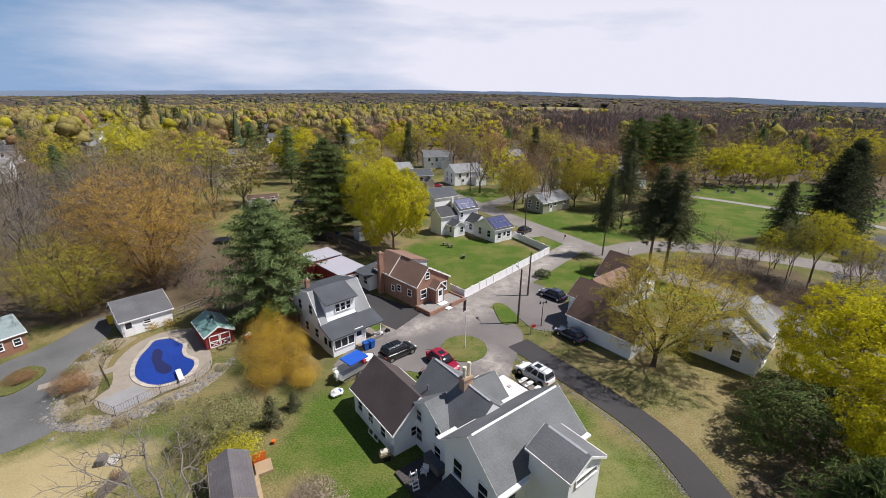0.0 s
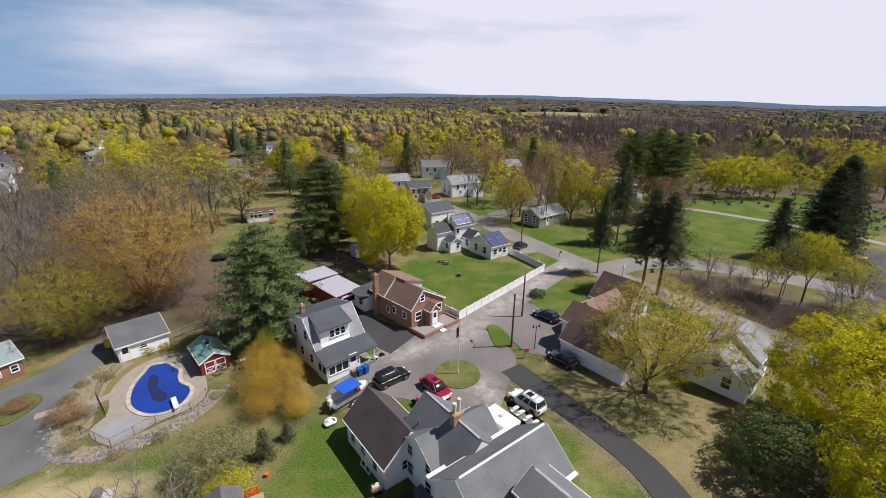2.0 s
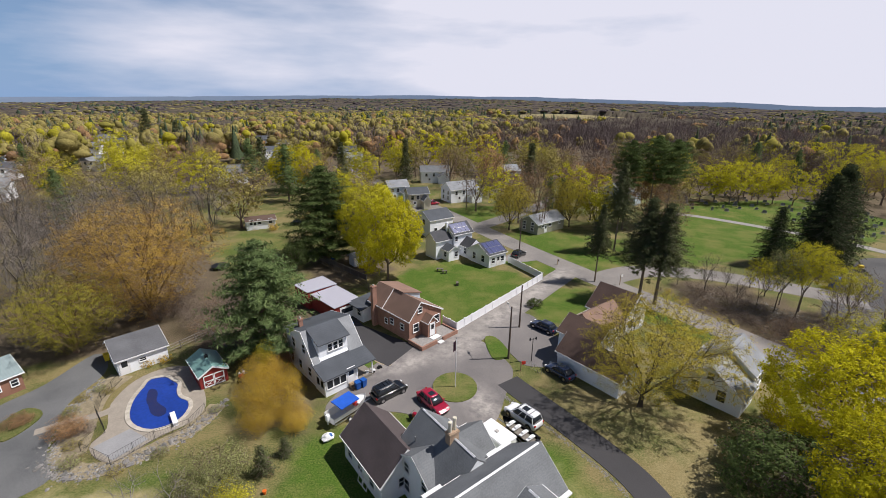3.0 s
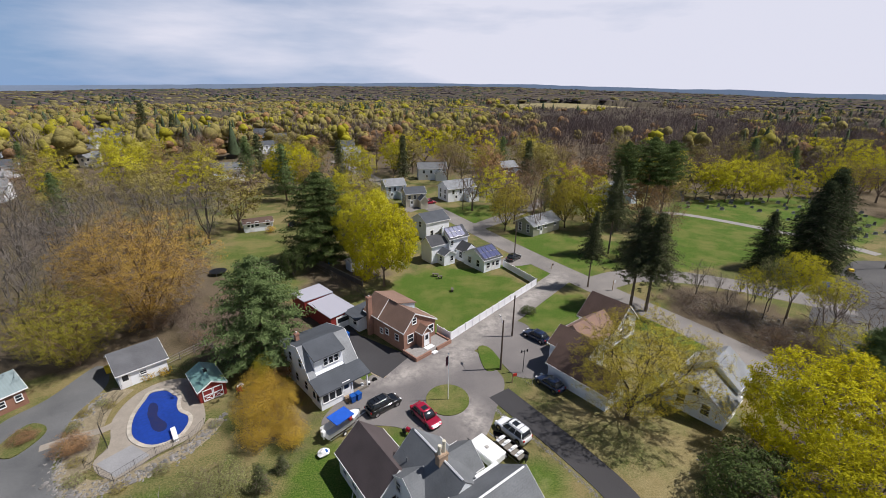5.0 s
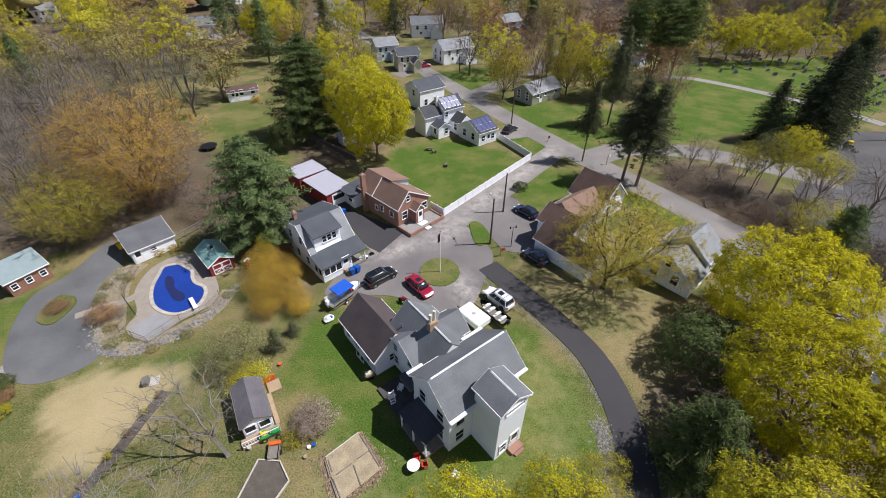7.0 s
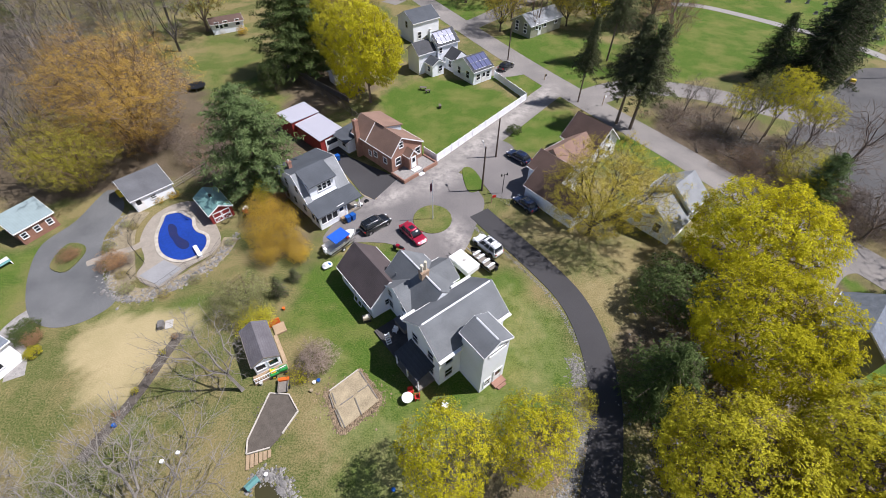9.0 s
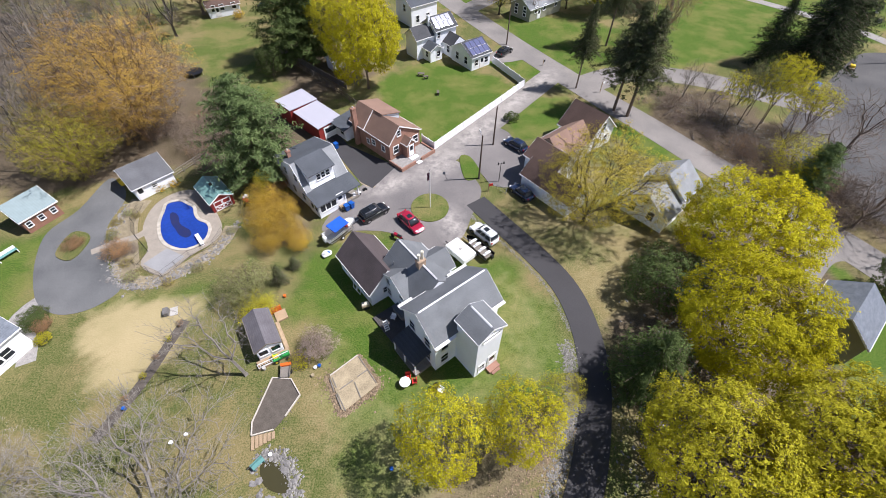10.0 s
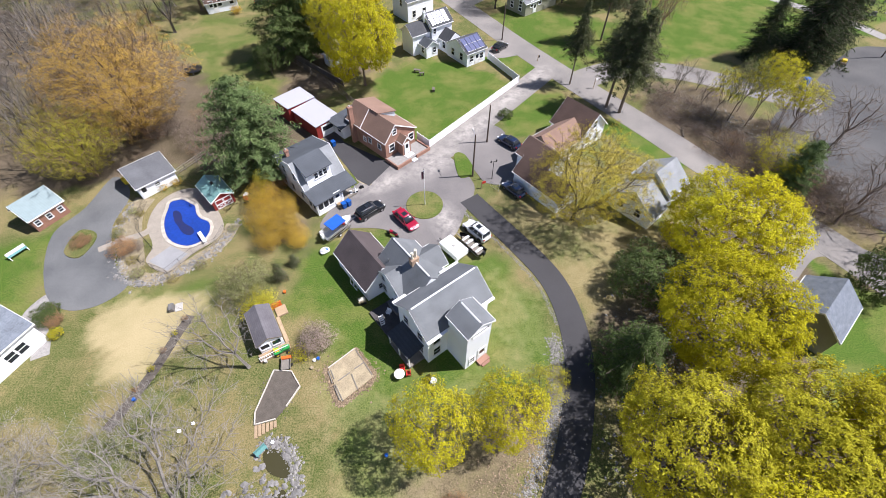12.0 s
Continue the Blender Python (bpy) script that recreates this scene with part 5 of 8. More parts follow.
for k, (x, y, rz, wall) in enumerate(((-228, 276, 20, WHITE_SIDING), (-236, 308, 35, WHITE_SIDING), (-203, 274, 60, BLUE_SIDING), (-207, 374, 10, WHITE_SIDING), (-110, 261, 40, WHITE_SIDING), (-96, 180, 25, WHITE_SIDING), (-175, 208, 30, CREAM_SIDING), (-192, 180, 35, WHITE_SIDING), (-406, 410, 15, WHITE_SIDING), (-54, 237, 20, WHITE_SIDING),
                                      (-150, 345, 20, WHITE_SIDING), (-120, 310, 10, CREAM_SIDING), (-155, 140, 30, WHITE_SIDING), (-130, 105, 40, WHITE_SIDING), (-330, 420, 0, WHITE_SIDING), (60, 150, 30, BLUE_SIDING), (420, 820, 20, WHITE_SIDING), (-270, 340, 45, CREAM_SIDING), (-78, 215, 15, WHITE_SIDING), (-300, 260, 10, WHITE_SIDING), (-11, 188, 10, WHITE_SIDING), (26, 194, 30, BRICK), (-66, 270, 20, WHITE_SIDING), (-250, 230, 50, BLUE_SIDING))):
    far_house(x, y, rz, wall, (PALE_SHINGLE, SLATE_SHINGLE, GREY_SHINGLE)[k % 3], 9 + k % 3 * 2, z=float(land(np.array(x), np.array(y))))


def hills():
    """Horizon ridges far behind the rest; a pale blue glow stands in for haze."""
    glow = mat("haze_blue_hills", (0.1, 0.12, 0.15), 1.0, var=0.12, scale=0.004, fine=0.03, bump=0.0)
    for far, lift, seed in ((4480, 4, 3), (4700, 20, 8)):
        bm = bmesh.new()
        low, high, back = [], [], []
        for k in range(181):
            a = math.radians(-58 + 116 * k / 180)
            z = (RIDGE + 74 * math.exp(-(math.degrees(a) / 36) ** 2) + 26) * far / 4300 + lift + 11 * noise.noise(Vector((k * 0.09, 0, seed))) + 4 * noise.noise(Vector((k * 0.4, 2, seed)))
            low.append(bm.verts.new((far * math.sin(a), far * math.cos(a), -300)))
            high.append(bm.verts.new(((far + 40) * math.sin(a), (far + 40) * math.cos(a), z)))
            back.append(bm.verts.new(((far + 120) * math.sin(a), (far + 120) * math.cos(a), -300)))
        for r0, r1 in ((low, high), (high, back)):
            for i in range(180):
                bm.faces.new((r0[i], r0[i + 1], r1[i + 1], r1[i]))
        # the emission imitates blue air haze over the hills
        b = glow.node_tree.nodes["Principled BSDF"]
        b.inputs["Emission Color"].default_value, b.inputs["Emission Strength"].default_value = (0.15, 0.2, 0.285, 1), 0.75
        tagged(part("backdrop_hills", bm, glow, None), "wooded hills on the horizon, glowing pale blue for haze", "hills", kind="structure")


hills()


# ---- trees and woods ----
SILVER_BARK = mat("silver_grey_bark", (0.19, 0.172, 0.15), 0.95, var=0.25, scale=2, fine=10, bump=0.4)
broadleaf("maple", 13, 8, 42000, 0.125, 3, jitter=0.2, limbs=6, sides=4, lobes=22, tips=2600, fork=0.2, trunk=0.34, vase=0.25, low=0.1)
broadleaf("maple_b", 14, 8, 42000, 0.125, 11, jitter=0.2, limbs=7, sides=4, lobes=30, tips=2600, fork=0.18, trunk=0.34, vase=0.3, low=0.1)
broadleaf("maple_small", 8, 4.3, 15000, 0.08, 21, jitter=0.14, limbs=6, trunk=0.16, lobes=20, tips=1600, vase=0.35, twig=0.008)
broadleaf("copse", 12, 4.2, 5000, 0.1, 27, crown=LIME_LEAF, jitter=0.2, limbs=5, fork=0.3, trunk=0.13, lobes=9, low=0.42, tips=420)
broadleaf("airy", 10, 4.3, 7000, 0.075, 23, crown=LIME_LEAF, jitter=0.22, limbs=6, fork=0.2, trunk=0.15, tips=700)
broadleaf("budding", 18, 10, 66000, 0.057, 31, crown=ORANGE_LEAF, bark=RUST_BARK, jitter=0.2, limbs=9, fork=0.06, trunk=0.5, twig=0.026, stretch=1.5, tips=4200, low=0.05, hollow=0.3, vase=0.45, rise=0.2, pull=0.46)
broadleaf("sparse", 12.5, 9.5, 42000, 0.07, 41, crown=SPARSE_LEAF, jitter=0.2, limbs=9, fork=0.12, trunk=0.36, tips=2200, low=0.2, hollow=0.4, vase=0.15, twig=0.014, rise=0.02, bark=DARK_BARK, lean=(2.2, 1.6))
broadleaf("bare", 14, 6.5, 3000, 0.15, 51, crown=TWIG, jitter=0.3, limbs=6, twig=0.016, thin=0.06, tips=420, low=0.1, hollow=0.3, vase=0.4, rise=0.2)
broadleaf("bare_pale", 9, 10, 11000, 0.17, 61, crown=PALE_TWIG, jitter=0.35, limbs=8, bark=SILVER_BARK, twig=0.02, trunk=0.42, fork=0.14, thin=0.055, tips=1900, low=0.2, hollow=0.3, lean=(-6.0, 1.0), bend=0.12, rise=0.05, sides=4)
broadleaf("leaning_bare", 8, 4.6, 2600, 0.12, 66, crown=GREY_TWIG, jitter=0.25, limbs=5, twig=0.012, trunk=0.2, lean=(-4.0, 1.4), fork=0.3, thin=0.05, tips=420, low=0.3, hollow=0.3, bend=0.12, sides=4, bark=SILVER_BARK)
broadleaf("shrub", 4, 4, 10500, 0.06, 71, crown=GOLD_LEAF, jitter=0.3, limbs=10, fork=0.03, trunk=0.09, tips=1100, low=0.02, hollow=0.35, twig=0.008, vase=0.3)
broadleaf("twiggy_shrub", 3.5, 3.2, 8000, 0.055, 81, crown=SHRUB_LEAF, jitter=0.2, limbs=10, fork=0.03, trunk=0.07, stretch=1.6, tips=900, low=0.02, hollow=0.3, twig=0.01, vase=0.3)
broadleaf("round_twigs", 3, 2.4, 2600, 0.07, 83, crown=GREY_TWIG, jitter=0.16, limbs=9, fork=0.04, trunk=0.06, thin=0.08, tips=220, low=0.02, hollow=0.3, twig=0.009, vase=0.3)
broadleaf("grove_bare", 16, 6, 2000, 0.22, 131, crown=GREY_TWIG, jitter=0.4, limbs=5, fork=0.14, twig=0.026, thin=0.055, low=0.12, tips=260, hollow=0.25, vase=0.55, rise=0.3, bark=PALE_BARK)
broadleaf("tiny_shrub", 1.0, 1.0, 900, 0.045, 141, crown=SHRUB_LEAF, jitter=0.08, limbs=8, fork=0.05, trunk=0.03, tips=150, low=0.02)
broadleaf("mid_budding", 17, 7.5, 2600, 0.22, 101, crown=OLIVE_LEAF, jitter=0.45, limbs=6, fork=0.12, twig=0.03, stretch=1.5, tips=170, low=0.1, hollow=0.3, vase=0.45, rise=0.2)
broadleaf("mid_bare", 17, 6.5, 2200, 0.26, 111, crown=GREY_TWIG, jitter=0.45, limbs=6, fork=0.18, twig=0.032, thin=0.07, tips=220, low=0.14, hollow=0.25, vase=0.5, rise=0.25)
broadleaf("mid_maple", 16, 7, 3400, 0.22, 121, jitter=0.36, limbs=6, fork=0.14, twig=0.03, lobes=16, tips=160)
conifer("mid_pine", 18, 5.5, 3, 18, 8, 16, PINE_LEAF, droop=-0.1, power=0.7, size=0.4, ragged=0.4, clumps=7, trunk=0.3, full=1.5, tuft=2, puff=0.4)
conifer("mid_spruce", 20, 4.3, 3.0, 24, 8, 15, SPRUCE_LEAF, droop=0.35, size=0.4, clumps=4, tuft=2, puff=0.3)
conifer("spruce", 20, 4.3, 8.6, 26, 11, 5, SPRUCE_LEAF, droop=0.5, size=0.15, ragged=0.35, clumps=12, full=1.15, tuft=6, puff=0.17, flat=0.35)
conifer("dense_spruce", 20, 5.5, 0.8, 34, 10, 25, SPRUCE_LEAF, droop=0.2, size=0.2, ragged=0.3, clumps=8, full=1.3, tuft=5, puff=0.32, power=0.7)
conifer("pine", 18, 6.2, 1.4, 16, 12, 6, PINE_LEAF, droop=-0.14, power=0.5, size=0.2, ragged=0.2, clumps=15, trunk=0.3, full=1.8, tuft=9, puff=0.3, flat=0.3)
conifer("flat_pine", 24, 6.0, 12.5, 11, 9, 8, PINE_LEAF, droop=-0.2, power=0.35, size=0.22, ragged=0.35, clumps=11, trunk=0.3, full=2.0, tuft=11, puff=0.36, flat=0.4)
conifer("cedar", 10, 3.6, 0.4, 22, 10, 9, HOLLY_LEAF, droop=0.1, power=0.5, size=0.14, ragged=0.25, clumps=9, trunk=0.2, full=1.7, tuft=8, puff=0.2, flat=0.6)
conifer("young_spruce", 3.2, 1.3, 0.2, 16, 8, 7, SPRUCE_LEAF, droop=0.1, size=0.09, clumps=7, trunk=0.06, tuft=3, puff=0.07)
broadleaf("evergreen_bush", 5, 3.4, 8500, 0.1, 91, crown=HOLLY_LEAF, jitter=0.16, limbs=8, fork=0.05, trunk=0.1, lobes=20, low=0.02, tips=900)

YL, OL, BL = "large maple in fresh yellow-green leaf", "large tree with orange-brown spring buds", "bare grey-brown tree before leafing"
NEAR = [
    ("maple", 41.0, 36.4, 12.5, 7.4, 0, YL, None), ("maple_b", 34.9, 22.9, 12.5, 6.9, 40, YL, None), ("maple", 26.4, 10.6, 12, 6.0, 100, YL, LIME_LEAF), ("maple_b", 36.8, 11.0, 12.5, 6.6, 200, YL, LIME_LEAF), ("maple_small", 31.5, 3.5, 11.5, 6, 30, YL, None), ("maple", 46.5, 10.5, 12, 6.2, 150, YL, None), ("maple_b", 41, 1, 12, 6.5, 20, YL, None),
    ("maple_small", 4.2, 11.9, 11, 3.7, 0, "small yellow-green maple by the lawn", None), ("maple_small", 11.2, 13.8, 8.6, 3.5, 90, "small yellow-green maple by the driveway", None),
    ("airy", 15.4, 16.8, 6.5, 2.5, 200, "thin olive tree beside the driveway", LIME_LEAF), ("twiggy_shrub", 6.2, 6.2, 1.4, 2.0, 0, "dry brown brush below the maples", RUST_LEAF),
    ("sparse", 23.8, 43.4, 12.5, 9.0, 0, "wide spreading tree with thin yellow-green leaf", None), ("evergreen_bush", 30.8, 31.2, 6.0, 4.2, 0, "dense dark olive tree with rusty buds", HOLLY_LEAF), ("cedar", 24.9, 19.8, 9.5, 3.9, 30, "tall dark evergreen beside the driveway", None),
    ("maple", -10.5, 80, 16.5, 6.4, 60, YL, None), ("maple_b", -15.5, 91, 16.5, 6.8, 10, YL, LIME_LEAF), ("pine", -23.4, 52.6, 16.3, 7.0, 0, "dense blue-green white pine beside the shed", None),
    ("budding", -46, 62.5, 20, 12, 0, OL, None), ("budding", -50, 52.5, 12, 7.5, 120, "yellow-olive budding tree behind the garage", BUD_LEAF), ("grove_bare", -62, 74, 19, 9, 200, BL, GREY_TWIG), ("round_twigs", -35, 58, 2.6, 2.4, 220, "tangled brush behind the pool fence", RUST_LEAF),
    ("shrub", -21.2, 45.6, 4.4, 2.7, 0, "golden orange flowering shrub by the lawn", None), ("shrub", -18.2, 44.2, 3.6, 2.6, 80, "golden orange flowering shrub by the lawn", None), ("shrub", -20.2, 41.6, 4.2, 2.8, 150, "golden orange flowering shrub by the lawn", None), ("shrub", -17.0, 40.6, 3.6, 2.7, 220, "golden orange flowering shrub by the lawn", GOLD_LEAF), ("shrub", -18.6, 38.2, 3.2, 2.2, 300, "golden orange flowering shrub by the lawn", None), ("shrub", -14.8, 38.6, 2.8, 2.0, 40, "golden orange flowering shrub by the lawn", None), ("shrub", -21.6, 48.2, 4.8, 1.5, 20, "golden orange flowering shrub by the lawn", LIME_LEAF), ("shrub", -20.5, 49.5, 3.6, 2.8, 40, "brown and gold shrub under the pine", RUST_LEAF),
    ("twiggy_shrub", -19.5, 30.6, 4, 3.6, 0, "grey-green twiggy shrub by the lawn", None), ("twiggy_shrub", -17.3, 28.0, 2.8, 2.5, 90, "olive shrub behind the garden house", LIME_LEAF), ("leaning_bare", -16.6, 20.4, 9.5, 4.6, 0, "bare tree leaning over the lawn", None),
    ("bare_pale", -17.5, 6.0, 9.5, 10.5, 0, "large pale grey tree with bare branches", None), ("bare_pale", -33.5, 4.5, 8, 7, 300, "large pale grey tree with bare branches", None), ("twiggy_shrub", -9.3, 23.4, 3.0, 2.3, 200, "rounded twiggy brown shrub before leafing", RUST_TWIG), ("tiny_shrub", -11.0, 21.9, 1.2, 1.3, 20, "low green shoots beside the bare shrub", LIME_LEAF),
    ("young_spruce", -15.9, 32.6, 3.0, 1.3, 0, "young dark green spruce by the lawn", None), ("young_spruce", -14.6, 34.9, 2.0, 1.0, 50, "young dark green spruce by the lawn", None),
    ("spruce", 35.8, 72.8, 18.5, 5.8, 0, "tall dark spruce with bare lower trunk", None), ("spruce", 37.8, 71.0, 18.0, 6.0, 80, "tall dark spruce with bare lower trunk", None), ("spruce", 30.4, 80.9, 15.5, 3.2, 160, "slim dark spruce with bare lower trunk", None),
    ("flat_pine", 50, 119, 24, 5.5, 10, "tall dark pine behind the road", HOLLY_LEAF), ("flat_pine", 58, 122, 25, 6.5, 60, "tall dark pine behind the road", HOLLY_LEAF), ("spruce", 41, 100, 21, 4.6, 130, "tall dark pine behind the road", None), ("mid_bare", 49, 96, 16, 5.5, 40, BL, RUST_LEAF), ("mid_bare", 55, 103, 17, 6, 140, BL, RUST_LEAF), ("flat_pine", 64, 124, 24, 6, 200, "tall dark pine behind the road", HOLLY_LEAF),
    ("dense_spruce", 80.5, 90, 20, 7.5, 0, "dense dark spruce by the parking lot", DARK_SPRUCE), ("dense_spruce", 86, 94, 21, 8.5, 50, "dense dark spruce by the parking lot", DARK_SPRUCE), ("dense_spruce", 72.5, 92, 13, 5, 150, "dense dark spruce by the parking lot", DARK_SPRUCE), ("dense_spruce", 91, 100, 21, 8, 250, "dense dark spruce by the parking lot", DARK_SPRUCE),
    ("copse", 54.5, 69.5, 9, 2.4, 0, "slim yellow tree at the wood's edge", LIME_LEAF), ("copse", 57, 68.5, 11, 2.8, 60, "slim tree with sparse dark buds", SHRUB_LEAF), ("copse", 59.5, 67, 12.5, 3.2, 120, "slim yellow tree at the wood's edge", LIME_LEAF), ("copse", 61.5, 69, 12, 3.2, 200, "slim yellow tree at the wood's edge", LIME_LEAF), ("copse", 64, 66, 9.5, 2.6, 250, "slim yellow tree at the wood's edge", LIME_LEAF), ("copse", 67.5, 66.5, 8, 2.6, 170, "slim golden tree at the wood's edge", LIME_LEAF), ("copse", 60, 71.5, 10.5, 2.6, 20, "slim tree with sparse dark buds", HOLLY_LEAF),
    ("airy", 57, 53, 8, 4.5, 70, "yellow-olive tree by the road", LIME_LEAF), ("pine", 58, 50, 9, 3.2, 70, "young pine by the road", None),
    ("bare", 64, 55, 10, 5.5, 30, BL, None), ("bare", 60, 60, 9, 4.5, 110, BL, None), ("bare", 67, 66, 10, 4.5, 210, BL, None), ("bare", 73, 62, 11, 5.5, 310, BL, None), ("bare", 71, 41, 11, 6, 75, BL, None), ("bare", 66, 36, 10, 5.5, 15, BL, None), ("bare", 68, 47, 10, 5, 270, BL, None), ("bare", 62, 43, 10, 5, 20, BL, None),
    ("bare", 10, 138.5, 16, 8, 0, BL, None), ("sparse", 18, 117, 13, 6, 0, "yellow-green tree by the street", None), ("bare", 26, 114, 15, 3.2, 50, "slim dead brown conifer by the street", RUST_LEAF), ("sparse", 35.7, 121, 14, 6, 90, "yellow-green tree by the street", None),
    ("mid_budding", -55.5, 115, 19, 10, 30, BL, OLIVE_LEAF), ("pine", -26, 92, 20, 8.8, 30, "tall dark pine by the yards", HOLLY_LEAF), ("mid_spruce", -189, 281, 27, 8, 0, "tall dark spruce among village houses", None), ("mid_spruce", -176, 290, 20, 6, 90, "tall dark spruce among village houses", None), ("mid_maple", -66, 184, 15, 7, 20, YL, None), ("mid_spruce", -41, 173, 18, 5, 10, "dark green spruce among houses", None), ("maple", -57, 165, 17, 9, 0, YL, None),
    ("mid_maple", -23, 210, 18, 8, 0, YL, None), ("mid_maple", -10, 218, 20, 9, 70, YL, None), ("mid_maple", 4, 234, 19, 9, 140, YL, None), ("mid_maple", 20, 225, 18, 8, 200, YL, None), ("mid_budding", 60, 128, 18, 9, 0, OL, RUST_LEAF), ("mid_budding", 72, 140, 18, 10, 80, "budding olive tree by the cemetery", OLIVE_LEAF),
    ("twiggy_shrub", 37, 99, 3, 2.6, 0, "olive shrub on a lawn", None), ("twiggy_shrub", 45, 96, 5, 4, 60, "olive shrub on a lawn", None), ("evergreen_bush", 16.5, 69.4, 1.2, 1.3, 0, "low dark clipped shrub", None), ("evergreen_bush", -30, 84, 6, 2.4, 0, "dark upright evergreen in the yard", None),
    ("evergreen_bush", 59, 31, 7, 3, 60, "dark evergreen beside the beige house", None), ("evergreen_bush", 55, 14, 8, 4, 160, "dark evergreen beside the beige house", None), ("twiggy_shrub", -45, 20, 2, 2.4, 60, "rusty shrub beside the white house", RUST_LEAF),
    ("evergreen_bush", -57, 33, 2, 2.2, 0, "round dark bush by the house", None), ("evergreen_bush", -42.4, 26.7, 1.6, 1.5, 90, "green and rusty bush by the path", None), ("twiggy_shrub", -41.2, 25.9, 1.4, 1.2, 0, "brown bush beside the garden path", RUST_LEAF), ("evergreen_bush", -40.1, 24.2, 1.0, 0.8, 40, "small green bush beside the path", LIME_LEAF), ("twiggy_shrub", -38.2, 37, 2, 2, 90, "brown shrub in the rockery", RUST_LEAF), ("twiggy_shrub", -44.8, 38.4, 1.0, 1.6, 90, "brown shrub in the driveway island", RUST_LEAF),
]
for key, x, y, h, r, rz, label, crown in NEAR:
    low = h < 6
    plant(key, x, y, h, r, rz, "shrub" if low else "tree", label, "shrub" if low else "tree", crown=crown)

rt = random.Random(17)
for x0, x1, y0, y1, n, slant in ((-60, -30, 55, 74, 26, 0), (50, 70, 44, 76, 20, 1)):
    for _ in range(n):
        u, v = rt.random(), rt.random()
        y = y0 + (y1 - y0) * v
        x = x0 + (x1 - x0) * u if not slant else 49 + (76 - y) * 0.52 + (u - 0.5) * 11
        size = rt.uniform(0.8, 1.6)
        plant("round_twigs", x, y, 2.6 * size, 2.2 * size, rt.uniform(0, 360), "shrub", "tangled bare brown brush under the trees", "shrub", "bare brush", crown=RUST_LEAF if rt.random() < 0.4 else TWIG)

broadleaf("bramble", 1.6, 2.2, 900, 0.07, 87, crown=TWIG, jitter=0.2, limbs=9, fork=0.03, trunk=0.04, thin=0.07, tips=150, low=0.02, hollow=0.2, twig=0.012, bark=TWIG)
for k in range(110):
    y = rt.uniform(42, 77)
    x = 57.0 - (y - 55) * 0.53 + rt.uniform(-5.2, 5)
    size = rt.uniform(0.6, 1.3)
    plant("bramble", x, y, 1.5 * size, 2.0 * size, rt.uniform(0, 360), "shrub", "tangle of dead bramble and fallen twigs", "shrub", "brambles on the verge", crown=(TWIG, RUST_LEAF, OLIVE_LEAF, TWIG)[k % 4])
for k in range(16):
    y = rt.uniform(45, 74)
    log = thing("fallen_log", 56.5 - (y - 55) * 0.53 + rt.uniform(-3.5, 4), y, 0.1, rt.uniform(0, 180), "grey fallen branch lying in the brush", "log", "fallen branches")
    part("log", cones_mesh([(-1.6, 0, 0.05, 0.2, 0.1, 0.16, 0.11, 0.09), (0.2, 0.1, 0.16, 2.0, -0.1, 0.3, 0.09, 0.04), (0.4, 0.1, 0.18, 1.3, 0.8, 0.4, 0.05, 0.02)]), PALE_BARK, log)

# middle distance: single trees round the houses and at the wood's edge
ROADS = [[(-60, 240), (-20, 172), (0, 136), (10, 118), (22, 97), (33, 79.5), (42, 66), (52, 50), (60, 38), (72, 16)], [(9, 119), (20, 132), (34, 150), (60, 190)]]
HOUSES = [(-7, 190), (30, 198), (-50, 240), (-92, 184), (-106, 264), (-16, 155), (-8, 144), (8, 152), (-49, 114), (30, 117), (-3, 112), (4, 95), (-60, 272), (-40, 244), (-100, 178), (-90, 213), (-15, 218)]


def clear_of(x, y, gap=6.0):
    for line in ROADS:
        for (a, b), (c, d) in zip(line, line[1:]):
            dx, dy = c - a, d - b
            t = min(max(((x - a) * dx + (y - b) * dy) / (dx * dx + dy * dy), 0), 1)
            if math.hypot(x - a - t * dx, y - b - t * dy) < gap:
                return False
    return all(math.hypot(x - a, y - b) > 11 for a, b in HOUSES) and not any(before_house(x, y, a, b) for a, b in VILLAGE)


VILLAGE = [(o.location.x + 5, o.location.y + 4) for o in bpy.data.objects if o.name.startswith("far_house")]


def before_house(x, y, a, b):
    """Whether a tree there would hide the house from the south."""
    d = math.hypot(a, b)
    t = -((x - a) * a + (y - b) * b) / d
    return -9 < t < 0.2 * d + 6 and abs((x - a) * b - (y - b) * a) / d < 6


rng = random.Random(5)
MID_LABEL = {"grove_bare": BL, "mid_bare": BL, "mid_maple": YL, "mid_budding": "tall tree with spring buds", "mid_pine": "dark green pine among bare trees", "mid_spruce": "dark green spruce among bare trees"}
STANDING = [(x, y) for _, x, y, *_ in NEAR]


def scatter(count, x0, x1, y0, y1, gap, choose, tall, keep=None):
    """Single trees at random places, none closer than gap."""
    got, tries = 0, 0
    while got < count and tries < count * 40:
        tries += 1
        x, y = rng.uniform(x0, x1), rng.uniform(y0, y1)
        if abs(x) > y * 1.12 + 20 or not clear_of(x, y) or keep and not keep(x, y) or any((x - a) ** 2 + (y - b) ** 2 < gap * gap for a, b in STANDING):
            continue
        STANDING.append((x, y))
        key, crown = choose(rng.random())
        hh = rng.uniform(*tall)
        rr = hh * (rng.uniform(0.26, 0.33) if "pine" in key or "spruce" in key else rng.uniform(0.36, 0.5))
        plant(key, x, y, hh, rr, rng.uniform(0, 360), "tree", MID_LABEL[key], "tree", "trees round the village", crown)
        got += 1


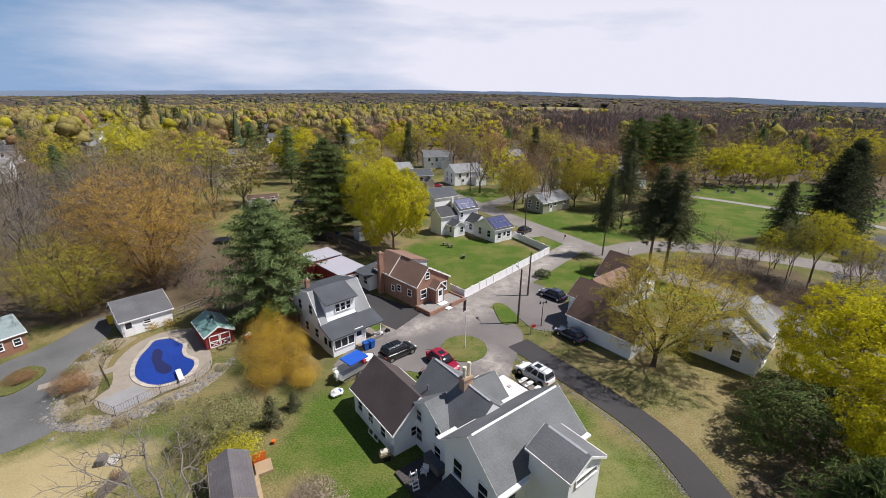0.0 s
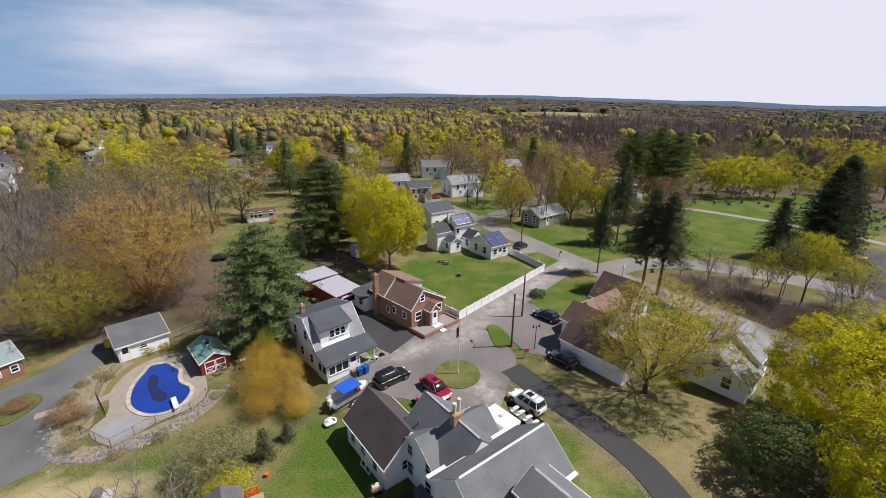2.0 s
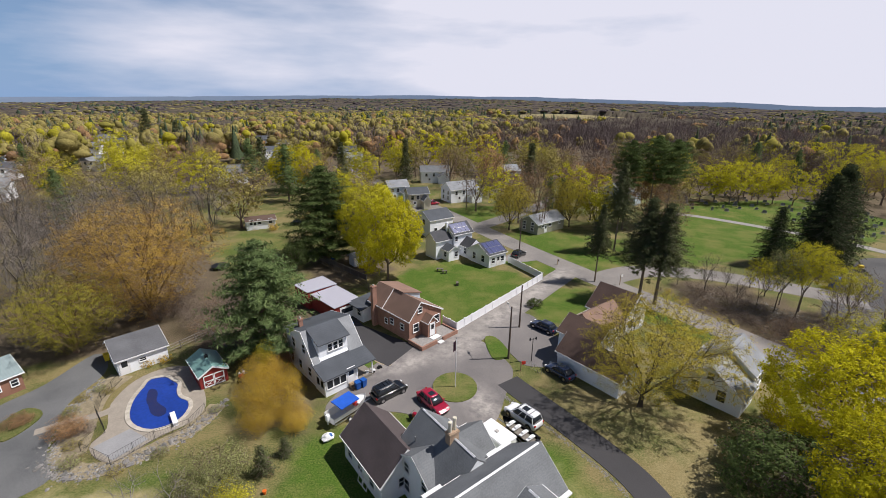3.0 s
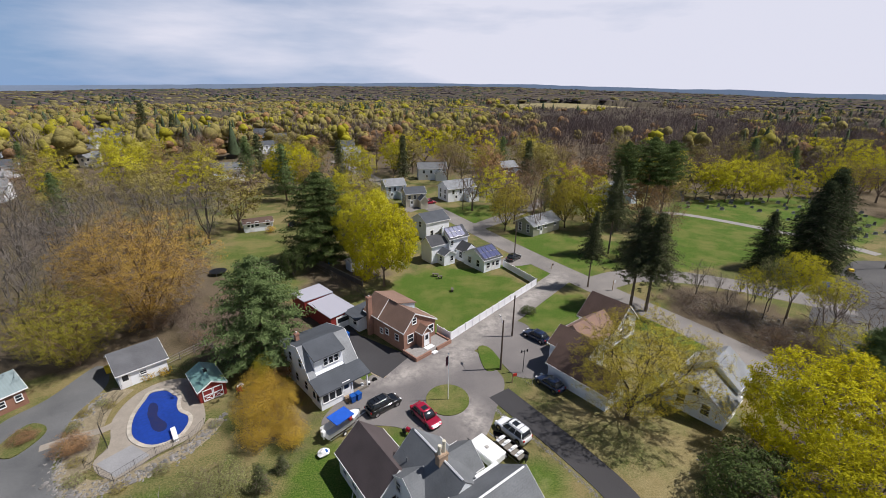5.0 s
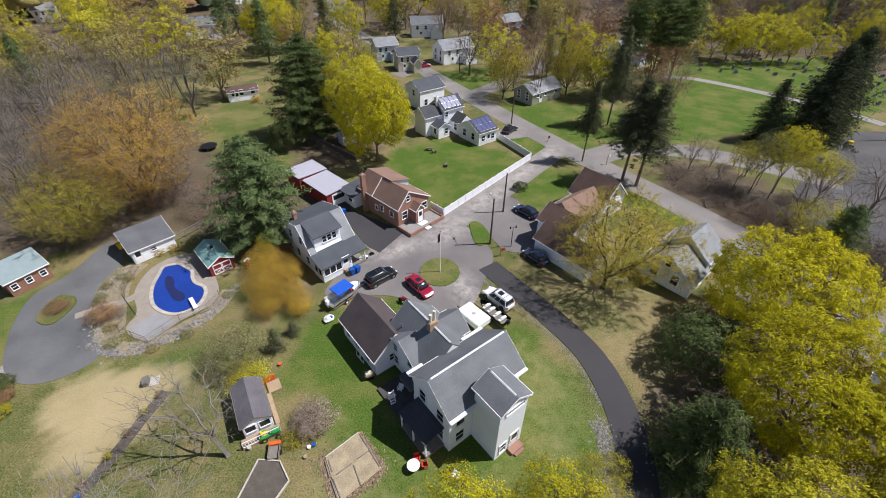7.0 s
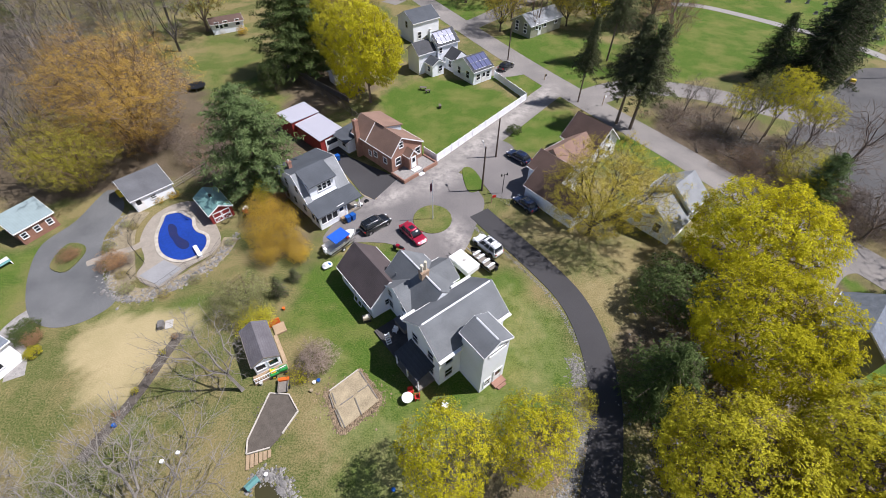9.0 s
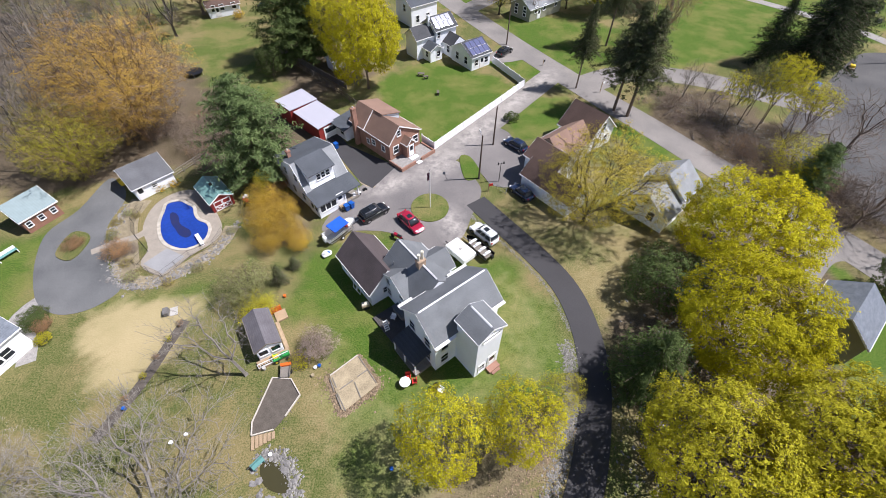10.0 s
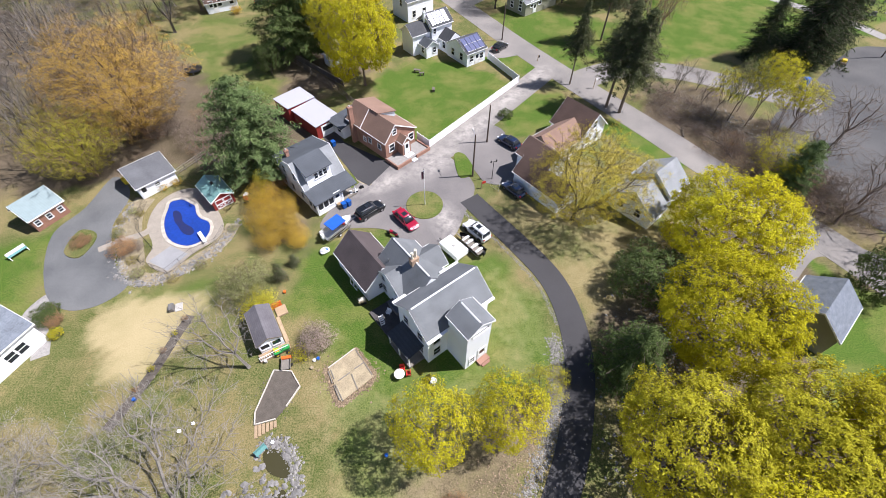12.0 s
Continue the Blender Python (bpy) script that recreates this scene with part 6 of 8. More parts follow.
def grey_wood(u):
    return ("grove_bare", GREY_TWIG) if u < 0.72 else ("grove_bare", OLIVE_LEAF) if u < 0.84 else ("grove_bare", RUST_LEAF) if u < 0.95 else ("mid_pine", None)


def village_wood(u):
    return ("mid_bare", RUST_LEAF) if u < 0.2 else ("mid_budding", OLIVE_LEAF) if u < 0.52 else ("mid_maple", None) if u < 0.56 else ("mid_budding", RUST_LEAF) if u < 0.62 else ("mid_budding", LIME_LEAF) if u < 0.8 else ("mid_maple", LIME_LEAF) if u < 0.88 else ("mid_pine", None) if u < 0.95 else ("mid_spruce", None)


def mauve_wood(u):
    return ("mid_bare", MAUVE_TWIG) if u < 0.66 else ("mid_maple", LIME_LEAF) if u < 0.78 else ("mid_budding", OLIVE_LEAF) if u < 0.92 else ("mid_bare", RUST_LEAF) if u < 0.97 else ("mid_pine", None)


scatter(46, -125, -56, 52, 110, 7.0, grey_wood, (12, 18))
scatter(52, -190, -38, 108, 250, 8.0, village_wood, (12, 19), lambda x, y: not (x > -62 and y < 130))
scatter(10, -36, -14, 100, 140, 6, village_wood, (9, 14))
scatter(24, -40, 60, 165, 225, 8.5, village_wood, (13, 19))
scatter(22, 12, 48, 118, 170, 7, lambda u: ("mid_bare", RUST_LEAF) if u < 0.55 else village_wood(u), (11, 17))
scatter(40, 45, 230, 168, 225, 6.5, mauve_wood, (14, 20))
scatter(30, 72, 200, 150, 184, 4.5, lambda u: ("mid_maple", LIME_LEAF) if u < 0.4 else ("mid_budding", LIME_LEAF) if u < 0.75 else ("mid_bare", MAUVE_TWIG), (11, 17), lambda x, y: y > 150 + abs(x - 105) * 0.16)
scatter(22, 60, 240, 186, 232, 4.2, mauve_wood, (15, 20))
scatter(12, 140, 210, 100, 170, 7, mauve_wood, (13, 18))
scatter(10, 100, 150, 28, 90, 9, mauve_wood, (10, 14), lambda x, y: x > 118)
scatter(9, 42, 60, 62, 80, 3.6, lambda u: ("grove_bare", TWIG), (4, 8), lambda x, y: y > 132 - 1.3 * x + 8)


def crown_shells(rs, px, py, z0, w, h, around, peaked=False):
    """Lumpy closed crowns, one after another in one mesh: rings of points pushed in and out."""
    m = len(px)
    rings = ((0.12, 1.0), (0.38, 0.72), (0.68, 0.36), (0.9, 0.12)) if peaked else ((0.22, 0.62), (0.45, 1.0), (0.72, 0.86), (0.93, 0.45))
    turn = np.arange(around) * math.tau / around
    pts = []
    for up, wide in rings:
        push = wide * rs.uniform(0.72, 1.22, (m, around))
        a = turn[None] + rs.uniform(0, 1, (m, 1)) + rs.normal(scale=0.12, size=(m, around))
        pts.append(np.stack([px[:, None] + np.cos(a) * push * w[:, None], py[:, None] + np.sin(a) * push * w[:, None], z0[:, None] + (up + rs.normal(scale=0.045, size=(m, around))) * h[:, None]], -1))
    pts.append(np.stack([px, py, z0 + h], -1)[:, None])
    v = np.concatenate(pts, 1)
    n = v.shape[1]
    quads = [(r * around + k, r * around + (k + 1) % around, (r + 1) * around + (k + 1) % around, (r + 1) * around + k) for r in range(len(rings) - 1) for k in range(around)]
    caps = [((len(rings) - 1) * around + k, (len(rings) - 1) * around + (k + 1) % around, n - 1) for k in range(around)]
    base = np.arange(m)[:, None, None] * n
    return v.reshape(-1, 3), (base + np.array(quads)[None]).reshape(-1, 4).tolist() + (base + np.array(caps)[None]).reshape(-1, 3).tolist()


def far_woods():
    """Woods past the village, to the hills: crowns of many small clumps, one sheet for each colour."""
    rs = np.random.RandomState(9)
    kinds = {"mauve": FAR_MAUVE, "grey": FAR_GREY, "rust": FAR_RUST, "olive": FAR_OLIVE, "lime": FAR_LIME, "yellow": FAR_YELLOW, "green": FAR_GREEN}
    names = list(kinds)
    rows = []
    for r0, r1, gap, n, size in ((262, 480, 7.5, 56, 1.0), (480, 900, 11, 26, 1.5), (900, 1900, 19, 10, 2.4), (1900, 4200, 45, 8, 4.2)):
        count = int(0.5 * math.radians(112) * (r1 ** 2 - r0 ** 2) / gap ** 2)
        r = np.sqrt(rs.uniform(r0 ** 2, r1 ** 2, count))
        a = np.radians(rs.uniform(-56, 56, count))
        x, y = r * np.sin(a), r * np.cos(a)
        keep = soft(x, y, FIELD, 10, 4) < 0.5
        keep &= soft(x, y, [(-330, 380), (-280, 460), (-180, 460), (-150, 340), (-260, 280)], 20, 5) < rs.uniform(0.2, 1.3, count)
        keep &= np.array([not any(before_house(px, py, a, b) for a, b in VILLAGE) for px, py in zip(x, y)]) if r1 < 500 else True
        x, y = x[keep], y[keep]
        clump = np.sin(x * 0.021 + 1.3) * np.sin(y * 0.017 + 0.4) + np.sin(x * 0.008 - y * 0.006) * 0.8
        u = rs.uniform(0, 1, len(x)) + clump * 0.12
        right = np.clip((x / np.maximum(y, 1) - 0.02) * 3 + 0.35, 0, 1)
        cut_l = np.array([0.2, 0.42, 0.56, 0.82, 0.91, 0.975])
        cut_r = np.array([0.76, 0.87, 0.905, 0.95, 0.975, 0.99])
        hazy = np.clip((np.hypot(x, y) - 520 - 500 * (1 - right)) / 700, 0, 1)[:, None]
        right = np.maximum(right, 0.0)
        cuts = cut_l[None] * (1 - right[:, None]) + cut_r[None] * right[:, None]
        cuts = cuts * (1 - hazy) + np.array([0.5, 0.7, 0.78, 0.89, 0.91, 0.93])[None] * hazy
        kind = (u[:, None] > cuts).sum(1)
        rows.append((x, y, kind, n, size, gap, r0 >= 900))
    for k, name in enumerate(names):
        for distant in (False, True):
            vs, fs, base = [], [], 0
            for x, y, kind, n, size, gap, is_far in rows:
                sel = kind == k
                if is_far != distant or not sel.any():
                    continue
                px, py = x[sel], y[sel]
                m = len(px)
                n = n * (3 if name == "green" else 2 if name in ("olive", "lime", "yellow") else 1) if gap > 9 else n
                h = (rs.uniform(11, 19, m) if gap < 9 else rs.uniform(13, 17, m)) * (1.35 if name == "green" else 1.1 if name in ("olive", "lime", "yellow") else 1)
                w = gap * rs.uniform(0.5, 0.75, m)
                z0 = land(px, py)
                d = rs.normal(size=(m, n, 3))
                d[:, :, 2] = np.abs(d[:, :, 2]) - 0.35
                d /= np.linalg.norm(d, axis=2)[:, :, None]
                d *= rs.uniform(0.55, 1.05, (m, n, 1))
                zz = d[:, :, 2] * 0.42 + 0.6
                if name == "green":
                    zz = rs.uniform(0.15, 1, (m, n))
                    d[:, :, :2] *= (1.05 - zz)[:, :, None]
                pts = np.stack([px[:, None] + d[:, :, 0] * w[:, None], py[:, None] + d[:, :, 1] * w[:, None], z0[:, None] + zz * h[:, None]], -1).reshape(-1, 3)
                out = d.copy()
                out[:, :, 2] += 0.9 if distant else 0.45
                out = out.reshape(-1, 3)
                if name in ("mauve", "grey") and not distant:
                    v, f = leaves(rs, pts, size, 0.4, 2.0, 0.2, out, along=out * 0.35 + np.array([[0, 0, 1.0]]))
                else:
                    if name == "green":
                        v, f = crown_shells(rs, px, py, z0, w * 0.85, h * 0.85, 6, True)
                    else:
                        lobes = 6 if gap < 9 else 4 if gap < 12 else 2
                        turn, reach = rs.uniform(0, math.tau, (m, lobes)), rs.uniform(0.25, 0.75, (m, lobes)) * w[:, None]
                        lift = rs.uniform(0.15, 0.56, (m, lobes)) * h[:, None]
                        v, f = crown_shells(rs, (px[:, None] + np.cos(turn) * reach).ravel(), (py[:, None] + np.sin(turn) * reach).ravel(), (z0[:, None] + lift).ravel(), np.repeat(w, lobes) * rs.uniform(0.5, 0.85, m * lobes), np.repeat(h, lobes) * rs.uniform(0.26, 0.42, m * lobes), 6 if gap < 9 else 5)
                    vs.append(v), fs.extend([tuple(k + base for k in q) for q in f])
                    base += len(v)
                    if gap > 12:
                        continue
                    few = rs.choice(len(pts), len(pts) * 3 // 4, replace=False)
                    v, f = leaves(rs, pts[few] + (out[few] * 0.3), size * 0.42, 0.6, out=out[few], wild=0.4)
                vs.append(v), fs.extend((f + base).tolist())
                base += len(v)
            if not vs:
                continue
            me = bpy.data.meshes.new("woods")
            me.from_pydata(np.concatenate(vs).tolist(), [], fs)
            me.polygons.foreach_set("use_smooth", [True] * len(me.polygons))
            cover = kinds[name] if not distant else HAZED_GREEN if name == "green" else HAZED_MAUVE if name in ("mauve", "grey", "rust") else HAZED_OLIVE
            tagged(link_mesh("woods", me, cover, None), ("distant" if distant else "far") + " spring woods of " + {"mauve": "bare mauve-brown", "grey": "bare grey", "rust": "rusty budding", "olive": "olive budding", "lime": "pale green", "yellow": "bright yellow-green", "green": "dark evergreen"}[name] + " trees", "woods", kind="stuff")


far_woods()


def canopy():
    """The closed roof of the woods beyond the village: crown after crown, with the hay field left open."""
    rs = np.random.RandomState(4)
    r = 470 * (4250 / 470) ** (np.arange(171) / 170)
    a = np.radians(np.linspace(-57, 57, 521))
    rr, aa = np.meshgrid(r, a, indexing="ij")
    rr = rr * (1 + rs.normal(scale=0.003, size=rr.shape))
    x, y = rr * np.sin(aa), rr * np.cos(aa)
    crowns = rs.normal(scale=0.7, size=x.shape) + 1.6 * np.sin(x * 0.11 + 2 * np.sin(y * 0.05)) * np.sin(y * 0.09) + 1.5 * np.sin(x * 0.02 + y * 0.013)
    open_ = soft(x.reshape(-1), y.reshape(-1), FIELD, 12, 3).reshape(x.shape)
    z = land(x, y) + np.where(open_ > 0.5, -2.0, 10.5 + crowns)
    z[0] -= 9
    nr, na = x.shape
    i = (np.arange(nr - 1)[:, None] * na + np.arange(na - 1)[None]).reshape(-1)
    me = bpy.data.meshes.new("woods")
    me.from_pydata(np.stack([x, y, z], -1).reshape(-1, 3).tolist(), [], np.stack([i, i + 1, i + na + 1, i + na], 1).tolist())
    tagged(link_mesh("woods", me, CANOPY, None), "distant mauve-brown bare spring woods to the horizon", "woods", kind="stuff")
    me.polygons.foreach_set("use_smooth", [True] * len(me.polygons))


canopy()


# ---- pool garden ----
POOL = smooth([(-35.6, 45.1), (-35.4, 43.6), (-35.0, 42.2), (-34.2, 40.6), (-33.2, 39.3), (-31.8, 38.4), (-30.2, 38.0), (-28.9, 38.5), (-28.1, 39.6), (-28.1, 41.2), (-28.8, 42.5), (-30.2, 43.2), (-31.2, 44.3), (-31.9, 45.7), (-32.9, 46.3), (-34.1, 47.0), (-35.0, 46.9), (-35.8, 46.4)], 4)


def widened(line, d):
    out = []
    for i, p in enumerate(line):
        a, b = Vector(line[i - 1]), Vector(line[(i + 1) % len(line)])
        t = (b - a).normalized()
        out.append((p[0] - t.y * d, p[1] + t.x * d))
    return out


side = 1 if sum(a[0] * b[1] - b[0] * a[1] for a, b in zip(POOL, POOL[1:] + POOL[:1])) < 0 else -1
tagged(part("pool_cover", flat_shape(POOL, -0.05, 0.1), POOL_COVER, None), "dark blue winter cover on the swimming pool", "pool cover")
tagged(part("silt_patch", flat_shape(smooth([(-34.6, 44.4), (-34.1, 44.7), (-33.2, 43.9), (-32.5, 42.6), (-31.6, 41.9), (-30.6, 41.3), (-30.1, 40.4), (-30.6, 39.9), (-31.7, 40.4), (-32.7, 41.5), (-33.7, 42.6)], 5), 0.1, 0.106), POOL_SILT, None), "dark leaf silt on the sagging pool cover", "silt")
patio = tagged(part("pool_patio", flat_shape(smooth([(-37.6, 46.3), (-37.3, 41.8), (-34.9, 38.0), (-34.6, 35.2), (-31.1, 33.5), (-28.6, 37.0), (-26.5, 39.4), (-26.5, 42.2), (-29.4, 46.4), (-32.2, 49.4), (-35.4, 49.2)], 4), -0.1, 0.06), PAVER, None), "curved tan concrete patio round the pool", "patio", kind="structure")
tagged(part("patio_slab", flat_shape([(-34.3, 35.3), (-31.1, 33.7), (-29.5, 36.6), (-32.4, 38.0)], 0.0, 0.075), SMOOTH_CONCRETE, None), "smooth grey concrete patio slab", "patio", kind="structure")
inner, outer = widened(POOL, side * 0.02), widened(POOL, side * 0.48)
n_pool = len(POOL)
for k in range(n_pool):
    a, b = k, (k + 1) % n_pool
    ring = [Vector(inner[a]), Vector(inner[b]), Vector(outer[b]), Vector(outer[a])]
    mid_p = sum(ring, Vector((0, 0))) / 4
    ring = [mid_p + (p - mid_p) * 0.95 for p in ring]
    ob = part("coping_stone", prism(bmesh.new(), [(p.x, p.y, 0.03) for p in ring], [(p.x, p.y, 0.13 + 0.008 * (k % 3)) for p in ring]), bpy.data.materials.get("coping") or mat("coping", (0.43, 0.39, 0.33), 0.8, var=0.25, scale=0.8, each=0.12), patio)
board = thing("diving_board", -27.9, 38.7, 0, 40, "white diving board at the pool's edge", "diving board")
part("board", boxes((-0.25, 0.25, -0.3, 2.0, 0.42, 0.5), bevel=0.02), PLASTIC_WHITE, board)
part("stand", boxes((-0.22, 0.22, -0.2, 0.5, 0.0, 0.42), bevel=0.02), PLASTIC_WHITE, board)


def wire_fence(name, line, height, gap, rails, post_r, material, label, closed=False, zr=()):
    f = thing(name, line[0][0], line[0][1], 0, 0, label, "fence")
    o = Vector((*line[0], 0))
    for (a, b) in zip(line, line[1:]):
        a, b = Vector((*a, 0)) - o, Vector((*b, 0)) - o
        n = max(1, round((b - a).length / gap))
        for k in range(n):
            p = a.lerp(b, k / n)
            part("post", rod(bmesh.new(), p, p + Vector((0, 0, height)), post_r, sides=6), material, f)
        for z in rails:
            part("rail", rod(bmesh.new(), a + Vector((0, 0, z)), b + Vector((0, 0, z)), post_r * 0.7, sides=5), material, f)
        bm = bmesh.new()
        m = int((b - a).length / 0.22)
        for k in range(m):
            p = a.lerp(b, (k + 0.5) / m)
            rod(bm, p + Vector((0, 0, rails[0])), p + Vector((0, 0, rails[-1])), 0.009, sides=3)
        part("picket", bm, material, f)["kind"] = "stuff"
    return f


wire_fence("pool_fence", [(-25.9, 41.0), (-26.2, 38.4), (-28.8, 36.6), (-30.9, 33.2), (-35.1, 34.8), (-34.6, 37.4), (-37.6, 40.1), (-38.9, 42.5), (-39.4, 46.6)], 1.2, 2.0, (0.12, 1.15), 0.02, BLACK_METAL, "low black metal fence round the pool patio")
wire_fence("yard_fence", [(-37.4, 52.1), (-34.2, 57.6), (-29.5, 53.5)], 1.3, 2.2, (0.4, 0.8, 1.2), 0.06, GREY_TIMBER, "grey timber rail fence behind the pool")


def lumps(name, spots, material, label, category, size=(0.25, 0.6), group=""):
    r = random.Random(len(spots) * 7)
    for k, (x, y) in enumerate(spots):
        s = r.uniform(*size)
        ob = thing(name, x, y, 0, r.uniform(0, 360), label, category, group)
        part("stone", blob(bmesh.new(), 0, 0, s * 0.15, s, s * r.uniform(0.6, 0.9), s * r.uniform(0.22, 0.4), k, 0.6, 1), material, ob)


def along(points, gap, jitter, seed):
    r, line, out = random.Random(seed), [Vector(p) for p in points], []
    for a, b in zip(line, line[1:]):
        n = max(1, int((b - a).length / gap))
        out += [tuple(a.lerp(b, (k + 0.5) / n) + Vector((r.gauss(0, jitter), r.gauss(0, jitter)))) for k in range(n)]
    return out


lumps("rock", along([(-24.8, 42.8), (-24.9, 39.7), (-25.9, 37.6), (-27.8, 35.4), (-29.4, 33.4), (-31.2, 32.3)], 0.4, 0.25, 1) + along([(-32.0, 32.2), (-33.5, 31.8), (-35, 31.7), (-36.7, 32.6), (-37.8, 34)], 0.28, 0.45, 2), ROCK, "grey fieldstone in the garden's retaining wall", "rock", (0.15, 0.42), "rocks round the pool garden")
for x, y, r, key, label in ((-38.0, 49.4, 0.9, GOLD_LEAF, "yellow flowering forsythia bush"), (-36.4, 50.6, 0.95, GOLD_LEAF, "yellow flowering forsythia bush")):
    plant("tiny_shrub", x, y, 1.0, r, x * 40, "shrub", label, "shrub", crown=key)
for x, y, r, c in ((-40.5, 44.5, 0.9, SHRUB_LEAF), (-41.2, 42.6, 0.9, OLIVE_LEAF), (-40.6, 40.2, 1.0, SHRUB_LEAF), (-39.2, 44.0, 0.8, OLIVE_LEAF), (-37.0, 37.6, 1.2, TWIG), (-36.4, 35.4, 1.0, OLIVE_LEAF), (-34.8, 33.2, 1.2, SHRUB_LEAF), (-27.0, 34.6, 1.0, SHRUB_LEAF), (-29.8, 32.4, 0.9, OLIVE_LEAF), (-24.9, 41.2, 0.8, SHRUB_LEAF)):
    plant("tiny_shrub", x, y, r * 0.55, r, x * 70, "shrub", "low dry garden plants among the stones", "shrub", crown=c)
bin_l = thing("rockery_bed", -39, 38.6, 0, 0, "dry planted bed of soil and straw along the driveway", "planting bed", kind="structure")
STRAW = mat("straw_and_soil", (0.24, 0.2, 0.13), 0.95, var=0.5, scale=1.6, fine=8, bump=0.6)
part("bed", ribbon([(-1.0, 8.8), (-1.2, 5), (0.2, 1.2), (2.2, -2.6), (3.2, -4.6)], 3.0, -0.05, 0.02), STRAW, bin_l)
part("bed", ribbon([(2.6, -4.2), (4.2, -5.8), (6.4, -6.2), (9, -5.1), (11.6, -2.4), (13.4, 0.4), (13.9, 3.6)], 2.0, -0.05, 0.026), STRAW, bin_l)
tagged(part("garden_path", ribbon([(-42.0, 37.2), (-39.6, 38.9), (-37.2, 40.2), (-36.4, 41.5)], 1.1, -0.05, 0.034), PAVER, None), "tan flagstone path to the pool", "path", kind="structure")
tagged(part("entry_path", ribbon([(-43.4, 30.2), (-44.6, 28.6), (-45.0, 26.6), (-43.8, 25.2), (-42.0, 24.0), (-40.6, 21.4)], 1.9, -0.05, 0.02), GRAVEL, None), "pale flagstone path to the white house", "path", kind="structure")


# ---- vehicles ----
def rounded(x0, x1, w, r, z, n=5):
    """A ring of points: a rectangle from x0 to x1, w to either side, with round corners."""
    out = []
    for cx, cy, a0 in ((x1 - r, w - r, 0), (x0 + r, w - r, 90), (x0 + r, -w + r, 180), (x1 - r, -w + r, 270)):
        out += [(cx + r * math.cos(radians(a0 + 90 * k / n)), cy + r * math.sin(radians(a0 + 90 * k / n)), z) for k in range(n + 1)]
    return out


def loft(rings, cap=True):
    bm = bmesh.new()
    rows = [[bm.verts.new(p) for p in ring] for ring in rings]
    for a, b in zip(rows, rows[1:]):
        for i in range(len(a)):
            f = bm.faces.new((a[i], a[(i + 1) % len(a)], b[(i + 1) % len(a)], b[i]))
            f.smooth = True
    if cap:
        bm.faces.new(rows[0][::-1]), bm.faces.new(rows[-1])
    return bm


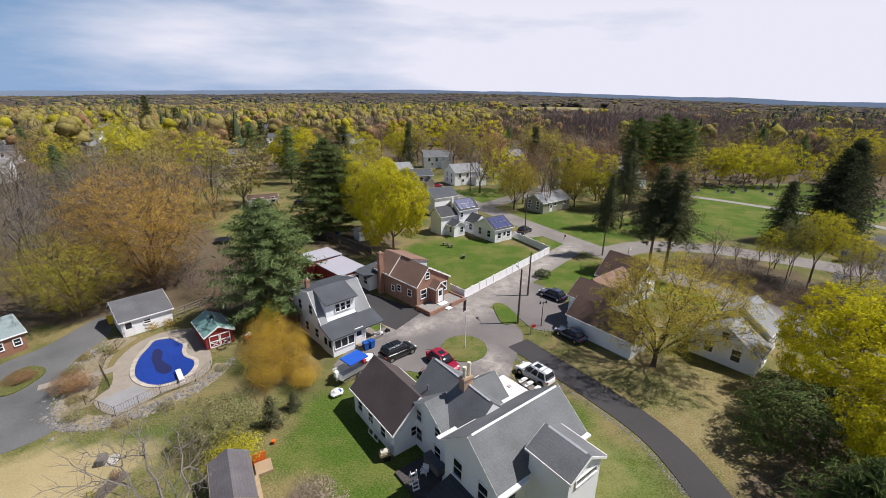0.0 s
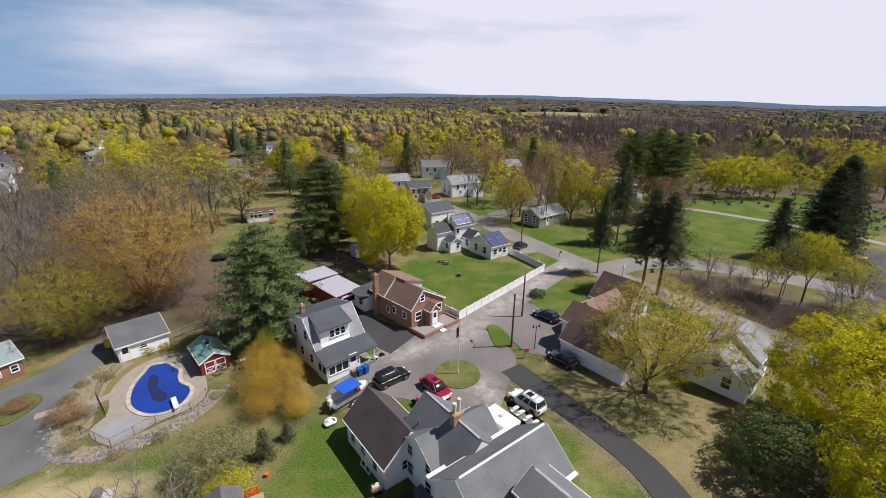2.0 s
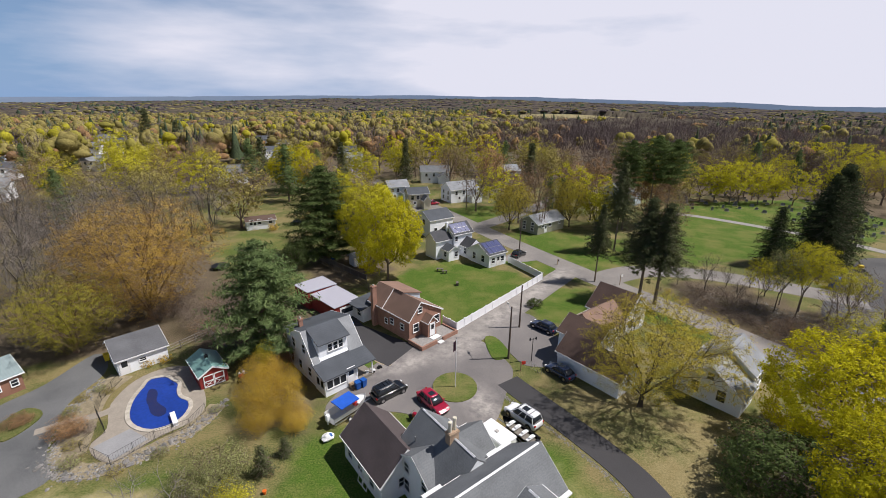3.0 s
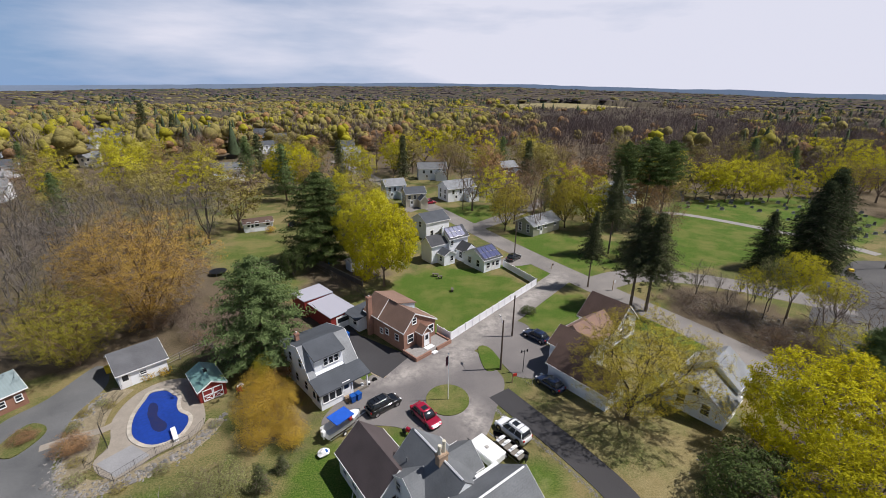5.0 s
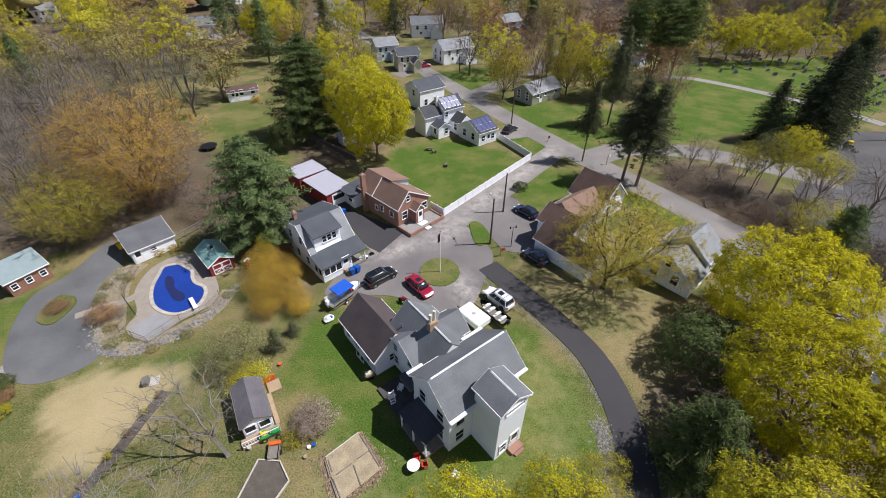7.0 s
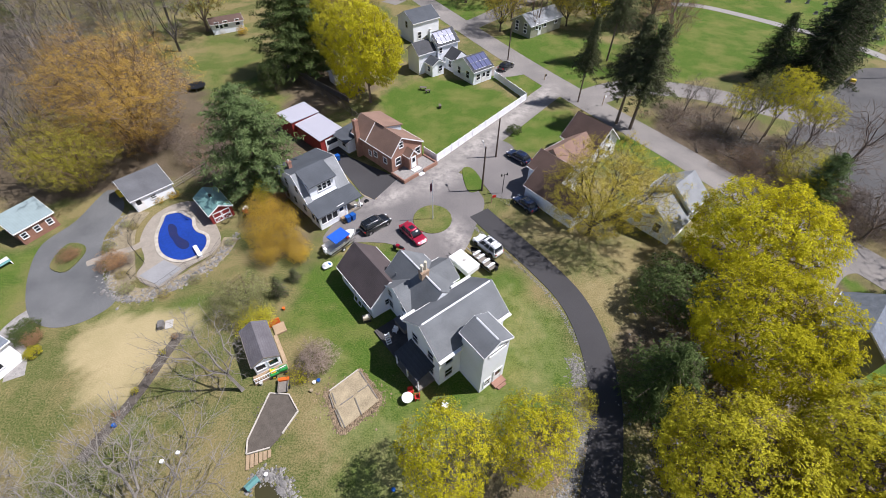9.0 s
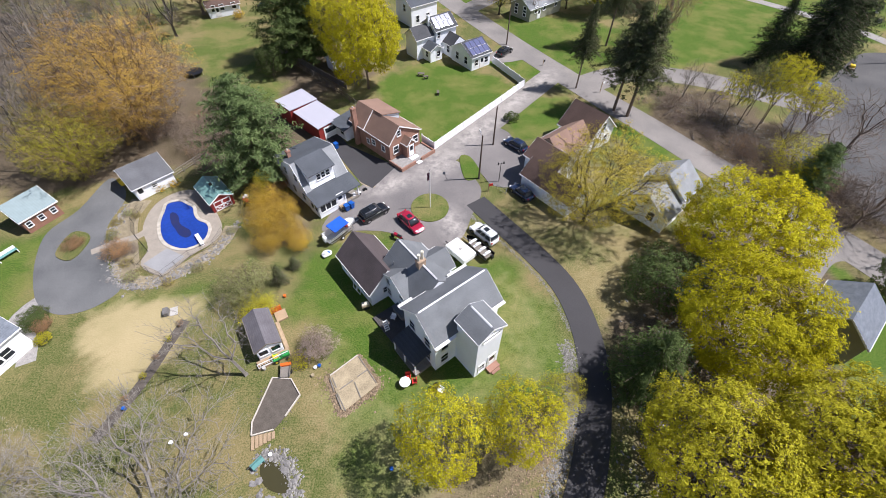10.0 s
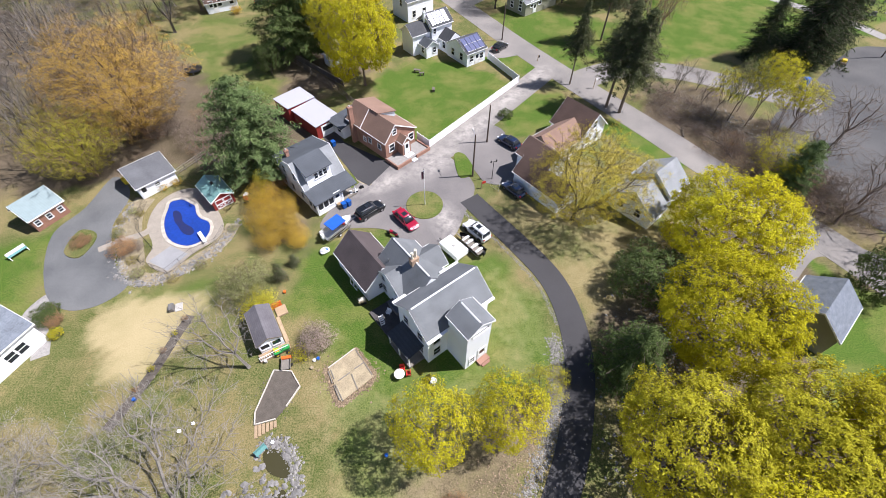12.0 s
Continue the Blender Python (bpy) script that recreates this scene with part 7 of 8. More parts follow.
def car(x, y, rz, label, paint, L=4.6, W=1.82, H=1.68, kind_of="suv", roof_rack=False, name="car"):
    """A car whose nose points along +x."""
    c = thing(name, x, y, 0.05, rz, label, "car")
    h0 = 0.95 if kind_of == "suv" else 0.86
    w, rear, nose = W / 2, -L / 2, L / 2
    # lower body: rounded rings from the sill to the belt, the bonnet falling to the nose
    rings = []
    for z, inset, pull in ((0.2, 0.1, 0.16), (0.26, 0.03, 0.06), (0.45, 0.0, 0.0), (0.62, 0.0, 0.02), (0.74, 0.02, 0.1), (h0 - 0.06, 0.05, 0.3), (h0, 0.1, 0.55)):
        rings.append(rounded(rear + inset * 0.9, nose - pull, w - inset, 0.36, z))
    rings = [[(px, py, pz - max(0.0, px - (nose - 1.35)) * 0.13 * (pz > 0.6)) for px, py, pz in ring] for ring in rings]
    part("body", loft(rings), paint, c)
    back = rear + (0.14 if kind_of == "suv" else 0.35)
    wind = nose - 1.15
    slope = 0.28 if kind_of == "suv" else 0.55
    hi = H - h0
    cabin = [rounded(back, wind, w - 0.09, 0.3, h0 - 0.02), rounded(back + slope * 0.45, wind - 0.4, w - 0.17, 0.3, h0 + hi * 0.5), rounded(back + slope, wind - 0.78, w - 0.26, 0.3, H - 0.07)]
    part("glazing", loft(cabin), GLASS, c, "dark tinted glazing")
    top = [rounded(back + slope * 0.9, wind - 0.72, w - 0.245, 0.32, H - 0.09), rounded(back + slope * 0.98, wind - 0.8, w - 0.28, 0.34, H - 0.03), rounded(back + slope + 0.14, wind - 0.98, w - 0.42, 0.3, H)]
    roof = part("roof", loft(top), paint, c)
    mid = (back + wind) / 2
    part("sunroof", boxes((mid - 0.2, mid + 0.5, -0.36, 0.36, H - 0.02, H + 0.008), bevel=0.01), GLASS, roof)
    for s in (-1, 1):
        for f, lean in ((0.05, 0.05), (0.4, 0.0), (0.68, 0.0), (0.985, 0.0)):
            a0 = back + (wind - back) * f
            a1 = back + slope + 0.05 + (wind - 0.86 - back - slope) * f
            part("pillar", rod(bmesh.new(), (a0, s * (w - 0.1), h0 - 0.02), (a1, s * (w - 0.27), H - 0.06), 0.045, 0.035, 6), paint, c)
        part("mirror", boxes((wind - 0.35, wind - 0.2, w - 0.04 if s > 0 else -w - 0.16, w + 0.16 if s > 0 else -w + 0.04, h0 - 0.02, h0 + 0.12), bevel=0.03), paint, c)
        part("headlight", boxes((nose - 0.34, nose - 0.06, s * (w - 0.36) - 0.17, s * (w - 0.36) + 0.17, 0.58, 0.7), bevel=0.04), LAMP_CLEAR, c)
        part("tail_light", boxes((rear + 0.02, rear + 0.16, s * (w - 0.24) - 0.12, s * (w - 0.24) + 0.12, 0.66, 0.9), bevel=0.03), LAMP_RED, c)
        if roof_rack:
            part("roof_rail", rod(bmesh.new(), (back + slope + 0.1, s * (w - 0.36), H + 0.04), (wind - 0.95, s * (w - 0.36), H + 0.04), 0.025, sides=6), ALU, c)
        for a in (rear + 0.82, nose - 0.86):
            wh = part("wheel", rod(bmesh.new(), (a, s * (w - 0.2), 0.29), (a, s * (w + 0.015), 0.29), 0.21, sides=14), CHROME, c)
            part("tyre", rod(bmesh.new(), (a, s * (w - 0.22), 0.29), (a, s * (w + 0.005), 0.29), 0.34, sides=18), RUBBER, wh)
            part("wheel_arch", rod(bmesh.new(), (a, s * (w - 0.16), 0.33), (a, s * (w - 0.012) + s * 0.014, 0.33), 0.41, sides=18), BLACK_METAL, c)
    for k in range(3 if roof_rack else 0):
        part("roof_bar", boxes((mid - 0.75 + 0.5 * k, mid - 0.71 + 0.5 * k, -w + 0.34, w - 0.34, H + 0.02, H + 0.06)), BLACK_METAL, c)
    part("bumper", boxes((nose - 0.1, nose + 0.02, -w + 0.34, w - 0.34, 0.3, 0.46), bevel=0.03), BLACK_METAL, c)
    part("rear_bumper", boxes((rear - 0.02, rear + 0.1, -w + 0.34, w - 0.34, 0.3, 0.46), bevel=0.03), BLACK_METAL, c)
    return c


car(-5.6, 44.6, 42, "black parked estate car with roof rack", PAINT_BLACK, 4.6, 1.85, 1.72, "suv", True)
car(-0.3, 42.8, -50, "red parked hatchback with sunroof", PAINT_RED, 4.5, 1.8, 1.5, "car")
car(9.8, 40.7, 131, "white parked sport utility car on the grass", PAINT_WHITE, 4.5, 1.82, 1.68, "suv", True)
car(16.3, 61.2, 133, "navy blue parked car beside the brown-roofed house", PAINT_NAVY, 4.5, 1.8, 1.5, "car")
car(15.9, 49.3, 128, "dark parked car in the garage's shade", PAINT_NAVY, 4.2, 1.75, 1.45, "car")
car(-4.5, 147, 20, "red pickup parked by the white house", PAINT_RED, 5, 1.9, 1.7, "suv")
car(17.5, 95.5, 50, "dark car in the driveway", PAINT_BLACK, 4.5, 1.8, 1.5, "car")
car(-41, 119, 20, "dark car beside the low garage", PAINT_BLACK, 4.5, 1.8, 1.5, "car")
car(-58, 262, 40, "white car on the village street", PAINT_WHITE, 4.5, 1.8, 1.5, "car")


def hull(bm, L, W, H, z, nose=0.3, n=10):
    """A boat's shell, open on top, nose along +x."""
    rows = []
    for k in range(n + 1):
        t = k / n
        w = W / 2 * (1 if t < 0.55 else math.cos((t - 0.55) / 0.45 * math.pi / 2) ** 0.7)
        a, lift = -L / 2 + L * t, nose * max(0, t - 0.5) ** 2 * 4
        rows.append([(a, -w, z + H + lift * 0.4), (a, -w * 0.7, z + lift), (a, 0, z - 0.1 + lift), (a, w * 0.7, z + lift), (a, w, z + H + lift * 0.4)])
    vs = [[bm.verts.new(p) for p in r] for r in rows]
    for a, b in zip(vs, vs[1:]):
        for i in range(4):
            bm.faces.new((a[i], a[i + 1], b[i + 1], b[i]))
    bm.faces.new(vs[0])
    bmesh.ops.solidify(bm, geom=bm.faces[:], thickness=0.06)
    return bm


def trailer(parent, L, W, nose):
    t = part("trailer", boxes((-L / 2, L / 2 - 0.6, -W / 2, -W / 2 + 0.08, 0.38, 0.46), (-L / 2, L / 2 - 0.6, W / 2 - 0.08, W / 2, 0.38, 0.46), (-L / 2, -L / 2 + 0.08, -W / 2 + 0.08, W / 2 - 0.08, 0.38, 0.46), (L / 2 - 0.68, L / 2 - 0.6, -W / 2 + 0.08, W / 2 - 0.08, 0.38, 0.46)), ALU, parent)
    part("drawbar", boxes((L / 2 - 0.6, L / 2 + nose, -0.05, 0.05, 0.38, 0.46)), ALU, t)
    for s in (-1, 1):
        w = part("wheel", rod(bmesh.new(), (-0.5, s * (W / 2 + 0.05), 0.28), (-0.5, s * (W / 2 + 0.2), 0.28), 0.16, sides=12), PLASTIC_WHITE, parent)
        part("tyre", rod(bmesh.new(), (-0.5, s * (W / 2 + 0.04), 0.28), (-0.5, s * (W / 2 + 0.19), 0.28), 0.28, sides=16), RUBBER, w)


mb = thing("motor_boat", -9.7, 40.9, 0.03, 50, "white motor boat with blue canopy on a trailer", "boat")
part("hull", hull(bmesh.new(), 5.0, 1.9, 0.75, 0.6), PLASTIC_WHITE, mb)
part("deck", flat_shape([(0.9, -0.8), (1.9, -0.42), (2.3, 0), (1.9, 0.42), (0.9, 0.8)], 1.3, 1.4), PLASTIC_WHITE, mb)
part("canopy", slab(bmesh.new(), [(-1.5, -0.95, 2.15), (0.9, -0.95, 2.2), (0.9, 0.95, 2.2), (-1.5, 0.95, 2.15)], 0.12), TARP_BLUE, mb, "bright blue canvas canopy")
for a in (-1.3, 0.7):
    for s in (-1, 1):
        part("canopy_pole", rod(bmesh.new(), (a * 0.5, s * 0.85, 1.3), (a, s * 0.88, 2.1), 0.02, sides=6), ALU, mb)
part("seat", boxes((0.6, 1.0, -0.5, 0.5, 1.0, 1.5), bevel=0.05), PLASTIC_RED, mb)
part("outboard_motor", boxes((-2.9, -2.45, -0.22, 0.22, 0.9, 1.6), (-2.75, -2.6, -0.08, 0.08, 0.35, 0.9), bevel=0.05), PLASTIC_WHITE, mb)
trailer(mb, 4.6, 1.6, 1.2)

jb = thing("fishing_boat", 8.9, 38.1, 0, -50 + 180, "dark open fishing boat with white seats on a trailer", "boat")
part("hull", hull(bmesh.new(), 4.6, 1.6, 0.5, 0.55), PAINT_BLACK, jb)
for a in (-1.6, -0.7, 0.3, 1.1):
    part("seat", boxes((a - 0.17, a + 0.17, -0.62, 0.62, 0.9, 1.0), (a - 0.15, a + 0.1, -0.3, 0.3, 1.0, 1.2), bevel=0.03), PLASTIC_WHITE, jb)
part("floor", flat_shape([(-2.2, -0.55), (1.2, -0.55), (2.0, 0), (1.2, 0.55), (-2.2, 0.55)], 0.6, 0.66), GREY_TIMBER, jb)
part("outboard_motor", boxes((-2.7, -2.32, -0.2, 0.2, 0.8, 1.35), (-2.58, -2.45, -0.06, 0.06, 0.35, 0.8), bevel=0.05), BLACK_METAL, jb)
trailer(jb, 4.2, 1.4, 0.8)

ct = thing("camper_trailer", 6.5, 37.2, 0, 132, "folded white tent trailer parked on the grass", "trailer")
part("body", boxes((-1.75, 1.75, -1.05, 1.05, 0.45, 1.15), bevel=0.05), PLASTIC_WHITE, ct)
part("lid", boxes((-1.8, 1.8, -1.1, 1.1, 1.17, 1.42), bevel=0.08), PLASTIC_WHITE, ct)
part("roof_vent", boxes((-0.2, 0.2, -0.2, 0.2, 1.42, 1.52), bevel=0.03), CONCRETE, ct)
part("drawbar", boxes((1.75, 2.9, -0.05, 0.05, 0.42, 0.5)), BLACK_METAL, ct)
for s in (-1, 1):
    w = part("wheel", rod(bmesh.new(), (-0.2, s * 1.0, 0.3), (-0.2, s * 1.12, 0.3), 0.16, sides=12), CHROME, ct)
    part("tyre", rod(bmesh.new(), (-0.2, s * 0.95, 0.3), (-0.2, s * 1.11, 0.3), 0.3, sides=16), RUBBER, w)

mc = thing("motorcycle", -2.0, 40.1, 0.04, 150, "dark red motorcycle parked by the gable", "motorcycle")
for a in (-0.7, 0.72):
    w = part("wheel", rod(bmesh.new(), (a, -0.05, 0.32), (a, 0.05, 0.32), 0.2, sides=14), CHROME, mc)
    part("tyre", rod(bmesh.new(), (a, -0.07, 0.32), (a, 0.07, 0.32), 0.32, sides=16), RUBBER, w)
part("body", boxes((-0.8, 0.5, -0.16, 0.16, 0.45, 0.8), (-0.05, 0.45, -0.2, 0.2, 0.8, 1.0), bevel=0.06), PAINT_RED, mc)
part("seat", boxes((-0.75, -0.05, -0.17, 0.17, 0.8, 0.9), bevel=0.04), BLACK_METAL, mc)
part("handlebar", rod(bmesh.new(), (0.5, -0.4, 1.1), (0.5, 0.4, 1.1), 0.02, sides=6), CHROME, mc)


# ---- fences, poles and signs ----
def vinyl_fence(line, h=1.45):
    f = thing("vinyl_fence", line[0][0], line[0][1], 0, 0, "white vinyl privacy fence along the lane", "fence")
    o = Vector((*line[0], 0))
    for a, b in zip(line, line[1:]):
        a, b = Vector((*a, 0)) - o, Vector((*b, 0)) - o
        n = round((b - a).length / 1.9)
        d = (b - a).normalized()
        ang = math.degrees(math.atan2(d.y, d.x))
        step = (b - a).length / n
        for k in range(n + 1):
            p = a + d * step * k
            post = part("post", boxes((-0.07, 0.07, -0.07, 0.07, 0, h + 0.08), (-0.09, 0.09, -0.09, 0.09, h + 0.08, h + 0.13)), VINYL, f)
            post.matrix_basis = pose(*p, 0, 0, ang)
            if k < n:
                q = part("panel", boxes((0.07, step - 0.07, -0.02, 0.02, 0.15, h - 0.1)), VINYL, f)
                q.matrix_basis = pose(*p, 0, 0, ang)
                for z in (0.08, h - 0.1):
                    part("rail", boxes((0.07, step - 0.07, -0.045, 0.045, z, z + 0.12)), VINYL, q)


vinyl_fence([(0.6, 62.4), (2.7, 60.2), (20.1, 81.4), (14.6, 91.0)])
wire_fence("timber_fence", [(-30.7, 92.8), (-23.7, 85.7), (-15.3, 77.1), (-11.5, 72.5)], 1.5, 2.4, (0.3, 0.9, 1.4), 0.07, PALE_BARK, "weathered grey timber fence behind the barns")


def utility_pole(x, y, h, rz, label, arm=True, lamp=False):
    p = thing("utility_pole", x, y, 0, rz, label, "utility pole", "utility poles")
    part("pole", rod(bmesh.new(), (0, 0, 0), (0, 0, h), 0.15, 0.1, 10), POLE_WOOD, p)
    if arm:
        a = part("crossarm", boxes((-1.1, 1.1, -0.06, 0.06, h - 0.7, h - 0.57)), POLE_WOOD, p)
        for s in (-1.0, -0.4, 0.4, 1.0):
            part("insulator", rod(bmesh.new(), (s, 0, h - 0.57), (s, 0, h - 0.4), 0.05, 0.035, 8), CONCRETE, a)
        part("transformer", rod(bmesh.new(), (0.3, 0.0, h - 1.8), (0.3, 0.0, h - 1.0), 0.2, sides=12), CONCRETE, p)
    if lamp:
        a = part("lamp_arm", rod(bmesh.new(), (0, 0, h - 0.6), (1.5, 0, h - 0.2), 0.035, sides=6), ALU, p)
        part("lamp_head", boxes((1.4, 2.0, -0.13, 0.13, h - 0.3, h - 0.15), bevel=0.03), CONCRETE, a)
    return p


utility_pole(9.75, 52.9, 7.9, 100, "timber utility pole with street lamp arm", False, True)
utility_pole(12.6, 61.8, 7.2, 30, "slim timber utility pole", False)
utility_pole(27.4, 116, 10, 40, "timber utility pole with crossarm and transformer")
utility_pole(18.4, 100, 8, 40, "timber utility pole by the road", False)
utility_pole(7, 140, 10, 40, "timber utility pole with crossarm and transformer")
utility_pole(101, 93, 11, 0, "tall lamp post at the parking lot", False, True)
lp = thing("lamp_post", 12.8, 52.3, 0, 20, "black double-headed lamp post at the parking pad", "lamp post")
part("pole", rod(bmesh.new(), (0, 0, 0), (0, 0, 3.6), 0.06, 0.04, 8), BLACK_METAL, lp)
for s in (-1, 1):
    part("arm", rod(bmesh.new(), (0, 0, 3.4), (s * 0.45, 0, 3.5), 0.025, sides=6), BLACK_METAL, lp)
    part("lamp_head", rod(bmesh.new(), (s * 0.45, 0, 3.35), (s * 0.45, 0, 3.7), 0.12, 0.08, 8), BLACK_METAL, lp)
fp = thing("flagpole", 2.35, 46.3, 0.13, 0, "pale metal flagpole with a drooping faded flag", "flagpole")
part("pole", rod(bmesh.new(), (0, 0, 0), (0, 0, 6.7), 0.06, 0.04, 10), PLASTIC_WHITE, fp)
part("finial", blob(bmesh.new(), 0, 0, 6.76, 0.08, 0.08, 0.08, 1, 0.0), CHROME, fp)
bm = bmesh.new()
cloth = [[bm.verts.new((-0.05 - 0.06 * i, 0.06 * math.sin(i * 1.9 + j * 0.4), 6.45 - 0.15 * j - 0.05 * i)) for i in range(6)] for j in range(10)]
for a, b in zip(cloth, cloth[1:]):
    for i in range(5):
        bm.faces.new((a[i], a[i + 1], b[i + 1], b[i]))
bmesh.ops.solidify(bm, geom=bm.faces[:], thickness=0.015)
part("flag", bm, FLAG, fp)
lumps("rock", [(2.35 + 0.5 * math.cos(k), 46.3 + 0.5 * math.sin(k)) for k in range(6)], ROCK, "small stone ringing the flagpole's foot", "rock", (0.12, 0.25), "rocks round the flagpole")


def sign(x, y, rz, label, face=WHITE_TRIM, h=1.5, w=0.6):
    s = thing("sign", x, y, 0, rz, label, "sign")
    part("post", boxes((-0.05, 0.05, -0.05, 0.05, 0, h)), TIMBER, s)
    part("board", boxes((0.05, 0.05 + w, -0.03, 0.03, h - 0.55, h - 0.1), bevel=0.01), face, s)


sign(11.0, 50.0, 20, "small red and white hanging garden sign", PLASTIC_RED)
sign(34.8, 79.4, 30, "white street sign at the corner", WHITE_TRIM, 2.2)
sign(25.2, 90.2, 30, "dark mailbox post by the road", BLACK_METAL, 1.3, 0.4)
wire_fence("plant_cage", [(12.4, 50.6), (13.6, 49.4), (13.9, 50.4)], 0.9, 0.6, (0.1, 0.85), 0.02, ALU, "wire plant cage on the grass")


# ---- farmhouse garden ----
def timber_edge(name, corners, label, sides, material, h=0.22, inner=None, fill=SOIL):
    b = thing(name, corners[0][0], corners[0][1], 0, 0, label, "planting bed")
    o = Vector((*corners[0], 0))
    if fill:
        part("fill", flat_shape([(x - o.x, y - o.y) for x, y in corners], -0.05, 0.09), fill, b)
    for i in sides:
        a, c = Vector((*corners[i], 0)) - o, Vector((*corners[(i + 1) % len(corners)], 0)) - o
        ang = math.degrees(math.atan2(c.y - a.y, c.x - a.x))
        part("edge_board", boxes((0, (c - a).length, -0.06, 0.06, 0, h), bevel=0.01), material, b).matrix_basis = pose(*a, 0, 0, ang)
    return b


timber_edge("vegetable_bed", [(-13.7, 20.0), (-11.7, 19.9), (-10.4, 18.2), (-11.4, 16.0), (-12.2, 14.7), (-14.2, 14.1), (-14.5, 15.4)], "coffin-shaped vegetable bed of dark soil with pale timber edging", (0, 1, 2, 4, 5, 6), BLEACHED_TIMBER)
sb = timber_edge("sand_plot", [(-7.7, 20.3), (-5.1, 22.7), (-2.5, 19.4), (-5.7, 16.5)], "bare sandy plot with timber dividers", (0,), BLEACHED_TIMBER, 0.18, fill=SAND)
for a, b in (((0.3, -0.2), (0.9, -1.3)), ((1.1, -1.9), (2.2, -3.7)), ((1.3, -1.5), (2.5, -0.5)), ((2.9, -0.1), (3.9, 0.7)), ((2.7, -0.7), (3.6, -2.4)), ((2.75, 2.25), (3.7, 1.0)), ((3.8, 0.85), (5.0, -0.75)), ((0.05, -0.35), (0.75, -1.75)), ((0.95, -2.0), (1.85, -3.6))):
    ang, ln = math.degrees(math.atan2(b[1] - a[1], b[0] - a[0])), math.dist(a, b)
    part("divider", boxes((0, ln, -0.05, 0.05, 0, 0.17), bevel=0.01), GREY_TIMBER, sb).matrix_basis = pose(a[0], a[1], 0.0, 0, 0, ang)
gs = thing("garden_steps", -14.2, 14.0, 0, 15, "row of weathered timber garden steps", "steps")
for k in range(6):
    part("tread", boxes((0.38 * k, 0.38 * k + 0.3, -1.3 + 0.12 * k, 0.0, 0, 0.12), bevel=0.01), TIMBER, gs)
tagged(part("pond_water", flat_shape(smooth([(-12.6, 11.5), (-11.4, 11.8), (-9.9, 10.4), (-9.6, 9.3), (-10.8, 9.3), (-12.0, 10.0)], 4), -0.05, 0.05), POND, None), "murky olive garden pond", "pond")
tagged(part("pond_lower", flat_shape(smooth([(-10.9, 7.6), (-9.9, 8.2), (-9.4, 7.4), (-10.2, 6.6)], 4), -0.05, 0.05), POND, None), "small lower basin of the garden pond", "pond")
lumps("rock", along([(-13.1, 11.6), (-12.4, 12.7), (-11, 12.4), (-9.7, 11.3), (-8.9, 10), (-8.8, 8.4), (-8.7, 7)], 0.24, 0.28, 3) + along([(-13.2, 11.2), (-12.8, 9.8), (-11.5, 8.8), (-10.2, 8.7), (-11.6, 7.8), (-11.4, 6.4)], 0.24, 0.28, 4) + along([(-12.9, 9.2), (-13.6, 8.4), (-15.2, 7.2), (-17, 5.6)], 0.5, 0.3, 6), ROCK, "flat grey stone edging the garden pond", "rock", (0.14, 0.42), "rocks round the pond")
bench = thing("garden_bench", -12.7, 11.5, 0.1, 50, "green garden bench beside the pond", "bench")
part("seat", boxes((-0.6, 0.6, -0.2, 0.2, 0.42, 0.47)), TEAL, bench)
part("backrest", boxes((-0.6, 0.6, 0.18, 0.23, 0.47, 0.9)), TEAL, bench)
for s in (-0.5, 0.5):
    part("leg", boxes((s - 0.04, s + 0.04, -0.2, 0.2, 0, 0.42)), TEAL, bench)
lw = thing("garden_bench", -52.2, 36.4, 0, 60, "long green garden bench on the lawn", "bench")
part("seat", boxes((-1.2, 1.2, -0.22, 0.22, 0.42, 0.48)), TEAL, lw)
part("backrest", boxes((-1.2, 1.2, 0.2, 0.26, 0.5, 0.95)), PLASTIC_WHITE, lw)
for s in (-1.1, 1.1):
    part("leg", boxes((s - 0.05, s + 0.05, -0.4, 0.4, 0, 0.42)), PLASTIC_WHITE, lw)

tb = thing("round_table", 0.35, 19.4, 0, 0, "round white garden table", "table")
part("tabletop", rod(bmesh.new(), (0, 0, 0.7), (0, 0, 0.75), 0.58, sides=24), PLASTIC_WHITE, tb)
part("leg", rod(bmesh.new(), (0, 0, 0), (0, 0, 0.7), 0.06, sides=8), PLASTIC_WHITE, tb)


def chair(x, y, rz, paint, label, name="garden_chair", s=1.0):
    c = thing(name, x, y, 0, rz, label, "chair")
    part("seat", boxes((-0.26 * s, 0.26 * s, -0.26 * s, 0.26 * s, 0.4, 0.45), bevel=0.015), paint, c)
    part("backrest", boxes((-0.26 * s, 0.26 * s, 0.22 * s, 0.28 * s, 0.45, 0.95), bevel=0.015), paint, c)
    for a in (-1, 1):
        part("armrest", boxes((a * 0.27 * s - 0.03, a * 0.27 * s + 0.03, -0.26 * s, 0.26 * s, 0.6, 0.64)), paint, c)
        for b in (-1, 1):
            part("leg", boxes((a * 0.23 * s - 0.03, a * 0.23 * s + 0.03, b * 0.22 * s - 0.03, b * 0.22 * s + 0.03, 0, 0.4)), paint, c)


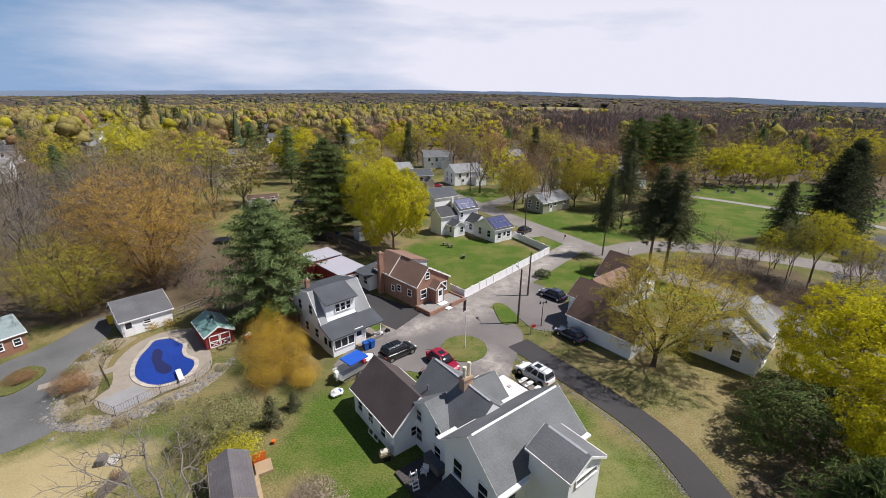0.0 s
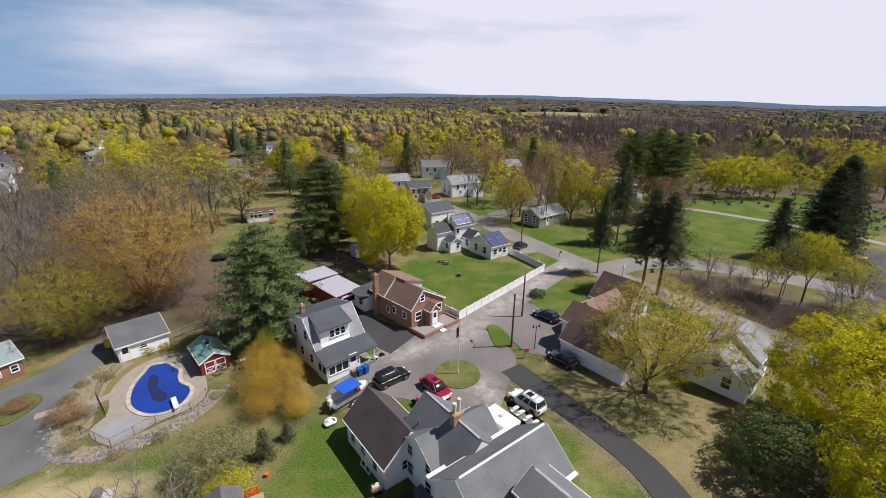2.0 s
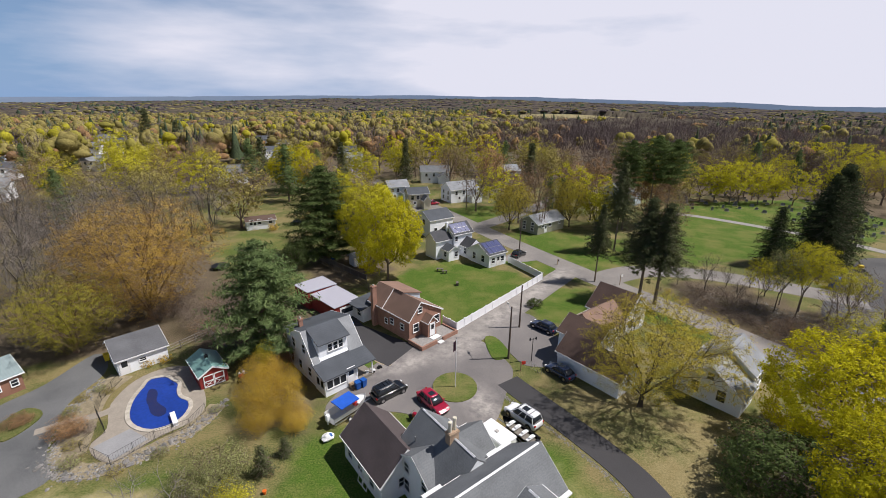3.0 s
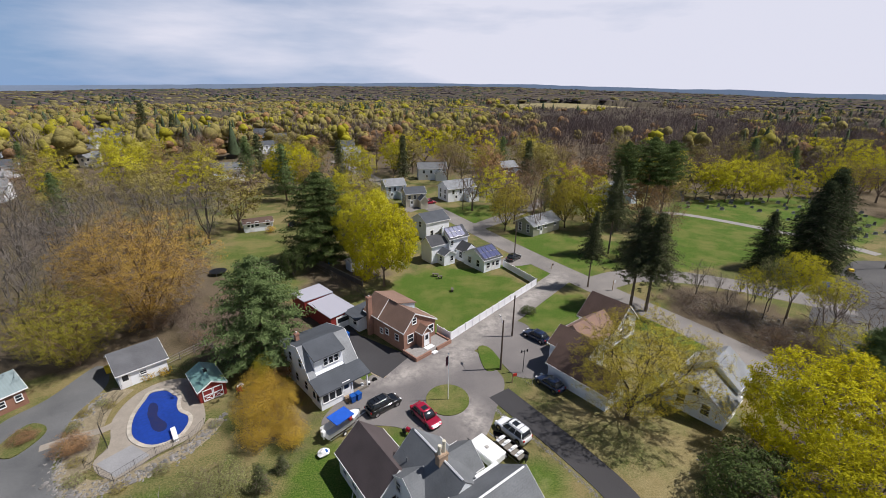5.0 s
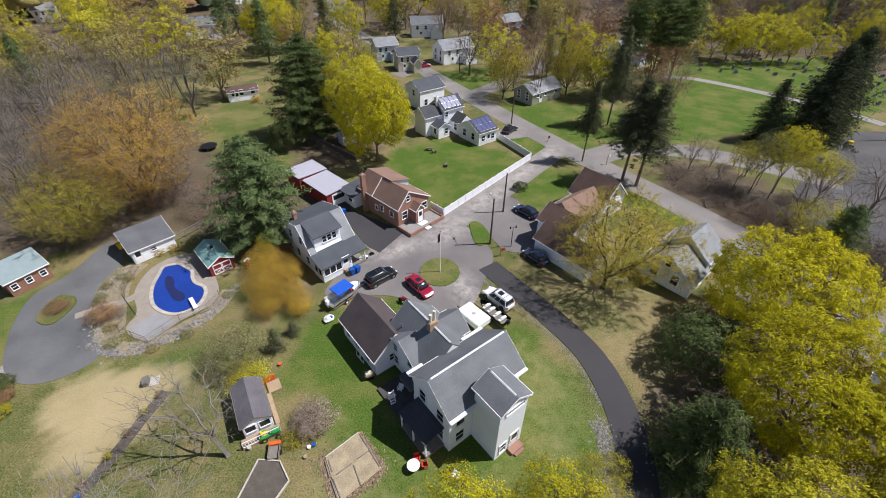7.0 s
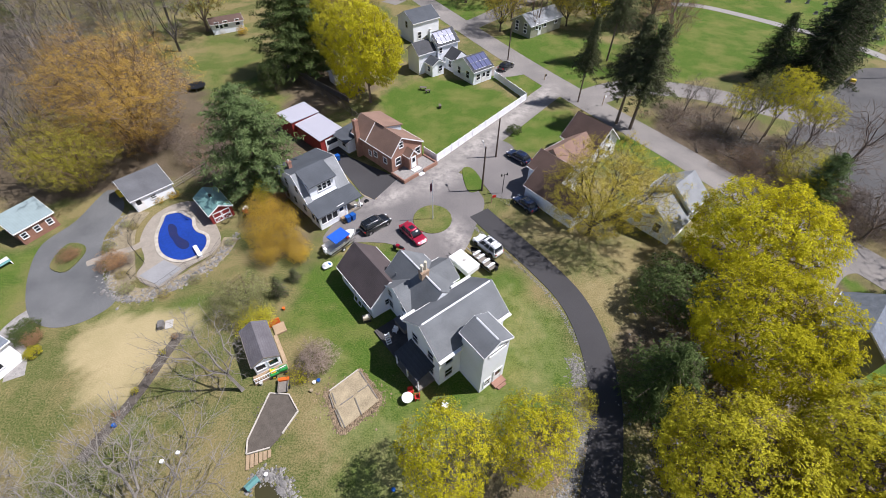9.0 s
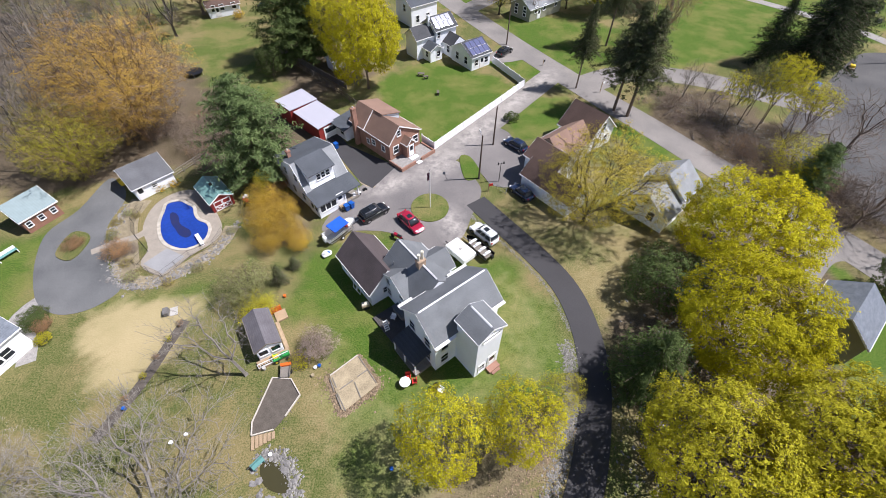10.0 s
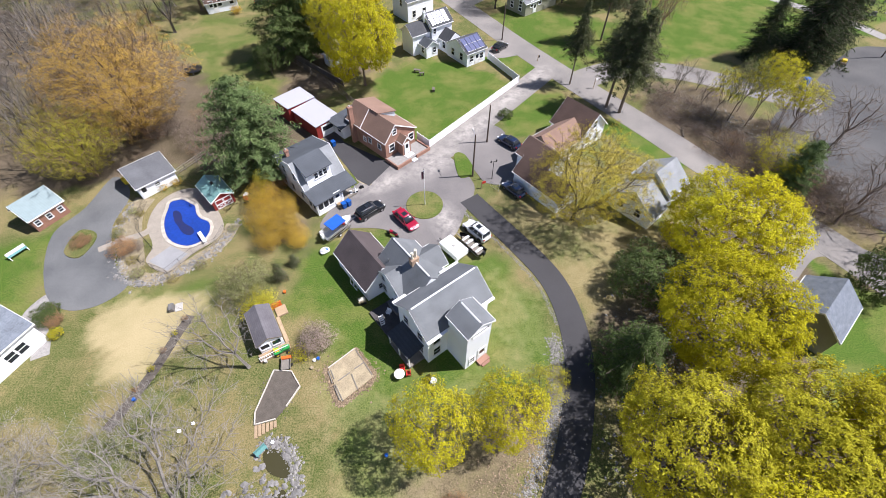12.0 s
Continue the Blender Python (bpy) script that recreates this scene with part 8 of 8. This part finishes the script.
chair(0.6, 20.2, 10, PLASTIC_RED, "red plastic garden chair at the round table")
chair(1.3, 19.6, -80, PLASTIC_RED, "red plastic garden chair at the round table")
chair(3.6, 19.0, 30, BLACK_METAL, "dark metal garden chair")
chair(4.1, 18.7, 60, PLASTIC_WHITE, "white plastic garden chair")
chair(-1.5, 27.4, -20, PLASTIC_WHITE, "white plastic chair on the deck")
chair(0.3, 26.5, 60, PLASTIC_WHITE, "white plastic chair on the deck")
ad = thing("step_ladder", -2.3, 26.2, 0, 30, "white stepladder standing on the lawn", "ladder")
for s in (-0.25, 0.25):
    part("rail", rod(bmesh.new(), (s, -0.6, 0), (s, 0, 1.7), 0.04, sides=6), PLASTIC_WHITE, ad)
    part("rear_leg", rod(bmesh.new(), (s, 0.5, 0), (s, 0, 1.7), 0.03, sides=6), PLASTIC_WHITE, ad)
for k in range(5):
    part("rung", boxes((-0.25, 0.25, -0.55 + 0.11 * k, -0.4 + 0.11 * k, 0.25 + 0.3 * k, 0.29 + 0.3 * k)), PLASTIC_WHITE, ad)
# boards take a darker colour to stand for the wings' shade
deck = thing("deck", -0.4, 27.2, 0, 38.5, "timber deck between the wings, darkened as in shade", "deck")
for k in range(15):
    part("board", boxes((-2.6, 2.5, -2.4 + 0.32 * k, -2.1 + 0.32 * k, 0, 0.22 + 0.004 * (k % 2))), SHADED_DECK, deck)
tub = thing("hot_tub", -0.2, 28.4, 0.22, 38.5, "grey covered hot tub on the deck", "hot tub")
part("tub", boxes((-1.1, 1.1, -1.0, 1.0, 0, 0.75), bevel=0.08), GREY_TIMBER, tub)
part("cover", boxes((-1.15, -0.01, -1.05, 1.05, 0.75, 0.88), (0.01, 1.15, -1.05, 1.05, 0.75, 0.88), bevel=0.03), mat("grey_vinyl_cover", (0.11, 0.115, 0.13), 0.5, var=0.1), tub)
grill = thing("barbecue", -4.9, 28.9, 0, 20, "barbecue grill under a tan cover beside the gable", "barbecue")
part("body", boxes((-0.5, 0.5, -0.3, 0.3, 0.5, 0.85), bevel=0.05), SAND, grill)
part("lid", rod(bmesh.new(), (-0.4, 0, 0.88), (0.4, 0, 0.88), 0.26, sides=12), CREAM_SIDING, grill)
part("cart", boxes((-0.45, 0.45, -0.25, 0.25, 0.0, 0.5)), BLACK_METAL, grill)
win = thing("old_window_sash", -6.4, 31.4, 0, -50, "two old glazed sashes leaning on the wall", "window sash")
for k in (0, 1):
    x0 = -0.8 + 0.85 * k
    part("frame", boxes((x0, x0 + 0.07, 0, 0.05, 0, 1.7), (x0 + 0.7, x0 + 0.77, 0, 0.05, 0, 1.7), (x0 + 0.07, x0 + 0.7, 0, 0.05, 0, 0.08), (x0 + 0.07, x0 + 0.7, 0, 0.05, 1.62, 1.7), (x0 + 0.07, x0 + 0.7, 0, 0.05, 0.8, 0.86)), PLASTIC_WHITE, win).matrix_basis = pose(0, 0, 0, -14)
bag = thing("white_sack", -11.0, 37.1, 0, 30, "white and blue plastic sack on the grass", "sack")
part("sack", blob(bmesh.new(), 0, 0, 0.35, 0.7, 0.55, 0.42, 5, 0.35), PLASTIC_WHITE, bag)
part("print", blob(bmesh.new(), 0.2, -0.1, 0.5, 0.3, 0.25, 0.3, 6, 0.2), PLASTIC_BLUE, bag)


def bin_(x, y, rz, paint, label):
    b = thing("wheelie_bin", x, y, 0.05, rz, label, "bin")
    part("bin", prism(bmesh.new(), [(-0.25, -0.28, 0.05), (0.25, -0.28, 0.05), (0.25, 0.28, 0.05), (-0.25, 0.28, 0.05)], [(-0.32, -0.36, 0.95), (0.32, -0.36, 0.95), (0.32, 0.36, 0.95), (-0.32, 0.36, 0.95)]), paint, b)
    part("lid", boxes((-0.34, 0.34, -0.4, 0.38, 0.95, 1.03), bevel=0.02), paint, b)
    for s in (-1, 1):
        part("wheel", rod(bmesh.new(), (s * 0.22, 0.3, 0.1), (s * 0.3, 0.3, 0.1), 0.1, sides=10), RUBBER, b)


bin_(-9.6, 45.6, 40, PLASTIC_BLUE, "blue wheelie bin beside the porch steps")
bin_(-9.0, 46.1, 50, PLASTIC_BLUE, "blue wheelie bin beside the porch steps")
bin_(-13.6, 60.4, 40, PLASTIC_BLUE, "blue wheelie bin by the brick wall")
bin_(-43.6, 51.2, 40, PLASTIC_BLUE, "blue bin behind the garage")
bin_(-44.3, 50.6, 40, PLASTIC_YELLOW, "yellow bin behind the garage")
for k, (x, y, c, s) in enumerate(((-8.4, 49.2, PLASTIC_WHITE, 0.35), (-7.6, 50.0, BLACK_METAL, 0.3), (-9.3, 47.9, TIMBER, 0.3), (-9.0, 48.6, PLASTIC_WHITE, 0.4), (-24.6, 47.2, PLASTIC_RED, 0.45), (-24.3, 46.4, BLACK_METAL, 0.4), (-24.9, 48.0, PLASTIC_WHITE, 0.4))):
    j = thing("yard_toy", x, y, 0.04, k * 37, ("white and red ride-on toys heaped by the shed" if x < -20 else "toys and clutter beside the porch"), "toy", "clutter by the walls")
    part("toy", boxes((-s, s, -s * 0.6, s * 0.6, 0.1, s), (-s * 0.6, s * 0.2, -s * 0.5, s * 0.5, s, s * 1.5), bevel=0.06), c, j)
    for a in (-1, 1):
        part("wheel", rod(bmesh.new(), (a * s * 0.7, -s * 0.7, 0.12), (a * s * 0.7, s * 0.7, 0.12), 0.12, sides=10), RUBBER, j)

tr = thing("garden_tractor", -13.3, 22.3, 0, 25, "green and yellow ride-on garden tractor", "tractor")
part("hood", boxes((0.1, 0.95, -0.28, 0.28, 0.4, 0.85), bevel=0.08), PLASTIC_GREEN, tr)
part("frame", boxes((-0.8, 0.1, -0.3, 0.3, 0.35, 0.55), (-0.85, -0.3, -0.45, 0.45, 0.55, 0.7), bevel=0.04), PLASTIC_GREEN, tr)
part("seat", boxes((-0.65, -0.2, -0.24, 0.24, 0.7, 0.82), (-0.75, -0.62, -0.24, 0.24, 0.82, 1.15), bevel=0.04), PLASTIC_YELLOW, tr)
for a, r in ((-0.55, 0.28), (0.65, 0.2)):
    for s in (-1, 1):
        w = part("wheel", rod(bmesh.new(), (a, s * 0.34, r), (a, s * 0.5, r), r * 0.5, sides=10), PLASTIC_YELLOW, tr)
        part("tyre", rod(bmesh.new(), (a, s * 0.33, r), (a, s * 0.49, r), r, sides=14), RUBBER, w)
cart = thing("dump_cart", -12.4, 20.6, 0, 100, "orange-fronted dump cart at the vegetable bed", "cart")
part("tray", boxes((-0.6, 0.6, -0.5, 0.5, 0.3, 0.36), (-0.6, 0.6, -0.5, -0.45, 0.36, 0.6), (-0.6, 0.6, 0.45, 0.5, 0.36, 0.6)), GREY_TIMBER, cart)
part("tailboard", boxes((0.6, 0.95, -0.55, 0.55, 0.3, 0.62), bevel=0.03), ORANGE, cart)
for s in (-1, 1):
    part("wheel", rod(bmesh.new(), (0, s * 0.52, 0.22), (0, s * 0.62, 0.22), 0.22, sides=12), RUBBER, cart)
ps = thing("play_crate", -15.4, 28.2, 0, 31, "orange timber gate and platform beside the garden house", "crate")
gate = part("gate", boxes((-0.6, 0.6, -0.05, 0.05, 0.0, 1.0)), ORANGE, ps)
for k in range(5):
    part("slat", boxes((-0.62 + 0.3 * k, -0.5 + 0.3 * k, -0.09, 0.09, 0, 1.05), bevel=0.01), ORANGE, gate)
part("platform", boxes((-0.3, 1.0, -1.5, -0.1, 0, 0.25), bevel=0.02), TIMBER, ps)
for k, (x, y, c) in enumerate(((-9.4, 21.2, PLASTIC_WHITE), (-9.0, 21.4, PLASTIC_BLUE), (-14.8, 21.0, CONCRETE), (-9.5, 20.3, SAND), (-14.9, 30.4, ORANGE), (-0.4, 11.2, PLASTIC_BLUE), (-20.5, 14.2, PLASTIC_WHITE), (-21.6, 13.4, PLASTIC_WHITE), (-27.6, 16.6, PLASTIC_BLUE), (-11.9, 12.4, PLASTIC_WHITE))):
    q = thing("bucket", x, y, 0, k * 50, "small plastic tub on the grass", "tub", "tubs in the garden")
    bm = bmesh.new()
    rod(bm, (0, 0, 0), (0, 0, 0.24 + 0.08 * (k % 3)), 0.13, 0.17, 12)
    part("tub", bm, c, q)
    part("rim", rod(bmesh.new(), (0, 0, 0.24 + 0.08 * (k % 3)), (0, 0, 0.27 + 0.08 * (k % 3)), 0.19, 0.19, 12), c, q)
st = thing("stone_grill", -28.0, 28.0, 0, 20, "small stone fire pit with slab on the dry lawn", "fire pit")
part("base", boxes((-0.5, 0.1, -0.5, 0.5, 0, 0.6), bevel=0.05), ROCK, st)
part("slab", boxes((0.15, 1.0, -0.6, 0.6, 0, 0.1), bevel=0.02), CONCRETE, st)
tagged(part("mulch_bed", ribbon([(-25.6, 27), (-26.3, 23.9), (-26.9, 20.5), (-27.9, 17), (-29.2, 13.5)], 1.1, -0.05, 0.04), SOIL, None), "narrow dark mulch bed beside the dry lawn", "planting bed", kind="structure")
for k, (x, y) in enumerate(((-25.9, 26.4), (-26.4, 24.4), (-26.8, 22.2), (-27.2, 20.0), (-27.9, 17.6))):
    plant("tiny_shrub", x, y, 0.9, 0.42, k * 60, "shrub", "small clipped rusty bush in mulch", "shrub", "bushes along the mulch bed", crown=(RUST_LEAF, LIME_LEAF)[k % 2])


def stones(name, line, width, count, size, label, seed, material=None):
    """Loose stones strewn along a line, thinning to its sides."""
    rs = np.random.RandomState(seed)
    line = np.array(smooth(line, 8, False))
    at_k = rs.uniform(0, len(line) - 1.001, count)
    i = at_k.astype(int)
    c = line[i] + (line[i + 1] - line[i]) * (at_k - i)[:, None] + rs.normal(scale=width / 2.6, size=(count, 2))
    s = size * rs.uniform(0.4, 1.5, (count, 1, 1))
    shape = np.array([(1, 0, 0), (0, 1, 0), (-1, 0, 0), (0, -1, 0), (0, 0, 0.55)])
    v = shape[None] * s * rs.uniform(0.6, 1.3, (count, 5, 3)) + np.concatenate([c, np.full((count, 1), 0.01)], 1)[:, None]
    f = (np.arange(count) * 5)[:, None, None] + np.array([[0, 1, 4], [1, 2, 4], [2, 3, 4], [3, 0, 4]])[None]
    me = bpy.data.meshes.new(name)
    me.from_pydata(v.reshape(-1, 3).tolist(), [], f.reshape(-1, 3).tolist())
    tagged(link_mesh(name, me, material or STONE_MIX, None), label, "stones" if "stone" in name else "twigs", kind="stuff")


STONE_MIX = mat("loose_stones", (0.2, 0.19, 0.175), 0.9, var=0.3, scale=2, fine=9, island=0.4)
stones("loose_stones", [(18.2, 24), (18.0, 19.5), (16.9, 15.5), (14.6, 10.5), (11.2, 4)], 1.3, 2600, 0.11, "pale loose stones on the bank along the driveway", 1)
stones("loose_stones", [(-24.8, 42.4), (-25.6, 38.2), (-28.4, 34.8), (-31.2, 32.6), (-35, 32.0), (-38, 34.6), (-40.6, 40), (-41.6, 46)], 1.1, 1300, 0.14, "loose stones and rubble in the pool garden", 2)
stones("loose_stones", [(-13, 12), (-11, 12.2), (-9.2, 10), (-9, 7), (-12, 7.4), (-16, 6.2)], 1.1, 900, 0.15, "loose flat stones round the pond", 3)
stones("loose_twigs", [(50, 74), (56, 67), (62, 57), (68, 48)], 7, 2600, 0.13, "fallen twigs and leaves on the verge", 4)
stones("loose_twigs", [(26, 6), (30, 18), (38, 30), (42, 36)], 10, 3000, 0.13, "fallen leaves and twigs under the maples", 5)
stones("loose_stones", [(7.6, 45.4), (10.0, 42.6), (14.0, 37.2), (17.3, 31.9), (18.9, 26.0)], 0.4, 900, 0.07, "gravel and grit along the driveway edge", 6)
for x, y, s in ((3.1, 78, 0.5), (-0.4, 85.2, 0.7), (0.6, 84.0, 0.5)):
    q = thing("yard_table", x, y, 0, x * 30, "small weathered picnic table on the lawn", "table")
    part("tabletop", boxes((-s, s, -s * 0.5, s * 0.5, 0.55, 0.62)), PALE_BARK, q)
    for a in (-1, 1):
        part("leg", boxes((a * s * 0.7 - 0.05, a * s * 0.7 + 0.05, -s * 0.45, s * 0.45, 0, 0.55)), PALE_BARK, q)
tram = thing("trampoline", -46.2, 84.7, 0, 0, "round black trampoline in the grass", "trampoline")
part("mat", rod(bmesh.new(), (0, 0, 0.72), (0, 0, 0.75), 1.7, sides=24), BLACK_METAL, tram)
for k in range(6):
    part("leg", rod(bmesh.new(), (1.65 * math.cos(k), 1.65 * math.sin(k), 0), (1.65 * math.cos(k), 1.65 * math.sin(k), 0.72), 0.03, sides=6), ALU, tram)
plant("shrub", -46, 113, 2.0, 1.5, 0, "shrub", "yellow flowering forsythia bush", "shrub")

# ---- parking lot and cemetery ----
db = thing("portable_toilet", 76.3, 79.7, 0.03, 30, "blue portable toilet at the parking lot", "toilet")
part("cabin", boxes((-0.6, 0.6, -0.6, 0.6, 0, 2.2), bevel=0.04), PLASTIC_BLUE, db)
part("roof", prism(bmesh.new(), [(-0.65, -0.65, 2.2), (0.65, -0.65, 2.2), (0.65, 0.65, 2.2), (-0.65, 0.65, 2.2)], [(-0.4, -0.4, 2.4), (0.4, -0.4, 2.4), (0.4, 0.4, 2.4), (-0.4, 0.4, 2.4)]), PLASTIC_BLUE, db)
kt = thing("utility_cart", 90.2, 89.6, 0.03, 60, "small yellow utility cart at the parking lot", "cart")
part("body", boxes((-1.0, 1.0, -0.5, 0.5, 0.35, 0.75), bevel=0.08), SAND, kt)
part("seat", boxes((-0.6, 0.4, -0.45, 0.45, 0.75, 1.2), bevel=0.05), PLASTIC_YELLOW, kt)
for a in (-0.7, 0.7):
    for s in (-1, 1):
        part("wheel", rod(bmesh.new(), (a, s * 0.5, 0.28), (a, s * 0.65, 0.28), 0.28, sides=12), RUBBER, kt)
GRANITE = mat("grey_granite", (0.16, 0.16, 0.165), 0.5, var=0.3, each=0.5)
stone_mesh = {}
rg = random.Random(12)
for row in range(7):
    for col in range(11):
        x, y = 84 + col * 5.2 + row * 1.6 + rg.uniform(-0.8, 0.8), 146 + row * 4.4 - col * 0.9 + rg.uniform(-0.6, 0.6)
        if rg.random() < 0.35:
            continue
        g = thing("headstone", x, y, 0, -15 + rg.uniform(-6, 6), "dark granite headstone on a pale plinth", "headstone", "headstones in the cemetery")
        k = rg.randrange(3)
        if k not in stone_mesh:
            w, h = ((0.45, 0.8), (0.6, 1.0), (0.35, 1.2))[k]
            bm = bmesh.new()
            ring = [(-w, 0.2), (w, 0.2), (w, h * 0.8), (w * 0.6, h), (-w * 0.6, h), (-w, h * 0.8)]
            prism(bm, [(a, -0.12, z) for a, z in ring], [(a, 0.12, z) for a, z in ring])
            me = bpy.data.meshes.new("slab")
            bm.to_mesh(me)
            bm.free()
            me.materials.append(GRANITE)
            bm = boxes((-w - 0.15, w + 0.15, -0.25, 0.25, 0, 0.2), bevel=0.02)
            mp = bpy.data.meshes.new("plinth")
            bm.to_mesh(mp)
            bm.free()
            mp.materials.append(CONCRETE)
            stone_mesh[k] = (me, mp)
        link_mesh("slab", stone_mesh[k][0], None, g)
        link_mesh("plinth", stone_mesh[k][1], None, g)
for k in range(26):
    x, y = 108 + (k % 6) * 4.5 + rg.uniform(-1, 1), 112 + (k // 6) * 5 + rg.uniform(-1, 1) + (k % 6) * 2
    g = thing("headstone", x, y, 0, -15 + rg.uniform(-6, 6), "dark granite headstone on a pale plinth", "headstone", "headstones in the cemetery")
    link_mesh("slab", stone_mesh[k % 3][0], None, g)
    link_mesh("plinth", stone_mesh[k % 3][1], None, g)

# ---- dust and bare patches ----
tagged(part("bare_patch", flat_shape(smooth([(-10.6, 56.6), (-9.6, 55.4), (-8.6, 53.8), (-7.6, 52.4), (-6.2, 51.2), (-6.5, 50.5), (-8.4, 51.5), (-9.4, 53.4), (-10.8, 55.4)], 3), -0.05, 0.046), SAND, None), "bare sandy patch beside the asphalt driveway", "sand", kind="structure")
CLODS = mat("dry_clods", (0.21, 0.155, 0.1), 0.95, var=0.3, scale=2, fine=9, island=0.4)
stones("loose_clods", [(-7.9, 20.2), (-6.9, 18.2), (-5.8, 16.4), (-4.2, 17.6), (-2.5, 19.3), (-3.6, 20.9), (-5.0, 22.6)], 0.5, 1300, 0.11, "crumbling earth thrown up round the sand plot", 10, CLODS)
stones("loose_clods", [(-7.4, 19.6), (-5.2, 19.6), (-3.4, 19.4)], 2.6, 900, 0.09, "dry clods of earth in the sand plot", 7, CLODS)
stones("loose_clods", [(-13.9, 17.6), (-12.4, 18.4), (-12.6, 16.4), (-13.6, 15.2)], 1.6, 700, 0.07, "dark crumbs of soil in the vegetable bed", 8, SOIL)
stones("loose_twigs", [(9, 5), (13, 11), (15, 16)], 4.5, 1400, 0.09, "dead leaves and twigs on the bank", 9, CLODS)

# ---- back yard ----
yf = thing("board_fence", -30.0, 93.5, 0, -42.6, "long weathered grey board fence behind the yard", "fence")
for k in range(9):
    part("post", boxes((2.6 * k - 0.06, 2.6 * k + 0.06, -0.06, 0.06, 0, 1.35)), GREY_TIMBER, yf)
for k in range(8):
    q = part("panel", boxes((2.6 * k + 0.065, 2.6 * k + 2.535, -0.025, 0.025, 0.1, 1.2)), PALE_BARK, yf)
    part("rail", boxes((2.6 * k + 0.065, 2.6 * k + 2.535, -0.055, 0.055, 1.2, 1.27)), GREY_TIMBER, q)
small_block("garden_shed", -18.6, 86.4, 40, "small white shed under the yellow maple", 3.6, 2.8, 2.1, 2.9, WHITE_SIDING, PALE_SHINGLE, "x", 0.5, "shed", doors=((1.6, 0.25, 0, 0),))
barrel = thing("rain_barrel", -24.4, 91.6, 0, 0, "bright blue plastic barrel by the fence", "barrel")
part("body", rod(bmesh.new(), (0, 0, 0), (0, 0, 0.95), 0.42, 0.38, 14), PLASTIC_BLUE, barrel)
part("lid", rod(bmesh.new(), (0, 0, 0.95), (0, 0, 1.0), 0.4, 0.4, 14), PLASTIC_BLUE, barrel)
